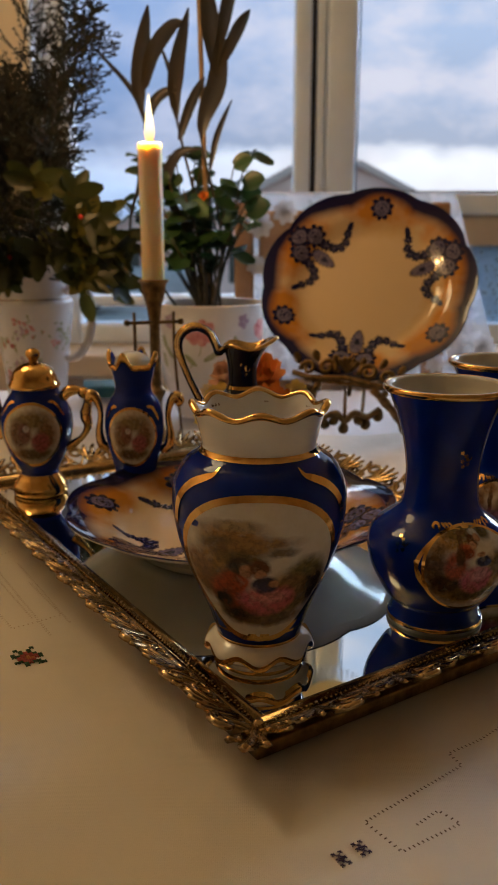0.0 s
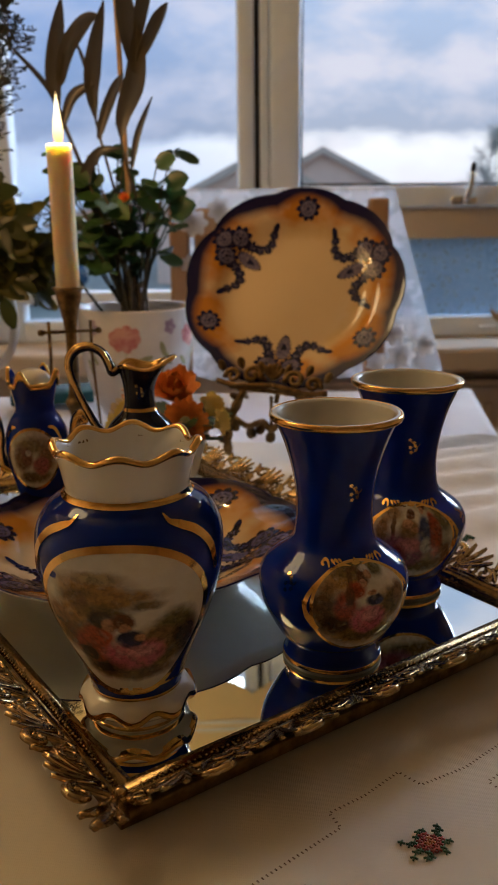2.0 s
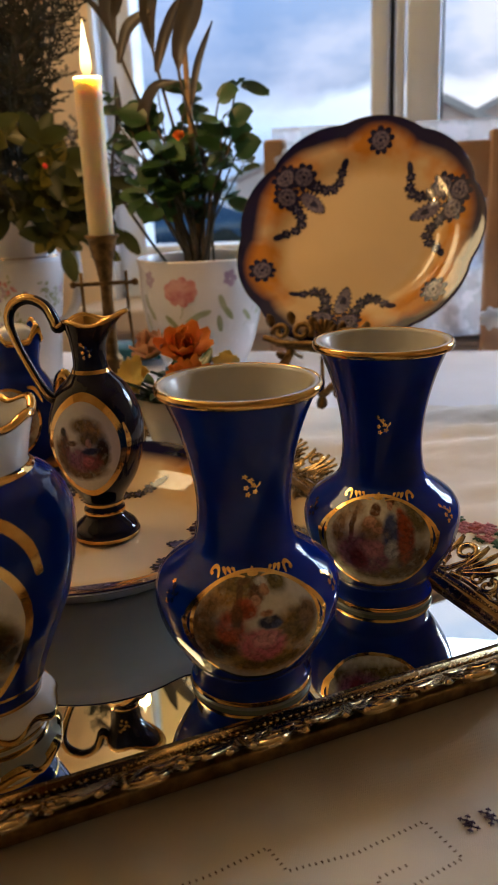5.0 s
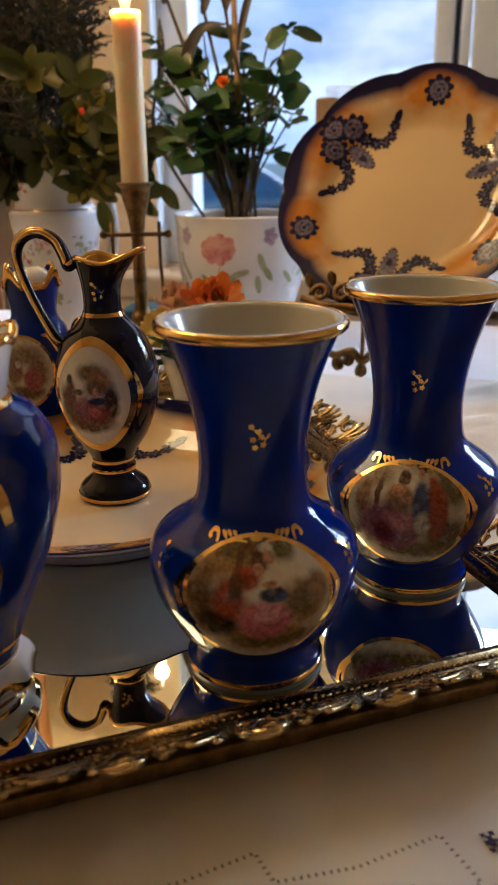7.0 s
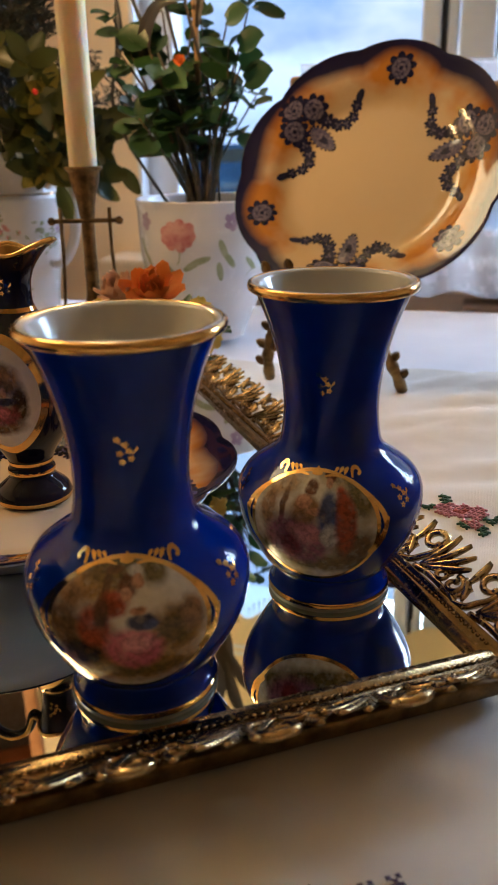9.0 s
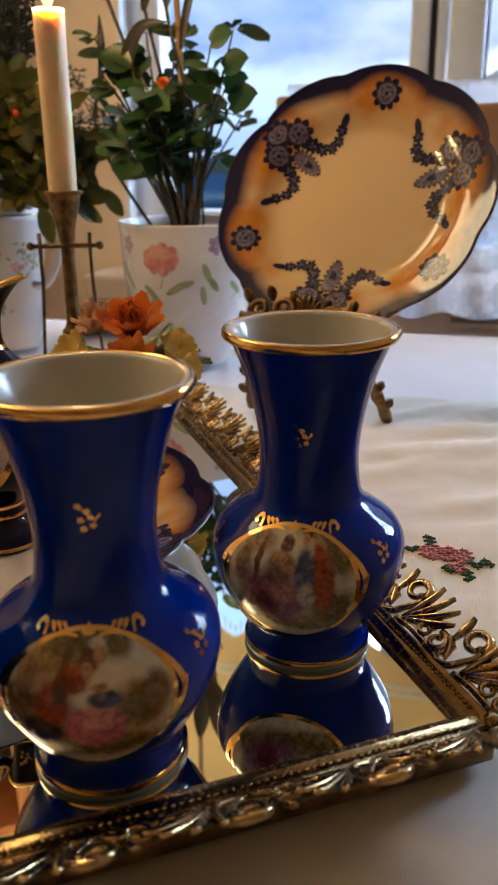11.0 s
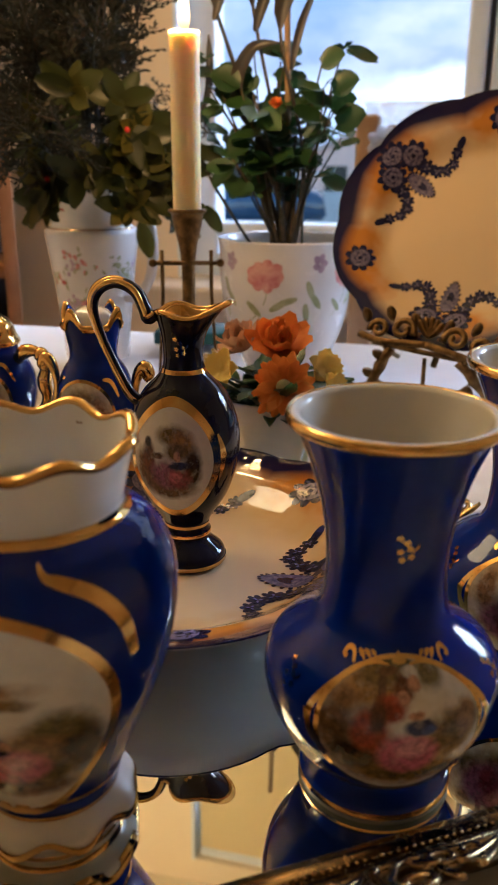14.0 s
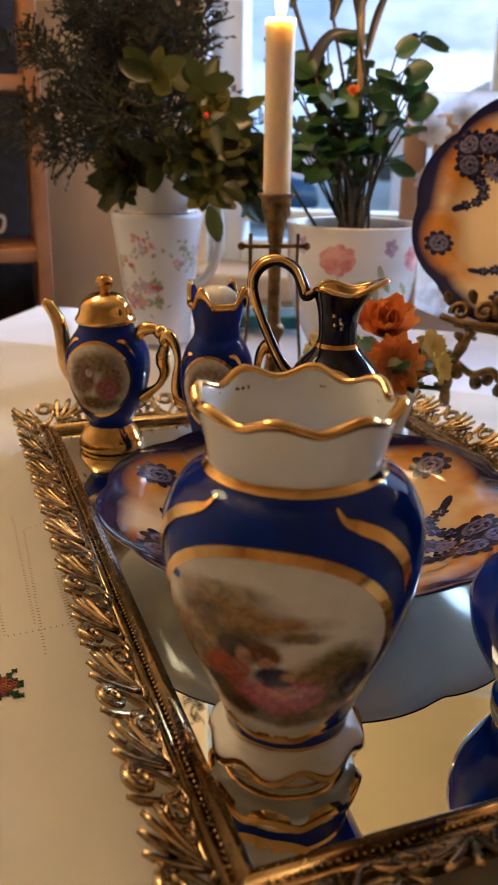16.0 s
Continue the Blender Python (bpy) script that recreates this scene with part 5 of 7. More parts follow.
def ewer_shape(a, r, z):
    """Flatten the belly and pull the lip out into a wavy spout."""
    k = min(max((z - 0.103) / 0.015, 0), 1) ** 2
    spout = max(math.cos(a), 0) ** 3
    rr = r * (1 + k * (0.75 * spout - 0.05 * math.cos(2 * a)))
    zz = z + k * (0.0035 * spout + 0.0014 * math.cos(3 * a + 0.4))
    return rr, zz


def ewer():
    root = thing("ewer", "black and gold porcelain ewer with painted oval, standing on the plate", "jug", (-0.004, 0.511, TRAY_Z + 0.0080), 8)
    sf = Surface(EW_P, ewer_shape)
    part("body", lathe(EW_P, 72, ewer_shape), BLACK_GLAZE, root)
    part("inside", lathe([(EW_P[-1][0] - 0.0005, EW_P[-1][1])] + [(r - 0.0022, z) for r, z in reversed(EW_P) if z > 0.09] + [(0, 0.09)], 60, ewer_shape), GOLD, root, "gilt inside of the lip")
    rim = EW_P[-1]
    part("rim", lathe([(rim[0] + 0.0011 * math.cos(t), rim[1] + 0.0013 * math.sin(t)) for t in np.linspace(0, 2 * math.pi, 9)], 72, ewer_shape), GOLD, root, "gilt wavy lip")
    g = bmesh.new()
    for z0, z1 in ((0.0002, 0.0028), (0.0138, 0.0158), (0.0188, 0.0204), (0.0918, 0.0938)):
        band(g, sf, sf.length_at(z0), sf.length_at(z1), 0.0002)
        part("gilt_band", g, GOLD, root, "gilt band")
        g = bmesh.new()
    h = bmesh.new()
    pts = spline([(-0.0118, 0, 0.1165), (-0.0150, 0, 0.1150), (-0.0165, 0, 0.1190), (-0.0205, 0, 0.1265), (-0.0285, 0, 0.1300), (-0.0365, 0, 0.1265), (-0.0395, 0, 0.1180), (-0.0360, 0, 0.1050), (-0.0300, 0, 0.0910), (-0.0245, 0, 0.0805), (-0.0205, 0, 0.0770)], 5)
    tube(h, pts, list(np.interp(np.linspace(0, 1, len(pts)), (0, 0.1, 0.3, 0.7, 1), (0.0026, 0.0034, 0.0030, 0.0026, 0.0036))), 10, 0.8)
    part("handle", h, BLACK_GLAZE, root)
    h = bmesh.new()
    for s in (-1, 1):
        tube(h, [(x - 0.0004, s * 0.0019, z + 0.0008) for x, y, z in pts], 0.0014, 6)
    tube(h, [(x - 0.0012, 0, z + 0.0014) for x, y, z in pts[4:36]], 0.0017, 6)
    part("handle_gilding", h, GOLD, root, "gilt lines along the handle")
    face, s0 = radians(-95), sf.length_at(0.0565)
    md = bmesh.new()
    rx, ry = 0.0195, 0.0255
    disc_patch(md, sf, face, s0, rx, ry, 0.0003, 8, 44, 1.9)
    part("medallion", md, PAINT_E, root, "white oval with a small painted scene")
    g = bmesh.new()
    ring_patch(g, sf, face, s0, oval(rx, ry, 44, 0.98, 1.9), oval(rx, ry, 44, 1.17, 1.9), 0.0005)
    for s in (-1, 1):
        stroke_patch(g, sf, face, s0, spline([(s * 0.022, 0.012), (s * 0.0245, 0.002), (s * 0.0230, -0.010)], 4), list(np.linspace(0.001, 0.0035, 5)) + list(np.linspace(0.003, 0.0008, 4)), 0.0004)
    sprig(g, sf, face + 0.1, sf.length_at(0.104), 0.7, 0.0003)
    part("gilding", g, GOLD, root, "gilt oval border and spray")


ewer()


# ---- teapot and crowned pot ----
TP_P = smooth_profile([(0.0, 0.001), (0.015, 0.0), (0.0200, 0.001), (0.0205, 0.006), (0.0175, 0.012), (0.0140, 0.0175), (0.0155, 0.0215), (0.0195, 0.0285), (0.0245, 0.041), (0.0268, 0.053), (0.0258, 0.064), (0.0215, 0.073), (0.0175, 0.079), (0.0172, 0.0835)], 5)


def oval_on_body(root, sf, face, z, rx, ry, paint):
    md = bmesh.new()
    disc_patch(md, sf, face, sf.length_at(z), rx, ry, 0.0003, 7, 40, 2.0)
    part("medallion", md, paint, root, "painted oval")
    g = bmesh.new()
    ring_patch(g, sf, face, sf.length_at(z), oval(rx, ry, 40, 0.98), oval(rx, ry, 40, 1.07), 0.0005)
    for s in (-1, 1):
        stroke_patch(g, sf, face, sf.length_at(z), spline([(s * rx * 0.72, ry * 1.05), (s * rx * 1.0, ry * 0.98), (s * rx * 1.2, ry * 0.55)], 4), [0.0008, 0.0016, 0.0022, 0.0026, 0.0026, 0.0024, 0.002, 0.0016, 0.0008], 0.0005)
    part("gilding", g, GOLD, root, "gilt oval border")


def teapot():
    root = thing("teapot", "small cobalt blue teapot with gilt lid, spout and foot", "teapot", (-0.16, 0.609, TRAY_Z), -8)
    sf = Surface(TP_P)
    part("body", lathe([p for p in TP_P if p[1] > 0.0165], 64), BLUE, root)
    part("foot", lathe([p for p in TP_P if p[1] <= 0.0172], 64), GOLD, root, "gilt stepped foot")
    lid = smooth_profile([(0.0188, 0.0825), (0.0190, 0.0845), (0.0170, 0.0880), (0.0148, 0.0945), (0.0095, 0.0990), (0.0040, 0.1008), (0.0026, 0.1018)], 4)
    o = part("lid", lathe(lid, 56), GOLD, root, "gilt domed lid")
    k = lathe(smooth_profile([(0.0022, 0.1010), (0.0038, 0.1035), (0.0052, 0.1065), (0.0044, 0.1095), (0.0020, 0.1110), (0.0, 0.1112)], 3), 16, lambda a, r, z: (r * (1 + 0.12 * math.cos(5 * a)), z))
    part("finial", k, GOLD, o, "gilt flower knob")
    h = bmesh.new()
    pts = spline([(0.0205, 0, 0.074), (0.026, 0, 0.0795), (0.033, 0, 0.0805), (0.0385, 0, 0.078), (0.0405, 0, 0.0715), (0.0385, 0, 0.062), (0.040, 0, 0.054), (0.036, 0, 0.046), (0.0290, 0, 0.040), (0.0235, 0, 0.036)], 5)
    tube(h, pts, list(0.0033 + 0.0010 * np.sin(np.linspace(0, 14, len(pts)))), 10)
    for q in (pts[14], pts[24]):
        b = bmesh.ops.create_icosphere(h, subdivisions=2, radius=0.0046)
        bmesh.ops.translate(h, vec=q, verts=b["verts"])
    part("handle", h, GOLD, root, "gilt scrolled handle")
    s = bmesh.new()
    pts = spline([(-0.0245, 0, 0.044), (-0.0300, 0, 0.052), (-0.0320, 0, 0.064), (-0.0345, 0, 0.078), (-0.0405, 0, 0.0880), (-0.0445, 0, 0.0905)], 5)
    tube(s, pts, list(np.linspace(0.0062, 0.0034, len(pts))), 12)
    part("spout", s, GOLD, root, "gilt spout")
    oval_on_body(root, sf, radians(-78), 0.0500, 0.0222, 0.0240, PAINT_E2)


PAINT_E2 = painting_mat("painted_meeting_scene", [
    (0.0, 0.5, 0.6, 0.25, 0.6, (0.28, 0.2, 0.09)), (-0.45, 0.05, 0.28, 0.45, 0.5, (0.22, 0.12, 0.06)), (0.5, 0.0, 0.3, 0.45, 0.5, (0.30, 0.16, 0.08)), (0.0, -0.6, 0.7, 0.2, 0.5, (0.18, 0.11, 0.05)),
    (-0.2, 0.1, 0.2, 0.3, 0.4, (0.25, 0.11, 0.08)), (0.3, -0.2, 0.3, 0.3, 0.4, (0.42, 0.12, 0.12)), (-0.15, 0.25, 0.1, 0.1, 0.3, (0.6, 0.5, 0.42))])
teapot()

CP_P = smooth_profile([(0.0, 0.001), (0.014, 0.0), (0.0160, 0.001), (0.0150, 0.006), (0.0145, 0.018), (0.0168, 0.030), (0.0198, 0.042), (0.0217, 0.0545), (0.0208, 0.067), (0.0175, 0.076), (0.0140, 0.0815), (0.0134, 0.0870), (0.0148, 0.0950), (0.0160, 0.1010)], 5)


def crown(a, r, z):
    k = min(max((z - 0.088) / 0.013, 0), 1)
    c = max(math.cos(a * 4 + 0.6), 0) ** 1.5
    return r * (1 + 0.10 * k * c), z + 0.0095 * k * k * c


def crowned_pot():
    root = thing("lidded_pot", "cobalt blue two-handled pot with a gilt crown rim", "pot", (-0.084, 0.592, TRAY_Z), -6)
    sf = Surface(CP_P, crown)
    part("body", lathe(CP_P + [(r - 0.0018, z) for r, z in reversed(CP_P) if z > 0.078] + [(0, 0.078)], 80, crown), BLUE, root)
    part("rim", lathe([(0.0162 + 0.0014 * math.cos(t), 0.1010 + 0.0022 * math.sin(t)) for t in np.linspace(0, 2 * math.pi, 9)], 80, crown), GOLD, root, "gilt crown points")
    st = lathe(smooth_profile([(0.0125, 0.0875), (0.0130, 0.0985), (0.0112, 0.1065), (0.0060, 0.1105), (0.0, 0.1112)], 4), 40, lambda a, r, z: (r * (1 + 0.06 * math.cos(6 * a)), z))
    part("stopper", st, CREAM_GLAZE, root, "white domed stopper")
    for s in (-1, 1):
        h = bmesh.new()
        pts = spline([(s * 0.0195, 0, 0.038), (s * 0.0250, 0, 0.042), (s * 0.0265, 0, 0.052), (s * 0.0250, 0, 0.064), (s * 0.0270, 0, 0.074), (s * 0.0315, 0, 0.0795), (s * 0.0345, 0, 0.0755), (s * 0.0320, 0, 0.0725)], 5)
        tube(h, pts, list(0.0030 + 0.0008 * np.sin(np.linspace(0, 11, len(pts)))), 10)
        part("handle", h, GOLD, root, "gilt scrolled handle")
    oval_on_body(root, sf, radians(-82), 0.052, 0.0180, 0.0210, PAINT_E2)


crowned_pot()


# ---- candle ----
def candlestick():
    x, y = -0.0885, 0.780
    root = thing("candlestick", "aged brass candlestick with a crossbar and hanging side rods", "candlestick", (x, y, 0))
    p = smooth_profile([(0.0, 0.0005), (0.030, 0.0), (0.032, 0.003), (0.026, 0.006), (0.012, 0.012), (0.0075, 0.022), (0.0055, 0.035), (0.0052, 0.048), (0.0085, 0.0560), (0.0088, 0.0600), (0.0056, 0.0660), (0.0052, 0.090), (0.0050, 0.118), (0.0058, 0.128), (0.0074, 0.139), (0.0108, 0.152), (0.0118, 0.1590), (0.0142, 0.1612), (0.0140, 0.1630), (0.0112, 0.1634)], 4)
    part("stem", lathe(p + [(0.0109, 0.160), (0.0, 0.158)], 40), DARK_BRASS, root)
    b = bmesh.new()
    d = Vector((0.0475, 0.015, 0)).normalized()
    at = lambda s, z: tuple(d * s + Vector((0, -0.004, z)))
    tube(b, [at(-0.0245, 0.124), at(0.0245, 0.124)], 0.0017, 8)
    for s in (-0.0255, 0.0255):
        q = bmesh.ops.create_icosphere(b, subdivisions=2, radius=0.0032)
        bmesh.ops.translate(b, vec=at(s, 0.124), verts=q["verts"])
    part("crossbar", b, DARK_BRASS, root, "dark brass crossbar with ball ends")
    for s in (-0.0185, 0.0185):
        b = bmesh.new()
        tube(b, [at(s, 0.1335), at(s, 0.100), at(s * 1.1, 0.070), at(s * 1.35, 0.005)], [0.0016, 0.0015, 0.0013, 0.0013], 8)
        part("side_rod", b, DARK_BRASS, root)
    c = thing("candle", "lit ivory dinner candle in a brass candlestick", "candle", (x, y, 0.1605))
    part("wax", lathe(smooth_profile([(0.0, 0.0), (0.0100, 0.0), (0.0104, 0.002), (0.0106, 0.08), (0.0108, 0.1185), (0.0102, 0.1205), (0.0070, 0.1195), (0.0, 0.1178)], 4), 40), WAX, c)
    b = bmesh.new()
    tube(b, [(0, 0, 0.117), (0.0004, 0, 0.123), (0.0016, 0, 0.1275)], 0.0008, 6)
    part("wick", b, BLACK, c, "burnt black wick")
    f = lathe(smooth_profile([(0.0, 0.1225), (0.0026, 0.1240), (0.0043, 0.1295), (0.0039, 0.1380), (0.0024, 0.1485), (0.0009, 0.1590), (0.0, 0.1635)], 5), 20)
    o = part("flame", f, FLAME, c, "bright pointed flame")
    o.visible_shadow = False


candlestick()


# ---- plate easel ----
def easel():
    root = thing("plate_easel", "openwork brass easel holding the upright plate", "easel", m=PLATE_M @ pose(0, 0, 0))
    # in the plate's own axes: x right, y up the plate, z towards the viewer
    b = bmesh.new()
    for s in (-1, 1):
        pl = lambda u, v, w=0.0: (s * (0.008 + u), -0.108 + v, 0.030 + w)
        scroll(b, (0.012, 0.010), 0.009, 0.003, 200, -200, 0.0028, pl)
        scroll(b, (0.030, 0.007), 0.0075, 0.0025, -20, 380, 0.0026, pl)
        tube(b, [pl(*q) for q in spline([(-0.008, 0.002), (0.01, 0.0), (0.026, -0.002), (0.044, 0.001)], 4)], 0.0030, 6)
        for q in ((0.002, 0.014), (0.022, 0.016), (0.040, 0.011)):
            leaf3(b, pl(*q), (s * 0.3, 0.6, 0.1), (0, 0, 1), 0.010, 0.009, 0.2)
    for k in range(5):
        t = radians(50 + 20 * k)
        leaf3(b, (0, -0.100, 0.031), (math.cos(t), math.sin(t), 0.1), (0, 0, 1), 0.014, 0.008, 0.2)
    part("front_gallery", b, DARK_BRASS, root, "pierced brass front of the ledge")
    b = bmesh.new()
    for s in (-1, 1):
        tube(b, spline([(s * 0.030, -0.112, 0.030), (s * 0.032, -0.110, 0.010), (s * 0.030, -0.107, -0.008)], 4), 0.0022, 6)
    tube(b, [(-0.040, -0.111, 0.028), (0.040, -0.111, 0.028)], 0.0022, 6)
    part("ledge", b, DARK_BRASS, root)
    inv = PLATE_M.inverted()
    for s in (-1, 1):
        b = bmesh.new()
        top = PLATE_M @ Vector((s * 0.026, -0.112, 0.026))
        foot = Vector((0.1035 + s * 0.052, 0.780 - s * 0.008, 0.004))
        pts = [top.lerp(foot, t) + Vector((s * 0.006 * math.sin(math.pi * t), -0.004 * math.sin(math.pi * t), 0)) for t in np.linspace(0, 1, 10)]
        tube(b, [tuple(inv @ p) for p in pts], [0.0044, 0.0036, 0.0050, 0.0036, 0.0046, 0.0036, 0.0050, 0.0036, 0.0048, 0.0040], 8)
        for i in (1, 3, 5, 7):
            leaf3(b, inv @ pts[i], inv.to_3x3() @ Vector((s, 0, 0.3)), (0, 0, 1), 0.009, 0.009, 0.3)
        part("leg", b, DARK_BRASS, root)
    b = bmesh.new()
    c0 = PLATE_M @ Vector((0, -0.112, 0.024))
    pts = [c0 + Vector((dx, 0, dz)) for dx, dz in ((-0.034, -0.022), (-0.022, -0.030), (-0.008, -0.026), (0.0, -0.034), (0.010, -0.026), (0.022, -0.030), (0.034, -0.022))]
    tube(b, [tuple(inv @ Vector(p)) for p in spline([tuple(p) for p in pts], 4)], 0.0032, 6)
    for i in range(7):
        leaf3(b, inv @ pts[i], inv.to_3x3() @ Vector((math.sin(i * 2.0) * 0.5, 0, -1)), (0, 0, 1), 0.013, 0.012, 0.2)
    tube(b, [tuple(inv @ (c0 + Vector((0, 0, -0.002)))), tuple(inv @ (c0 + Vector((0, 0, -0.034))))], 0.0016, 6)
    part("apron", b, DARK_BRASS, root, "leafy brass apron")
    b = bmesh.new()
    tube(b, [(0, -0.110, -0.006), (0, -0.04, -0.012), (0, 0.05, -0.006)], 0.0024, 6)
    back = inv @ Vector((0.13, 0.93, 0.003))
    tube(b, [(0, 0.03, -0.008), tuple(back)], 0.0022, 6)
    part("strut", b, DARK_BRASS, root, "back strut")


easel()


# ---- flowers in a small white bowl ----
def petal(bm, p, d, up, ln, wd, cup=0.25, notch=0.0):
    """A thin rounded petal or leaf."""
    p, d, up = Vector(p), Vector(d).normalized(), Vector(up)
    sd = d.cross(up).normalized()
    up = sd.cross(d).normalized()
    rows = []
    n = 5
    for i in range(n + 1):
        t = i / n
        w = wd * (math.sin(math.pi * (0.08 + 0.86 * t)) ** 0.75)
        c = p + d * ln * t + up * (cup * ln * (t * t))
        rows.append([bm.verts.new(c + sd * w * k * 0.5 + up * (abs(k) * 0.16 * wd - notch * ln * (1 if (k == 0 and i == n) else 0))) for k in (-1, 0, 1)])
    for a, b in zip(rows, rows[1:]):
        for k in range(2):
            bm.faces.new((a[k], a[k + 1], b[k + 1], b[k]))


def rose(bm, c, n, size, seed):
    rnd = random.Random(seed)
    n = Vector(n).normalized()
    t1 = n.orthogonal().normalized()
    t2 = n.cross(t1)
    for ring, (count, out, up0) in enumerate(((8, 1.0, 0.25), (7, 0.72, 0.55), (6, 0.45, 0.95), (4, 0.2, 1.4))):
        for i in range(count):
            a = 2 * math.pi * (i + ring * 0.4) / count + rnd.uniform(-0.15, 0.15)
            d = (t1 * math.cos(a) + t2 * math.sin(a)) * out + n * up0
            petal(bm, Vector(c) - n * size * 0.25, d, n, size * rnd.uniform(0.85, 1.1), size * 0.75, 0.25)


def daisy(bm, c, n, size, count, seed):
    rnd = random.Random(seed)
    n = Vector(n).normalized()
    t1 = n.orthogonal().normalized()
    t2 = n.cross(t1)
    for ring in (0, 1):
        for i in range(count):
            a = 2 * math.pi * (i + 0.5 * ring) / count + rnd.uniform(-0.06, 0.06)
            d = t1 * math.cos(a) + t2 * math.sin(a) + n * (0.12 + 0.15 * ring)
            petal(bm, Vector(c) + n * 0.001 * ring, d, n, size * rnd.uniform(0.9, 1.05) * (1 - 0.15 * ring), size * (0.40 if count > 8 else 0.78), 0.05, 0.1)


def flower_bowl():
    cx, cy = 0.003, 0.660
    root = thing("flower_bowl", "small white bowl of orange and yellow artificial flowers", "flower arrangement", (cx, cy, TRAY_Z))
    part("bowl", lathe(smooth_profile([(0.0, 0.001), (0.017, 0.0), (0.0185, 0.002), (0.0225, 0.014), (0.0275, 0.032), (0.0318, 0.0475), (0.0306, 0.0478), (0.026, 0.033), (0.0, 0.030)], 4), 56), CREAM_GLAZE, root, "cream white bowl")
    g = bmesh.new()
    rnd = random.Random(4)
    for i in range(95):
        a, r = rnd.uniform(0, 6.28), rnd.uniform(0.002, 0.032)
        petal(g, (r * math.cos(a), r * math.sin(a), rnd.uniform(0.040, 0.058)), (math.cos(a), math.sin(a), rnd.uniform(-0.1, 0.8)), (0, 0, 1), rnd.uniform(0.014, 0.026), rnd.uniform(0.008, 0.013), rnd.uniform(-0.3, 0.1))
    part("foliage", g, LEAF, root, "dark green fabric leaves")["kind"] = "stuff"
    f = bmesh.new()
    rose(f, (0.005, -0.003, 0.081), (0.1, -0.5, 0.85), 0.0225, 1)
    part("rose", f, ORANGE_PETAL, root, "orange fabric rose")
    f = bmesh.new()
    daisy(f, (0.0145, -0.030, 0.062), (0.15, -0.95, 0.30), 0.0205, 12, 2)
    part("daisy", f, ORANGE_PETAL, root, "orange fabric daisy with pale edges")
    f = bmesh.new()
    b = bmesh.ops.create_icosphere(f, subdivisions=2, radius=0.0048)
    bmesh.ops.translate(f, vec=(0.0148, -0.0322, 0.0628), verts=b["verts"])
    part("daisy_eye", f, GREEN_PAINT, root, "green daisy eye")
    for c, n, s, sd in (((-0.026, -0.022, 0.066), (-0.3, -0.8, 0.5), 0.0145, 3), ((0.034, -0.006, 0.068), (0.6, -0.6, 0.5), 0.013, 4), ((-0.036, -0.016, 0.056), (-0.7, -0.6, 0.3), 0.014, 6), ((0.040, -0.010, 0.058), (0.8, -0.5, 0.2), 0.012, 7)):
        f = bmesh.new()
        daisy(f, c, n, s, 5, sd)
        part("blossom", f, YELLOW_PETAL, root, "yellow fabric blossom")
    for c, n, s, sd, mt in (((-0.020, 0.006, 0.078), (-0.4, -0.3, 0.9), 0.019, 8, PEACH_PETAL), ((-0.034, 0.004, 0.062), (-0.8, -0.3, 0.5), 0.015, 9, CREAM_PETAL)):
        f = bmesh.new()
        rose(f, c, n, s, sd)
        part("rose", f, mt, root, "faded peach fabric rose")


flower_bowl()


# ---- plant pot with lily and bush ----
def painted_flower(root, sf, a0, s0, k, seed):
    """A rose with its stem and leaves, painted on a pot."""
    fl, st = bmesh.new(), bmesh.new()
    rnd = random.Random(seed)
    for i in range(9):
        t = 2 * math.pi * i / 9
        small_oval(fl, sf, a0, s0, 0.011 * k * math.cos(t), 0.007 * k * math.sin(t), 0.008 * k * rnd.uniform(0.7, 1.1), 0.006 * k, t, 0.0002 + 0.00004 * i, 10)
    small_oval(fl, sf, a0, s0, 0, 0, 0.009 * k, 0.006 * k, 0, 0.0006, 12)
    part("painted_rose", fl, PINK_PAINT, root, "pink rose painted on the pot")
    stroke_patch(st, sf, a0, s0, [(x * k, y * k) for x, y in ((0.002, -0.010), (0.000, -0.022), (-0.010, -0.036), (-0.018, -0.042))], [0.0008, 0.001, 0.001, 0.0006], 0.0002)
    part("painted_stalk", st, GREEN_PAINT, root)
    for x, y, t in ((0.012, -0.026, 0.5), (0.020, -0.022, 0.3), (-0.012, -0.030, 2.4)):
        lf = bmesh.new()
        small_oval(lf, sf, a0, s0, x * k, y * k, 0.010 * k, 0.0032 * k, t, 0.0003, 10)
        part("painted_leaf", lf, GREEN_PAINT, root)


POT_P = smooth_profile([(0.0, 0.001), (0.032, 0.0), (0.036, 0.003), (0.0420, 0.018), (0.0515, 0.040), (0.0580, 0.064), (0.0612, 0.090), (0.0622, 0.118), (0.0636, 0.1285)], 5)
POT_X, POT_Y = -0.046, 0.945


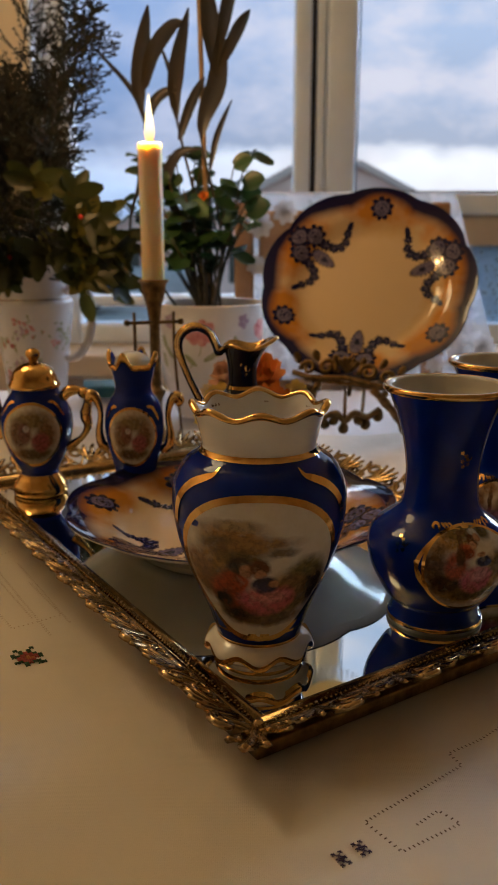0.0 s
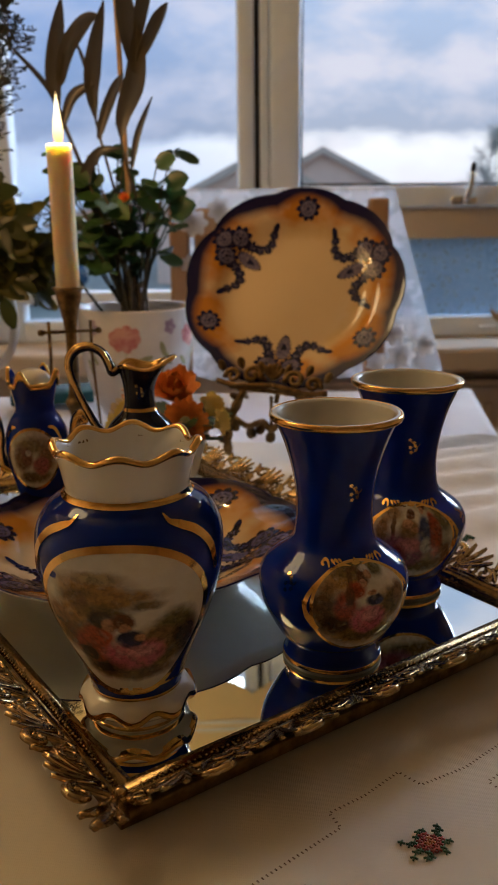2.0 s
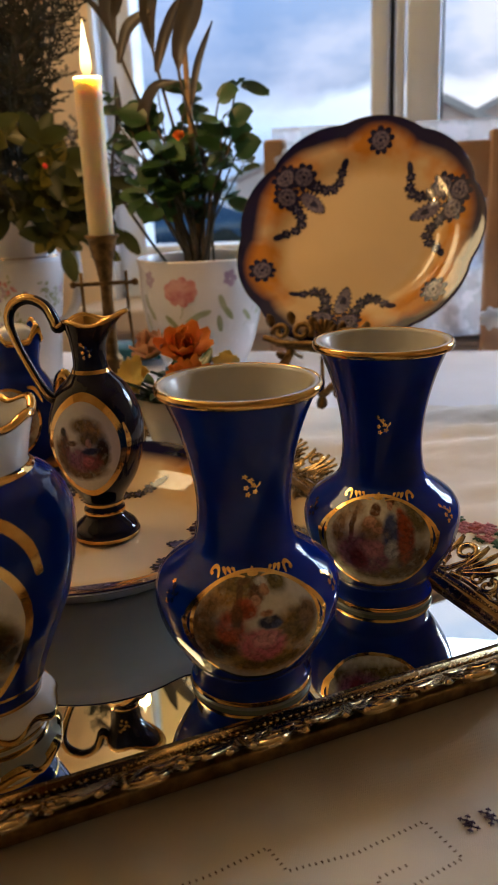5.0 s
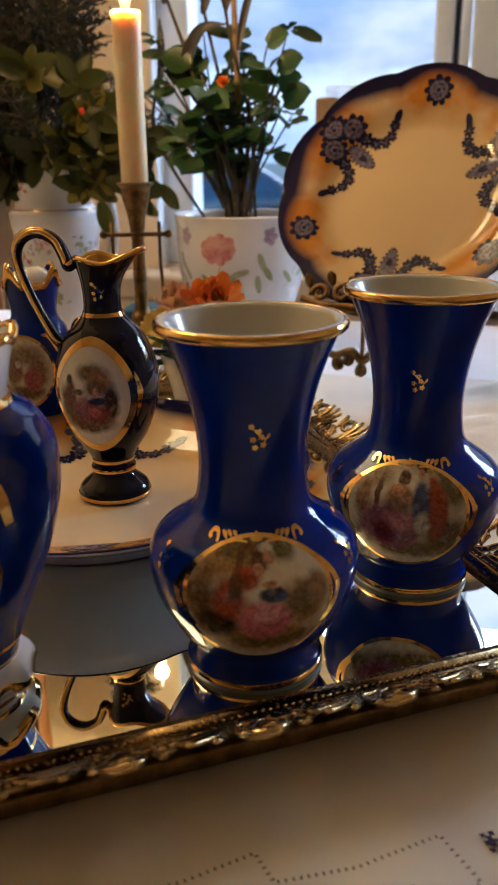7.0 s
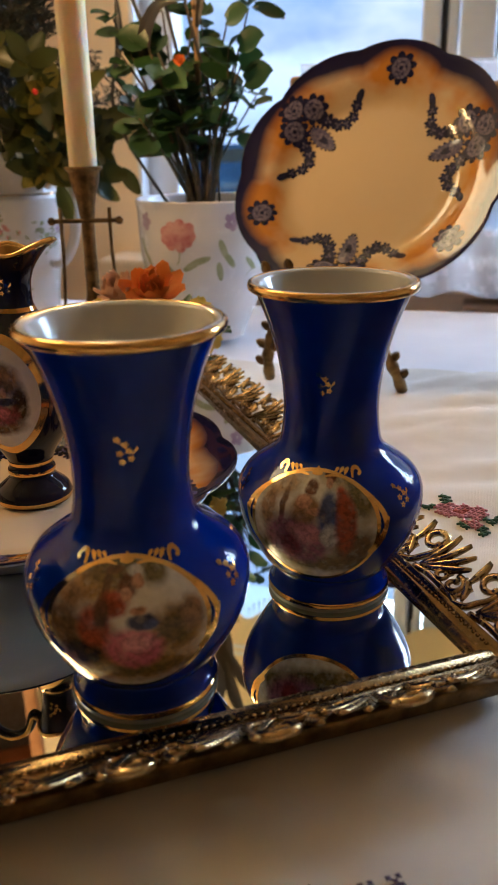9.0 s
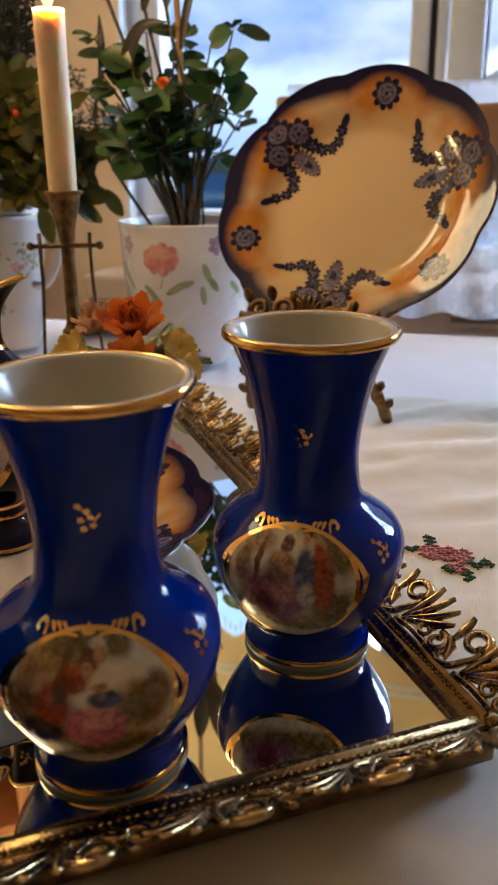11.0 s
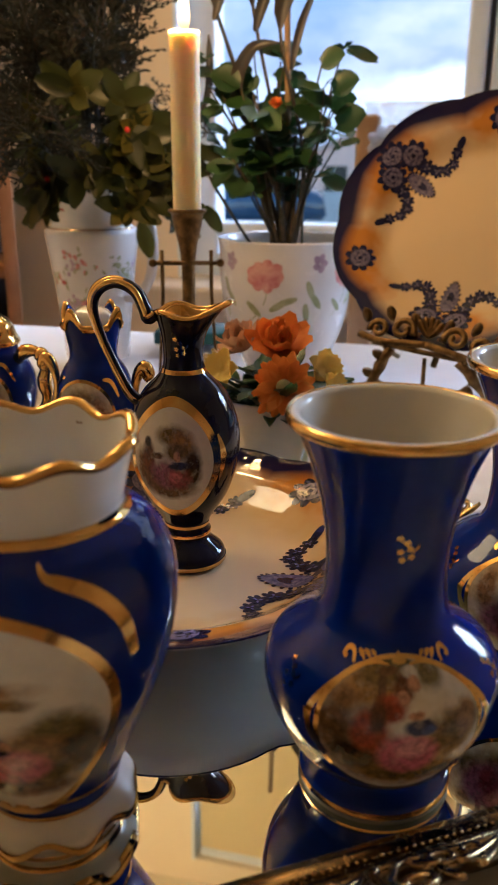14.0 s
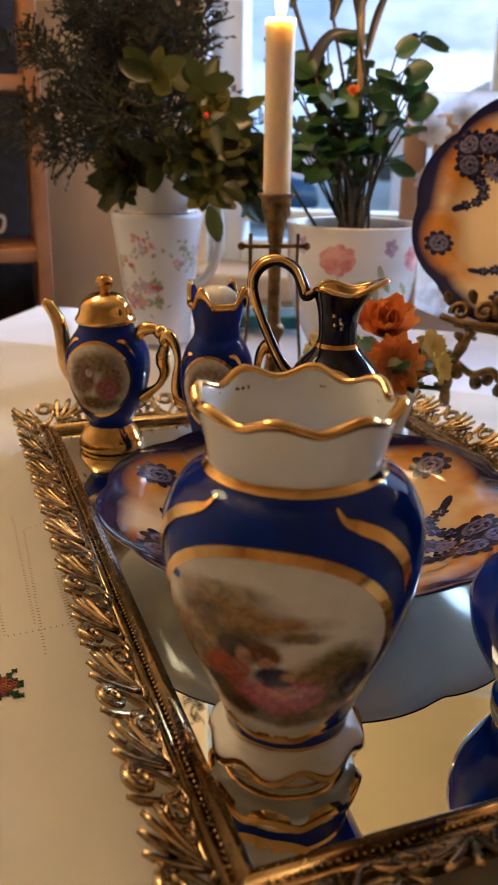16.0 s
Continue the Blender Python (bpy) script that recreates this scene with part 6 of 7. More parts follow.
def flower_pot():
    root = thing("plant_pot", "white glazed plant pot painted with pink roses", "plant pot", (POT_X, POT_Y, 0.0))
    sf = Surface(POT_P)
    part("body", lathe(POT_P + [(0.0628, 0.1297), (0.0610, 0.1285), (0.0600, 0.119), (0.0585, 0.108), (0.0, 0.106)], 72), POT_WHITE, root)
    for a, k, sd in ((-96, 1.0, 1), (-178, 0.9, 2), (-20, 0.9, 3), (70, 1.0, 4)):
        painted_flower(root, sf, radians(a), sf.length_at(0.101), k, sd)
    for a in (-58, -138, 20):
        for x, y, t in ((0, 0.004, 1.9), (0.006, -0.006, 2.2), (-0.003, -0.016, 1.7)):
            lf = bmesh.new()
            small_oval(lf, sf, radians(a), sf.length_at(0.085), x, y, 0.009, 0.0032, t, 0.0003, 10)
            part("painted_leaf", lf, GREEN_PAINT, root)
        lp = bmesh.new()
        for i in range(5):
            small_oval(lp, sf, radians(a + 8), sf.length_at(0.112), 0.004 * math.cos(i * 1.25), 0.005 * math.sin(i * 1.25), 0.004, 0.003, i, 0.0003 + 0.00004 * i, 9)
        part("painted_bud", lp, LILAC_PAINT, root, "lilac painted bud")
    part("soil", lathe([(0.0, 0.112), (0.03, 0.1115), (0.0595, 0.108)], 40, lambda a, r, z: (r, z + 0.003 * noise.noise(Vector((r * 200 * math.cos(a), r * 200 * math.sin(a), 0))))), SOIL, root, "dark potting soil")

    plant = thing("potted_plant", "bushy green houseplant with bronze strap leaves and a cane", "plant", (POT_X, POT_Y, 0.108))
    rnd = random.Random(21)
    st, lv = bmesh.new(), bmesh.new()
    for i in range(26):
        a, r = rnd.uniform(0, 6.28), rnd.uniform(0.0, 0.016)
        b0 = Vector((r * math.cos(a), r * math.sin(a), 0))
        tip = Vector((min(0.044, rnd.gauss(0.002, 0.037)), rnd.gauss(-0.005, 0.032), rnd.uniform(0.085, 0.182)))
        mid = b0.lerp(tip, 0.55) + Vector((rnd.gauss(0, 0.006), rnd.gauss(0, 0.006), 0.012))
        pts = spline([tuple(b0), tuple(b0.lerp(mid, 0.5)), tuple(mid), tuple(tip)], 3)
        tube(st, pts, list(np.linspace(0.0030 if i < 8 else 0.0016, 0.0008, len(pts))), 6)
        for k in range(9):
            q = Vector(pts[min(len(pts) - 1, rnd.randint(6, len(pts) - 1))])
            aa = rnd.uniform(0, 6.28)
            d = Vector((math.cos(aa), math.sin(aa), rnd.uniform(-0.5, 0.6)))
            ln = rnd.uniform(0.015, 0.029) if rnd.random() < 0.7 else rnd.uniform(0.006, 0.012)
            petal(lv, q + d * 0.004, d, (rnd.gauss(0, 0.3), -0.5, 0.8), ln, ln * 0.95, rnd.uniform(-0.35, 0.1))
    for p, ln in (((0.030, -0.012, 0.166), 0.022), ((0.040, -0.01, 0.146), 0.025), ((0.044, -0.006, 0.118), 0.028), ((0.038, 0.0, 0.132), 0.024), ((-0.040, -0.02, 0.150), 0.026)):
        petal(lv, p, (0.8 if p[0] > 0 else -0.8, -0.35, 0.30), (0.1, -0.9, 0.4), ln, ln * 0.95, -0.15)
        pts = spline([(p[0] * 0.12, p[1] * 0.4, 0.0), (p[0] * 0.45, p[1], p[2] * 0.55), p], 4)
        tube(st, pts, list(np.linspace(0.0017, 0.0008, len(pts))), 6)
    part("woody_base", st, STEM, plant, "knotted woody stems")["kind"] = "stuff"
    part("foliage", lv, LEAF, plant, "rounded green leaves")["kind"] = "stuff"
    f = bmesh.new()
    rose(f, (-0.001, -0.050, 0.134), (0, -1, 0.3), 0.006, 31)
    part("bud", f, ORANGE_PETAL, plant, "small orange flower bud")
    c = bmesh.new()
    tube(c, [(0.002, 0.006, -0.02), (-0.003, 0.0, 0.20), (-0.008, 0.004, 0.43)], 0.0028, 8)
    part("cane", c, CANE, plant, "brown bamboo cane")
    # strap-leaved shoots: base, elbow, tip, width
    ox, oy = POT_X, POT_Y
    for pts, wd, stemw in (
            ([(-0.075, 0.94, 0.22), (-0.112, 0.93, 0.33), (-0.113, 0.93, 0.375), (-0.104, 0.935, 0.432)], 0.019, 1), ([(-0.110, 0.93, 0.350), (-0.100, 0.93, 0.385), (-0.080, 0.93, 0.410), (-0.066, 0.93, 0.414)], 0.016, 0),
            ([(-0.07, 0.94, 0.2), (-0.110, 0.94, 0.315), (-0.125, 0.94, 0.352), (-0.168, 0.95, 0.398)], 0.006, 1), ([(-0.110, 0.93, 0.31), (-0.100, 0.93, 0.337), (-0.086, 0.93, 0.348), (-0.072, 0.93, 0.352)], 0.011, 0),
            ([(-0.05, 0.93, 0.2), (-0.076, 0.93, 0.32), (-0.076, 0.93, 0.37), (-0.062, 0.93, 0.428)], 0.017, 1), ([(-0.076, 0.93, 0.33), (-0.082, 0.93, 0.365), (-0.094, 0.93, 0.398)], 0.005, 0),
            ([(-0.074, 0.93, 0.30), (-0.066, 0.93, 0.325), (-0.054, 0.93, 0.35), (-0.046, 0.93, 0.362)], 0.011, 0), ([(-0.03, 0.93, 0.2), (-0.050, 0.92, 0.30), (-0.034, 0.92, 0.355), (-0.028, 0.92, 0.41)], 0.021, 1),
            ([(-0.032, 0.92, 0.36), (-0.040, 0.92, 0.41), (-0.044, 0.92, 0.455)], 0.020, 0), ([(-0.030, 0.92, 0.37), (-0.012, 0.92, 0.405), (0.001, 0.92, 0.424)], 0.013, 0), ([(-0.030, 0.92, 0.39), (-0.022, 0.92, 0.43), (-0.008, 0.92, 0.465)], 0.014, 0),
            ([(-0.042, 0.93, 0.27), (-0.034, 0.93, 0.305), (-0.018, 0.93, 0.340)], 0.007, 0), ([(-0.06, 0.94, 0.2), (-0.09, 0.93, 0.25), (-0.075, 0.92, 0.285), (-0.05, 0.92, 0.29)], 0.012, 0), ([(-0.13, 0.95, 0.2), (-0.118, 0.94, 0.26), (-0.118, 0.94, 0.30)], 0.007, 1)):
        g = bmesh.new()
        loc = [(x - ox, y - oy, z - 0.108) for x, y, z in pts]
        if stemw:
            base = (loc[0][0] * 0.3, loc[0][1] * 0.3, 0.0)
            loc = [base] + loc
        sp = spline(loc, 6)
        n = len(sp)
        s0 = 0.50 if stemw else 0.0
        rows = []
        for i, p in enumerate(sp):
            t = i / (n - 1)
            u = max(0.0, (t - s0) / (1 - s0))
            w = max(0.0016, wd * math.sin(math.pi * min(0.10 + 0.90 * u, 0.985)) ** 0.9) if t > s0 else 0.0030
            a, b = Vector(sp[max(i - 1, 0)]), Vector(sp[min(i + 1, n - 1)])
            d = (b - a).normalized()
            side = d.cross(Vector((0.25, -1, 0.1))).normalized()
            up = side.cross(d)
            rows.append([g.verts.new(Vector(p) + side * w * k * 0.5 + up * (0.22 * w * abs(k))) for k in (-1, -0.5, 0, 0.5, 1)])
        for a, b in zip(rows, rows[1:]):
            for k in range(4):
                g.faces.new((a[k], a[k + 1], b[k + 1], b[k]))
        part("strap_leaf", g, BRONZE_LEAF, plant, "bronze-green strap leaf")


flower_pot()


# ---- jug of evergreens ----
MUG_P = smooth_profile([(0.0, 0.001), (0.028, 0.0), (0.0325, 0.003), (0.0345, 0.03), (0.0385, 0.065), (0.0430, 0.100), (0.0462, 0.122), (0.0466, 0.1285), (0.0430, 0.1325), (0.0400, 0.1345), (0.0392, 0.150), (0.0418, 0.166), (0.0445, 0.178)], 5)


def mug_lip(a, r, z):
    k = min(max((z - 0.150) / 0.028, 0), 1)
    return r * (1 + 0.05 * k * math.cos(5 * a)), z + 0.006 * k * math.cos(a * 5 + 1)


def evergreen_jug():
    mx, my = -0.250, 0.965
    root = thing("jug", "white china jug with pink and blue sprigs", "jug", (mx, my, 0.0))
    sf = Surface(MUG_P, mug_lip)
    part("body", lathe(MUG_P + [(r - 0.003, z) for r, z in reversed(MUG_P) if z > 0.05] + [(0, 0.05)], 64, mug_lip), POT_WHITE, root)
    h = bmesh.new()
    pts = spline([(0.040, -0.010, 0.140), (0.055, -0.014, 0.148), (0.068, -0.016, 0.138), (0.071, -0.017, 0.110), (0.066, -0.016, 0.085), (0.052, -0.012, 0.066), (0.038, -0.008, 0.063)], 5)
    tube(h, pts, 0.0052, 10, 0.7)
    part("handle", h, POT_WHITE, root)
    rnd = random.Random(12)
    bms = [(bmesh.new(), m) for m in (PINK_PAINT, LILAC_PAINT, GREEN_PAINT, RED_PAINT)]
    for i in range(26):
        a, z = radians(rnd.uniform(-190, 30)), rnd.choice((0.165, 0.158, 0.108, 0.098, 0.085, 0.06, 0.045, 0.03))
        b = bms[rnd.randint(0, 3)][0]
        for k in range(6):
            small_oval(b, sf, a, sf.length_at(z), rnd.gauss(0, 0.0035), rnd.gauss(0, 0.0035), rnd.uniform(0.0018, 0.0036), rnd.uniform(0.0014, 0.0026), rnd.uniform(0, 3), 0.0002 + 0.00003 * k, 8)
        for k in range(5):
            small_oval(bms[2][0], sf, a, sf.length_at(z), rnd.gauss(0, 0.009), rnd.gauss(0, 0.005), 0.0030, 0.0011, rnd.uniform(0, 3), 0.00025, 8)
    for (b, m), nm in zip(bms, ("pink_sprig", "blue_sprig", "leaf_sprig", "red_sprig")):
        part(nm, b, m, root)["kind"] = "stuff"
    g = bmesh.new()
    band(g, sf, sf.length_at(0.1316), sf.length_at(0.1324), 0.0004)
    part("gilt_band", g, GOLD, root, "worn gilt line under the lip")

    bq = thing("evergreen_bouquet", "bunch of conifer sprays, broad yellow-green leaves and red berries", "bouquet", (mx, my, 0.155))
    stem, con, hol, ber = bmesh.new(), bmesh.new(), bmesh.new(), bmesh.new()
    rnd = random.Random(33)

    def spray(base, d, ln, dens):
        base, d = Vector(base), Vector(d).normalized()
        side = d.cross(Vector((0.2, -1, 0.1))).normalized()
        droop = Vector((rnd.gauss(0, 0.10), rnd.gauss(0, 0.1), -0.15))
        tip = base + d * ln + droop * ln * 0.4
        if tip.x < -0.115 or tip.x > 0.105 or (tip.x > 0.075 and dens < 14) or (tip.x < 0.015 and tip.z > 0.225):
            return
        mid = base + d * ln * 0.5
        pts = [Vector(p) for p in spline([tuple(base), tuple(mid), tuple(tip)], 5)]
        tube(con, [tuple(p) for p in pts], list(np.linspace(0.0013, 0.0005, len(pts))), 4, closed_ends=False)
        for i in range(dens):
            t = rnd.uniform(0.10, 1.0)
            q = base.lerp(mid, t * 2) if t < 0.5 else mid.lerp(tip, t * 2 - 1)
            for s in (-1, 1):
                dd = (d * rnd.uniform(0.5, 1.0) + side * s * rnd.uniform(0.5, 1.0) + Vector((0, rnd.gauss(0, 0.5), rnd.gauss(0, 0.2)))).normalized()
                l2 = ln * 0.26 * (1.15 - t) + 0.006
                tube(con, [tuple(q), tuple(q + dd * l2)], [0.0008, 0.0005], 3, closed_ends=False)
                for k in range(6):
                    r = q + dd * l2 * (0.15 + 0.15 * k)
                    d3 = (dd + side * rnd.choice((-1, 1)) * 0.9 + Vector((rnd.gauss(0, 0.3), rnd.gauss(0, 0.5), rnd.gauss(0, 0.3)))).normalized() * rnd.uniform(0.003, 0.0075)
                    w = d3.cross(Vector((0, 1, 0.2))).normalized() * 0.0009
                    f = con.faces.new([con.verts.new(r - w), con.verts.new(r + d3 * 0.55 + w * 1.3), con.verts.new(r + d3), con.verts.new(r + d3 * 0.45 - w * 1.3)])

    for i in range(210):
        a = rnd.uniform(0, 2 * math.pi)
        el = rnd.uniform(0.05, 1.5)
        d = Vector((math.cos(a) * math.cos(el), math.sin(a) * math.cos(el) * 0.8, math.sin(el)))
        b0 = Vector((d.x * 0.03, d.y * 0.03, 0.01 + 0.10 * rnd.random() * d.z))
        spray(b0 + d * rnd.uniform(0.0, 0.09), d + Vector((-0.12, 0, 0.15)), rnd.uniform(0.07, 0.15), 11)
    for x, y, z, dx, dz, ln in ((0.02, -0.02, 0.17, 0.25, 1.0, 0.16), (0.045, -0.01, 0.13, 0.45, 0.9, 0.15), (0.06, 0.0, 0.08, 0.8, 0.7, 0.13), (0.03, -0.02, 0.10, 0.5, 0.8, 0.16), (-0.01, 0, 0.2, 0.1, 1.0, 0.16), (0.05, 0.0, 0.17, 0.3, 1, 0.12), (0.07, -0.01, 0.05, 1.0, 0.5, 0.10),
                                (-0.04, 0, 0.10, -0.5, 0.8, 0.13), (-0.03, 0, 0.16, -0.3, 1, 0.15), (-0.03, -0.02, 0.2, -0.2, 1, 0.15), (-0.035, -0.02, 0.04, -0.7, 0.3, 0.09)):
        for k in range(3):
            spray((x + rnd.gauss(0, 0.01), y + rnd.gauss(0, 0.015), z), (dx + rnd.gauss(0, 0.15), rnd.gauss(0, 0.2), dz), ln, 16)
    for i in range(26):
        a = rnd.uniform(-2.3, 0.2)
        zz = rnd.uniform(-0.005, 0.10)
        c = Vector((0.070 * math.cos(a) + 0.035, 0.085 * math.sin(a) - 0.01, zz))
        out = Vector((math.cos(a), math.sin(a), rnd.uniform(-0.2, 0.5)))
        tube(stem, [(0.01, 0, 0.0), tuple(c * 0.6), tuple(c)], [0.0016, 0.0013, 0.001], 5)
        for k in range(7):
            t = 2 * math.pi * k / 7 + rnd.uniform(-0.3, 0.3)
            t1 = out.normalized().orthogonal().normalized()
            t2 = out.normalized().cross(t1)
            d = out * rnd.uniform(0.2, 0.7) + t1 * math.cos(t) + t2 * math.sin(t)
            ln = rnd.uniform(0.021, 0.036)
            petal(hol, c, d, out, ln, ln * 0.55, rnd.uniform(-0.25, 0.15))
        if i % 5 == 0:
            b = bmesh.ops.create_icosphere(ber, subdivisions=2, radius=0.0028)
            bmesh.ops.translate(ber, vec=c + out * 0.008, verts=b["verts"])
    for p, d, ln in (((0.065, -0.03, -0.015), (0.3, -0.2, -0.9), 0.034), ((0.095, -0.02, -0.012), (0.8, -0.1, -0.5), 0.030), ((0.125, -0.02, 0.0), (0.6, -0.1, -0.8), 0.028), ((0.10, -0.01, 0.03), (1, 0, 0.1), 0.032), ((0.115, -0.02, 0.05), (0.9, -0.2, -0.2), 0.030), ((0.09, -0.02, 0.07), (0.8, -0.2, 0.4), 0.03), ((0.13, 0, 0.028), (0.9, 0, -0.3), 0.028)):
        petal(hol, p, d, (0, -1, 0.4), ln, ln * 0.5, -0.1)
        tube(stem, [(0.02, 0, 0.0), tuple(Vector(p) * 0.6 + Vector((0, 0, 0.01))), p], [0.0015, 0.0012, 0.0008], 5)
    part("woody_base", stem, STEM, bq)["kind"] = "stuff"
    part("conifer", con, CONIFER, bq, "dark feathery conifer sprays")["kind"] = "stuff"
    part("broad_foliage", hol, HOLLY, bq, "glossy yellow-green leaves")["kind"] = "stuff"
    part("berries", ber, RED, bq, "red berries")["kind"] = "stuff"


evergreen_jug()

b = boxes(((-0.05, -0.03, 0.0), (0.05, 0.03, 0.014)), bevel=0.002)
tb = thing("book", "small dark teal book lying on the cloth", "book", (-0.165, 1.06, 0.002), 10)
part("cover", b, TEAL, tb)


# ---- chair behind the table, draped with lace ----
def lace_mat():
    m, n, l, b = material("white_lace_net")
    nt = m.node_tree
    co = coords(nt)
    nz = noise_tex(nt, co, 34, 3)
    motif_f = ramp(nt, nz.outputs[0], [(0.50, (0.0,) * 3), (0.58, (1.0,) * 3)])
    l.new(mixcol(nt, motif_f, (0.72, 0.73, 0.78), (0.80, 0.79, 0.80)), b.inputs["Base Color"])
    b.inputs["Roughness"].default_value = 0.9
    tp = n.new("ShaderNodeBsdfTransparent")
    tl = n.new("ShaderNodeBsdfTranslucent")
    tl.inputs[0].default_value = (0.82, 0.84, 0.88, 1)
    thin = n.new("ShaderNodeMixShader")
    thin.inputs[0].default_value = 0.5
    l.new(b.outputs[0], thin.inputs[1])
    l.new(tl.outputs[0], thin.inputs[2])
    mx = n.new("ShaderNodeMixShader")
    l.new(mathn(nt, "ADD", mathn(nt, "MULTIPLY", motif_f, 0.22), 0.46, clamp=True), mx.inputs[0])
    l.new(tp.outputs[0], mx.inputs[1])
    l.new(thin.outputs[0], mx.inputs[2])
    l.new(mx.outputs[0], n["Material Output"].inputs["Surface"])
    return m


LACE = lace_mat()


def dining_chair():
    cy = 1.235
    root = thing("dining_chair", "beech dining chair pushed to the far side of the table", "chair", (0.14, cy, FLOOR))
    z = -FLOOR
    for x in (-0.147, 0.135):
        part("leg", boxes(((x - 0.018, -0.015, 0), (x + 0.018, 0.02, 0.46)), bevel=0.004), CHAIR_WOOD, root)
        part("back_post", boxes(((x - 0.014, -0.012, 0.46), (x + 0.014, 0.018, z + 0.247)), bevel=0.005), CHAIR_WOOD, root)
        part("leg", boxes(((x - 0.018, 0.36, 0), (x + 0.018, 0.395, 0.42)), bevel=0.004), CHAIR_WOOD, root)
    part("top_rail", boxes(((-0.126, -0.008, z + 0.165), (0.126, 0.014, z + 0.235)), bevel=0.006), CHAIR_WOOD, root)
    part("lower_rail", boxes(((-0.126, -0.006, z - 0.16), (0.126, 0.012, z - 0.11)), bevel=0.005), CHAIR_WOOD, root)
    part("seat", boxes(((-0.2, -0.02, 0.42), (0.2, 0.41, 0.46)), bevel=0.01), CHAIR_WOOD, root)
    cloth = thing("lace_cover", "sheer white lace cover draped over the chair back", "lace cloth", (0.14, cy, 0.0))
    bm = bmesh.new()
    grid = []
    nx, nz = 46, 34
    for j in range(nz + 1):
        v = j / nz
        zz = 0.262 - 0.275 * v
        half = 0.162 + 0.085 * v
        grid.append([bm.verts.new((-0.155 + (half + 0.155) * i / nx, 0.026 + 0.004 * v + 0.007 * v * math.sin(i * 0.9) + 0.002 * math.sin(i * 0.37 + 1), zz + 0.004 * math.sin(i * 0.6) * v)) for i in range(nx + 1)])
    for a, b in zip(grid, grid[1:]):
        for i in range(nx):
            bm.faces.new((a[i], a[i + 1], b[i + 1], b[i]))
    back = [bm.verts.new((v.co.x, 0.040, v.co.z - 0.004)) for v in grid[0]]
    low = [bm.verts.new((v.co.x, 0.046, v.co.z - 0.16)) for v in grid[0]]
    for i in range(nx):
        bm.faces.new((back[i], back[i + 1], grid[0][i + 1], grid[0][i]))
        bm.faces.new((low[i], low[i + 1], back[i + 1], back[i]))
    part("net", bm, LACE, cloth)
    fl = bmesh.new()
    rnd = random.Random(5)
    for cx, cz, k in ((-0.125, 0.215, 0.020), (-0.09, 0.232, 0.018), (-0.06, 0.205, 0.016), (0.155, 0.060, 0.018), (0.165, 0.030, 0.022), (0.20, 0.045, 0.018), (0.13, 0.02, 0.016), (-0.13, 0.16, 0.015)):
        for i in range(7):
            t = 2 * math.pi * i / 7
            petal(fl, (cx, -0.037, cz), (math.cos(t), -0.15, math.sin(t)), (0, -1, 0), k, k * 0.7, 0.1)
    part("lace_flower", fl, LACE_PETAL, cloth, "white embroidered lace flowers")["kind"] = "stuff"


dining_chair()


# ---- radiator, sill ornament, cabinet ----
def radiator():
    root = thing("radiator", "cream ribbed panel radiator under the window", "radiator", (0.75, WIN_Y - 0.10, FLOOR))
    z1 = -FLOOR - 0.13
    part("panel", boxes(((-0.55, 0.0, 0.15), (0.55, 0.04, z1)), bevel=0.006), BEIGE, root)
    first = None
    for i in range(30):
        x = -0.52 + i * 0.0359
        if first is None:
            b = bmesh.new()
            box(b, (-0.011, -0.010, 0.18), (0.011, 0.004, z1 - 0.035), 0.006)
            first = part("rib", b, BEIGE, root, m=pose(x, 0, 0))
        else:
            again(first, root, pose(x, 0, 0))
    part("top_grille", boxes(((-0.55, -0.005, z1 + 0.001), (0.55, 0.045, z1 + 0.014)), bevel=0.003), BEIGE, root)
    for x in (-0.4, 0.4):
        part("bracket", boxes(((x - 0.02, 0.0405, 0.2), (x + 0.02, 0.056, z1 - 0.1))), BEIGE, root)


radiator()


def driftwood():
    root = thing("driftwood", "curved pale driftwood ornament on the window board", "ornament", (0.675, WIN_Y - 0.11, 0.0))
    b = bmesh.new()
    pts = spline([(-0.062, 0, 0.034), (-0.045, 0.004, 0.018), (-0.018, 0.0, 0.012), (0.01, -0.004, 0.018), (0.035, 0.0, 0.028), (0.07, 0.0, 0.040), (0.10, 0.0, 0.030)], 5)
    tube(b, pts, list(np.interp(np.linspace(0, 1, len(pts)), (0, 0.15, 0.45, 0.7, 1), (0.002, 0.008, 0.013, 0.018, 0.010))), 10)
    part("branch", b, DRIFT, root)
    c = thing("card", "small white card on the window board", "card", (0.60, WIN_Y - 0.14, 0.001), 8)
    part("paper", boxes(((-0.016, -0.01, 0), (0.016, 0.01, 0.003)), bevel=0.0008), PVC, c)


driftwood()


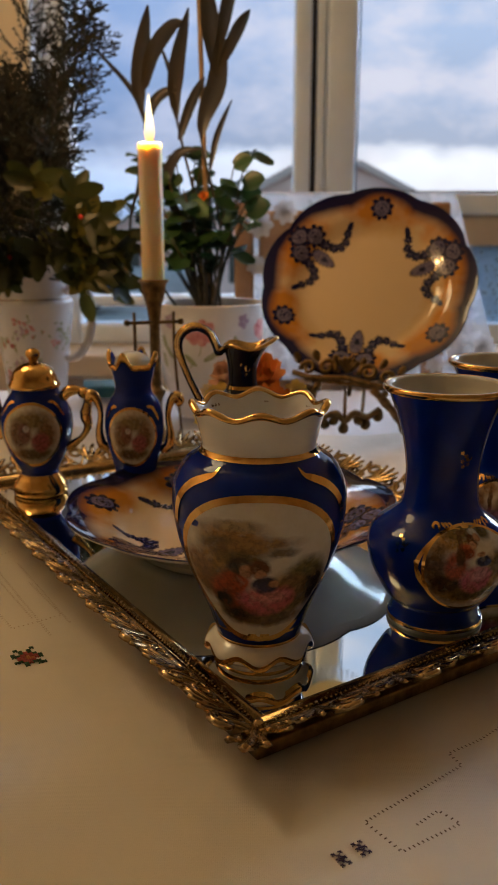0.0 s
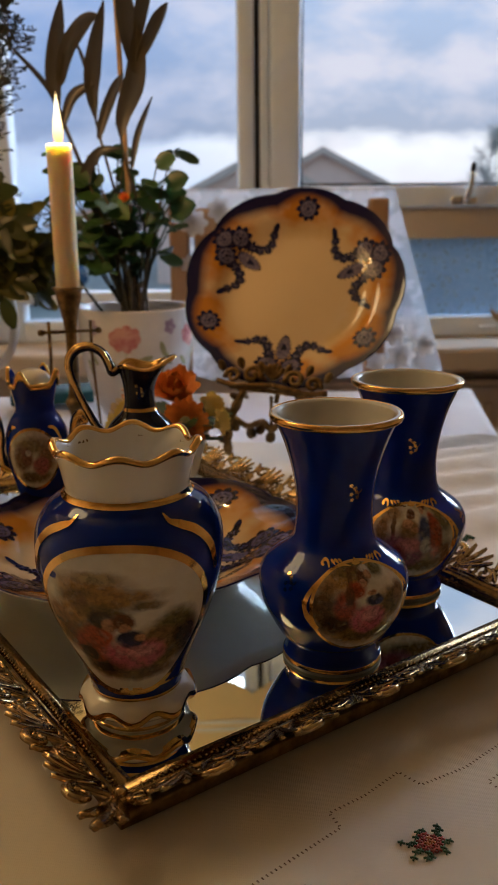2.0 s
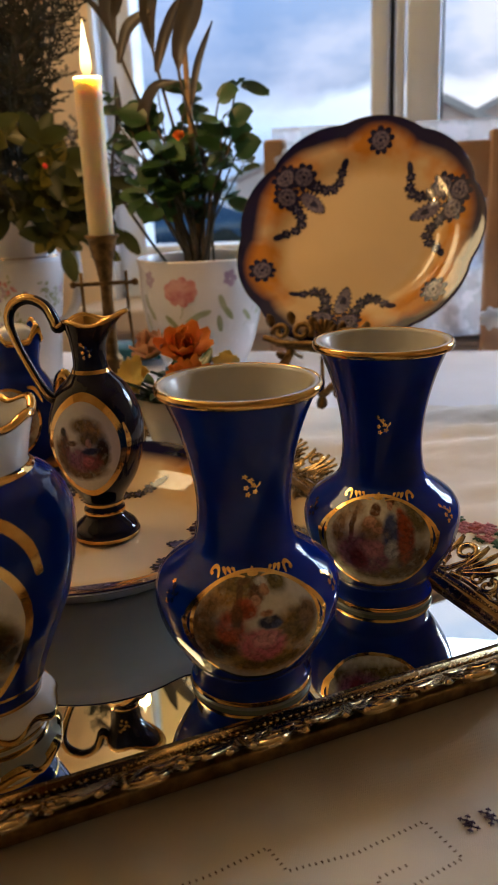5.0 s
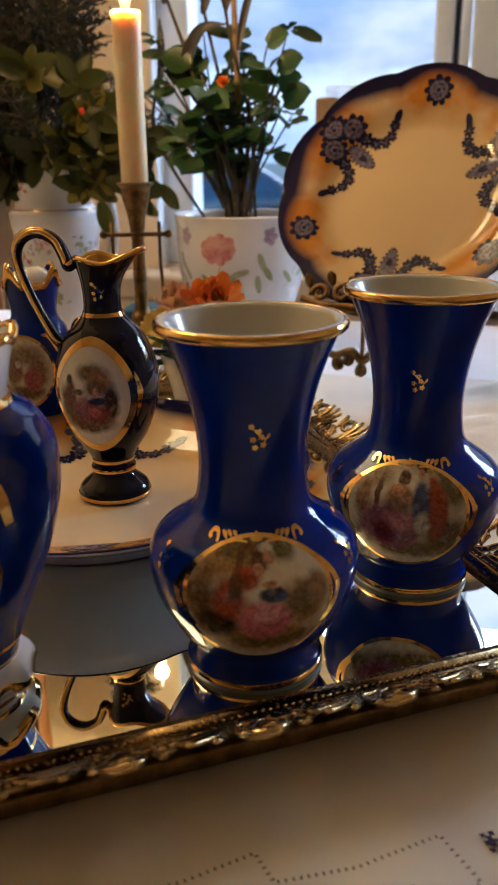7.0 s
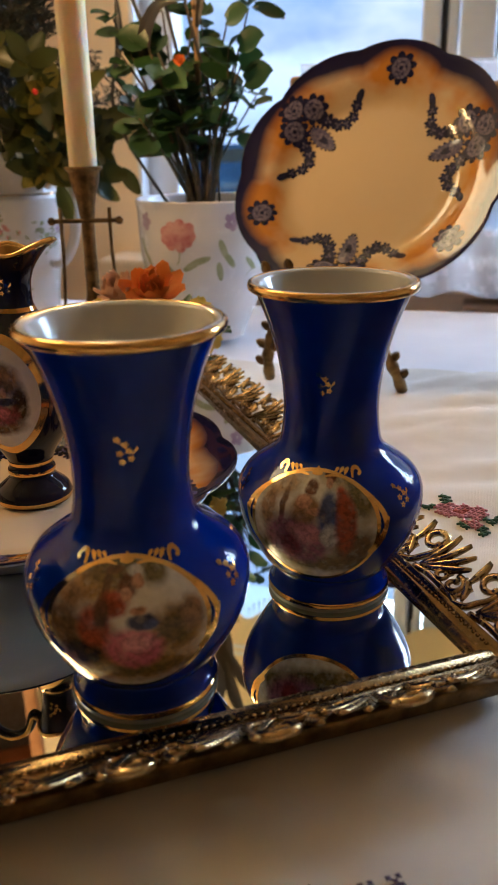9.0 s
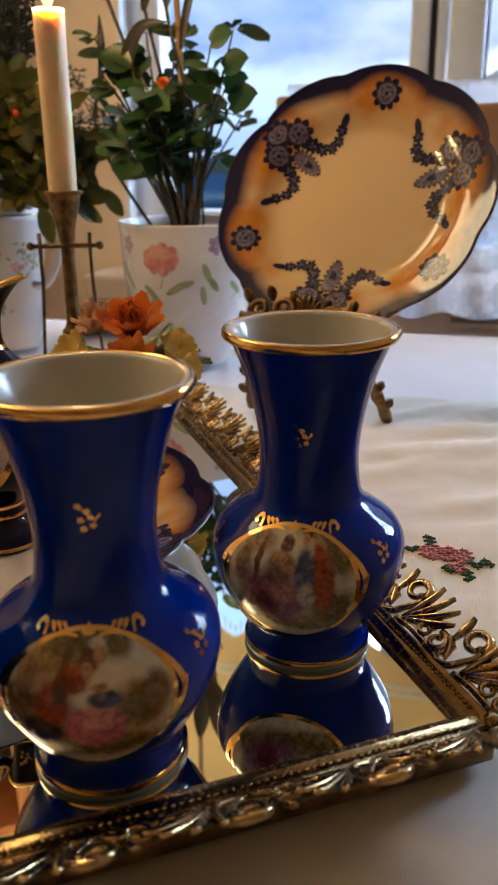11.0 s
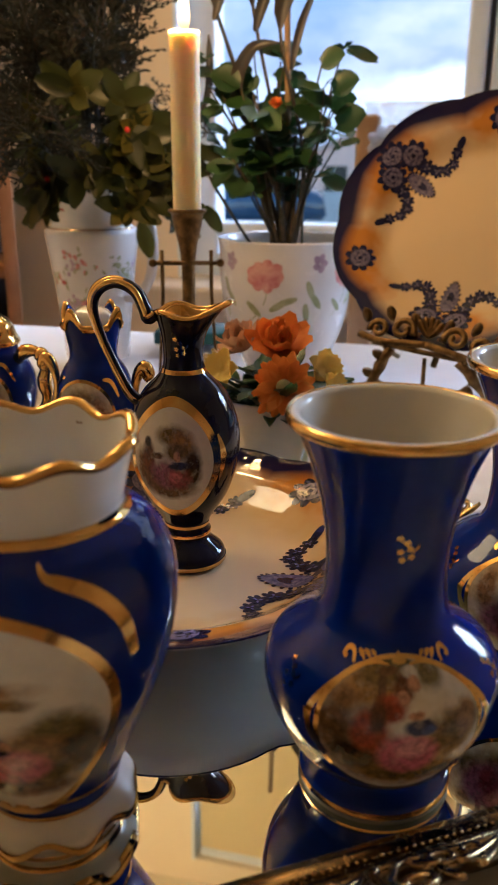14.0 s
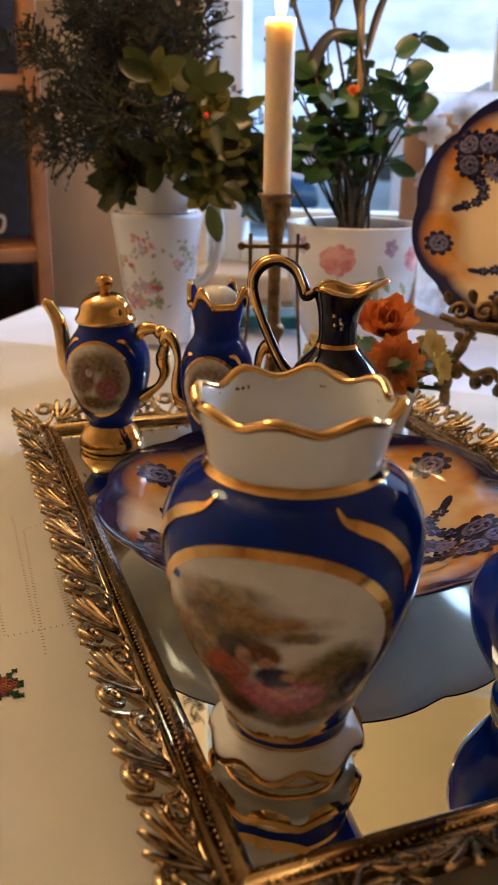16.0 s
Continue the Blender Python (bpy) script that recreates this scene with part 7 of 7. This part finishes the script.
def cabinet():
    place = pose(-0.635, 1.50, FLOOR, 0, 0, 30)
    root = thing("cabinet", "orange-stained wooden dresser with open shelves of china", "cabinet", m=place)
    w, d, h = 0.62, 0.22, 2.05
    part("side", boxes(((-0.024, 0, 0), (0, d, h)), bevel=0.002), WOOD, root)
    part("side", boxes(((-w, 0, 0), (-w + 0.024, d, h)), bevel=0.002), WOOD, root)
    part("back", boxes(((-w + 0.025, d - 0.012, 0.02), (-0.025, d, h - 0.02))), SHADED_BACK, root, "back panel coloured dark for the shaded interior")
    for z in (0.05, 0.44, 0.755, 1.035, 1.32, 1.62, 2.02):
        part("shelf", boxes(((-w + 0.0245, 0.004, z - 0.012), (-0.0245, d - 0.013, z + 0.012)), bevel=0.002), WOOD, root)
    rnd = random.Random(2)
    cup = lathe(smooth_profile([(0.0, 0.001), (0.02, 0.0), (0.022, 0.004), (0.035, 0.03), (0.04, 0.062), (0.038, 0.062), (0.033, 0.03), (0.0, 0.006)], 3), 28)
    first = thing("cup", "white china cup on a dresser shelf", "cup", m=place @ pose(-0.13, 0.08, 0.7675), group="china on the dresser")
    part("bowl", cup, PORCELAIN, first)
    hb = bmesh.new()
    tube(hb, spline([(0.037, 0, 0.05), (0.055, 0, 0.048), (0.052, 0, 0.025), (0.032, 0, 0.02)], 4), 0.0035, 8)
    part("handle", hb, PORCELAIN, first)
    for x, z in ((-0.24, 0.7675), (-0.22, 1.0475), (-0.34, 1.0475), (-0.24, 1.3325), (-0.35, 0.7675), (-0.12, 0.4525)):
        copy_thing(first, place @ pose(x, 0.08, z, 0, 0, rnd.uniform(0, 90)))
    pl = thing("plate", "white china plate standing at the back of the shelf", "plate", m=place @ pose(-0.30, 0.165, 1.0475), group="plates on the dresser")
    part("dish", lathe(smooth_profile([(0.0, 0.004), (0.05, 0.004), (0.065, 0.010), (0.095, 0.016), (0.095, 0.018), (0.064, 0.013), (0.0, 0.007)], 3), 40), PORCELAIN, pl, m=pose(0, 0, 0.094, 78, 0, 0))
    for x, z in ((-0.32, 0.7675), (-0.3, 1.3325)):
        copy_thing(pl, place @ pose(x, 0.165, z))


cabinet()

# ---- added glowing globe for the warm room light, out of view ----
lp = thing("warm_light_globe", "added glowing globe standing in for the unseen warm room light", "lamp", GLOBE_AT)
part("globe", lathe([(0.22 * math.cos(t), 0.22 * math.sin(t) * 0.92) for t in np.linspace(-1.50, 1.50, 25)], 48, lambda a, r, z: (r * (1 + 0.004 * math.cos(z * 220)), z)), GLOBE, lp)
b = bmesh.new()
tube(b, [(0, 0, 0.198), (0, 0, CEIL - GLOBE_AT[2])], 0.004, 8)
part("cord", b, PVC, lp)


# ---- needlework on the cloth ----
def cloth_z(x, y):
    return CLOTH_Z + cloth_lift(x, y)


def drawn_thread(path, step=0.0021):
    bm = bmesh.new()
    for (x0, y0), (x1, y1) in zip(path, path[1:]):
        ln = math.hypot(x1 - x0, y1 - y0)
        n = max(int(ln / step), 1)
        dx, dy = (x1 - x0) / ln, (y1 - y0) / ln
        for i in range(n):
            t = (i + 0.5) / n
            x, y = x0 + (x1 - x0) * t, y0 + (y1 - y0) * t
            z = cloth_z(x, y) + 0.0004
            u, v = 0.00030, 0.00066
            q = [bm.verts.new((x + dx * a * u - dy * b * v, y + dy * a * u + dx * b * v, z)) for a, b in ((-1, -1), (1, -1), (1, 1), (-1, 1))]
            bm.faces.new(q)
    return bm


THREAD = simple("dark_drawn_thread", (0.07, 0.04, 0.022), (0.15, 0.09, 0.05), 0.9, 0.0, 400)
PALE_THREAD = simple("tan_drawn_thread", (0.30, 0.20, 0.11), (0.38, 0.27, 0.16), 0.9, 0.0, 400)
PATH_A = [(0.060, 0.255), (0.070, 0.263), (0.0765, 0.256), (0.053, 0.242), (0.042, 0.257), (0.0855, 0.290), (0.082, 0.298), (0.097, 0.307), (0.114, 0.321), (0.1215, 0.3125), (0.1425, 0.3225), (0.164, 0.339), (0.1755, 0.3245), (0.153, 0.306), (0.149, 0.313), (0.159, 0.320)]
o = part("drawn_threads", drawn_thread(PATH_A), THREAD, TABLECLOTH, "dark stepped line of drawn threads")
o["kind"] = "stuff"
LEFT = [(-0.135, 0.470), (-0.105, 0.425), (-0.128, 0.408), (-0.160, 0.455)]
for path in (LEFT, [(-0.150, 0.500), (-0.098, 0.415)], [(-0.160, 0.520), (-0.170, 0.505), (-0.105, 0.40)], [(-0.185, 0.52), (-0.12, 0.42)], [(-0.20, 0.51), (-0.135, 0.41)]):
    o = part("drawn_threads", drawn_thread(path, 0.0026), PALE_THREAD, TABLECLOTH, "tan rows of drawn threads")
    o["kind"] = "stuff"

STITCH = {"r": simple("red_thread", (0.30, 0.05, 0.04), (0.40, 0.10, 0.08), 0.9, 0.0, 300), "p": simple("pink_thread", (0.46, 0.16, 0.18), (0.55, 0.24, 0.25), 0.9, 0.0, 300), "g": simple("green_thread", (0.03, 0.08, 0.04), (0.06, 0.12, 0.06), 0.9, 0.0, 300),
          "v": simple("violet_thread", (0.05, 0.03, 0.08), (0.09, 0.06, 0.13), 0.9, 0.0, 300), "o": simple("orange_thread", (0.42, 0.14, 0.05), (0.5, 0.2, 0.08), 0.9, 0.0, 300)}


def cross_stitch(x, y, rz, rows, cell):
    """Rows of letters become raised crosses of coloured thread."""
    out = {}
    ca, sa = math.cos(radians(rz)), math.sin(radians(rz))
    for j, row in enumerate(rows):
        for i, ch in enumerate(row):
            if ch not in STITCH:
                continue
            bm = out.setdefault(ch, bmesh.new())
            u, v = (i - len(row) / 2) * cell, (len(rows) / 2 - j) * cell
            for s in (-1, 1):
                a = Vector((-0.45 * cell, -0.45 * s * cell, 0))
                pts = []
                for q in (a, Vector((0, 0, 0.0004)), -a):
                    px, py = x + (u + q.x) * ca - (v + q.y) * sa, y + (u + q.x) * sa + (v + q.y) * ca
                    pts.append((px, py, cloth_z(px, py) + 0.0004 + q.z))
                tube(bm, pts, cell * 0.20, 4)
    for ch, bm in out.items():
        o = part("cross_stitch", bm, STITCH[ch], TABLECLOTH, "cross-stitch in " + {"r": "red", "p": "pink", "g": "green", "v": "violet", "o": "orange"}[ch] + " thread")
        o["kind"] = "stuff"


FLOWER = ["....gg..g", "g..grr.gg", ".ggrrorg.", "..rroorr.", ".ggrrrrgg", "g..grrg..", "..gg..g.."]
STAR = ["v.v", ".v.", "vvv", ".v.", "v.v"]
ROSES = ["gg.....pp..gg", ".gg..ppppp.g.", "..gppprpppgg.", "..ppprrppp...", ".gpppppp.ppg.", "gg.ppp..pppgg", "........gg..g"]
cross_stitch(0.117, 0.279, 20, FLOWER, 0.0021)
cross_stitch(-0.112, 0.376, -60, FLOWER, 0.0021)
for x, y in ((0.040, 0.2435), (0.0325, 0.2385), (0.1795, 0.3395), (0.1865, 0.3435)):
    cross_stitch(x, y, 30, STAR, 0.0014)
cross_stitch(0.200, 0.572, -35, ROSES, 0.0032)
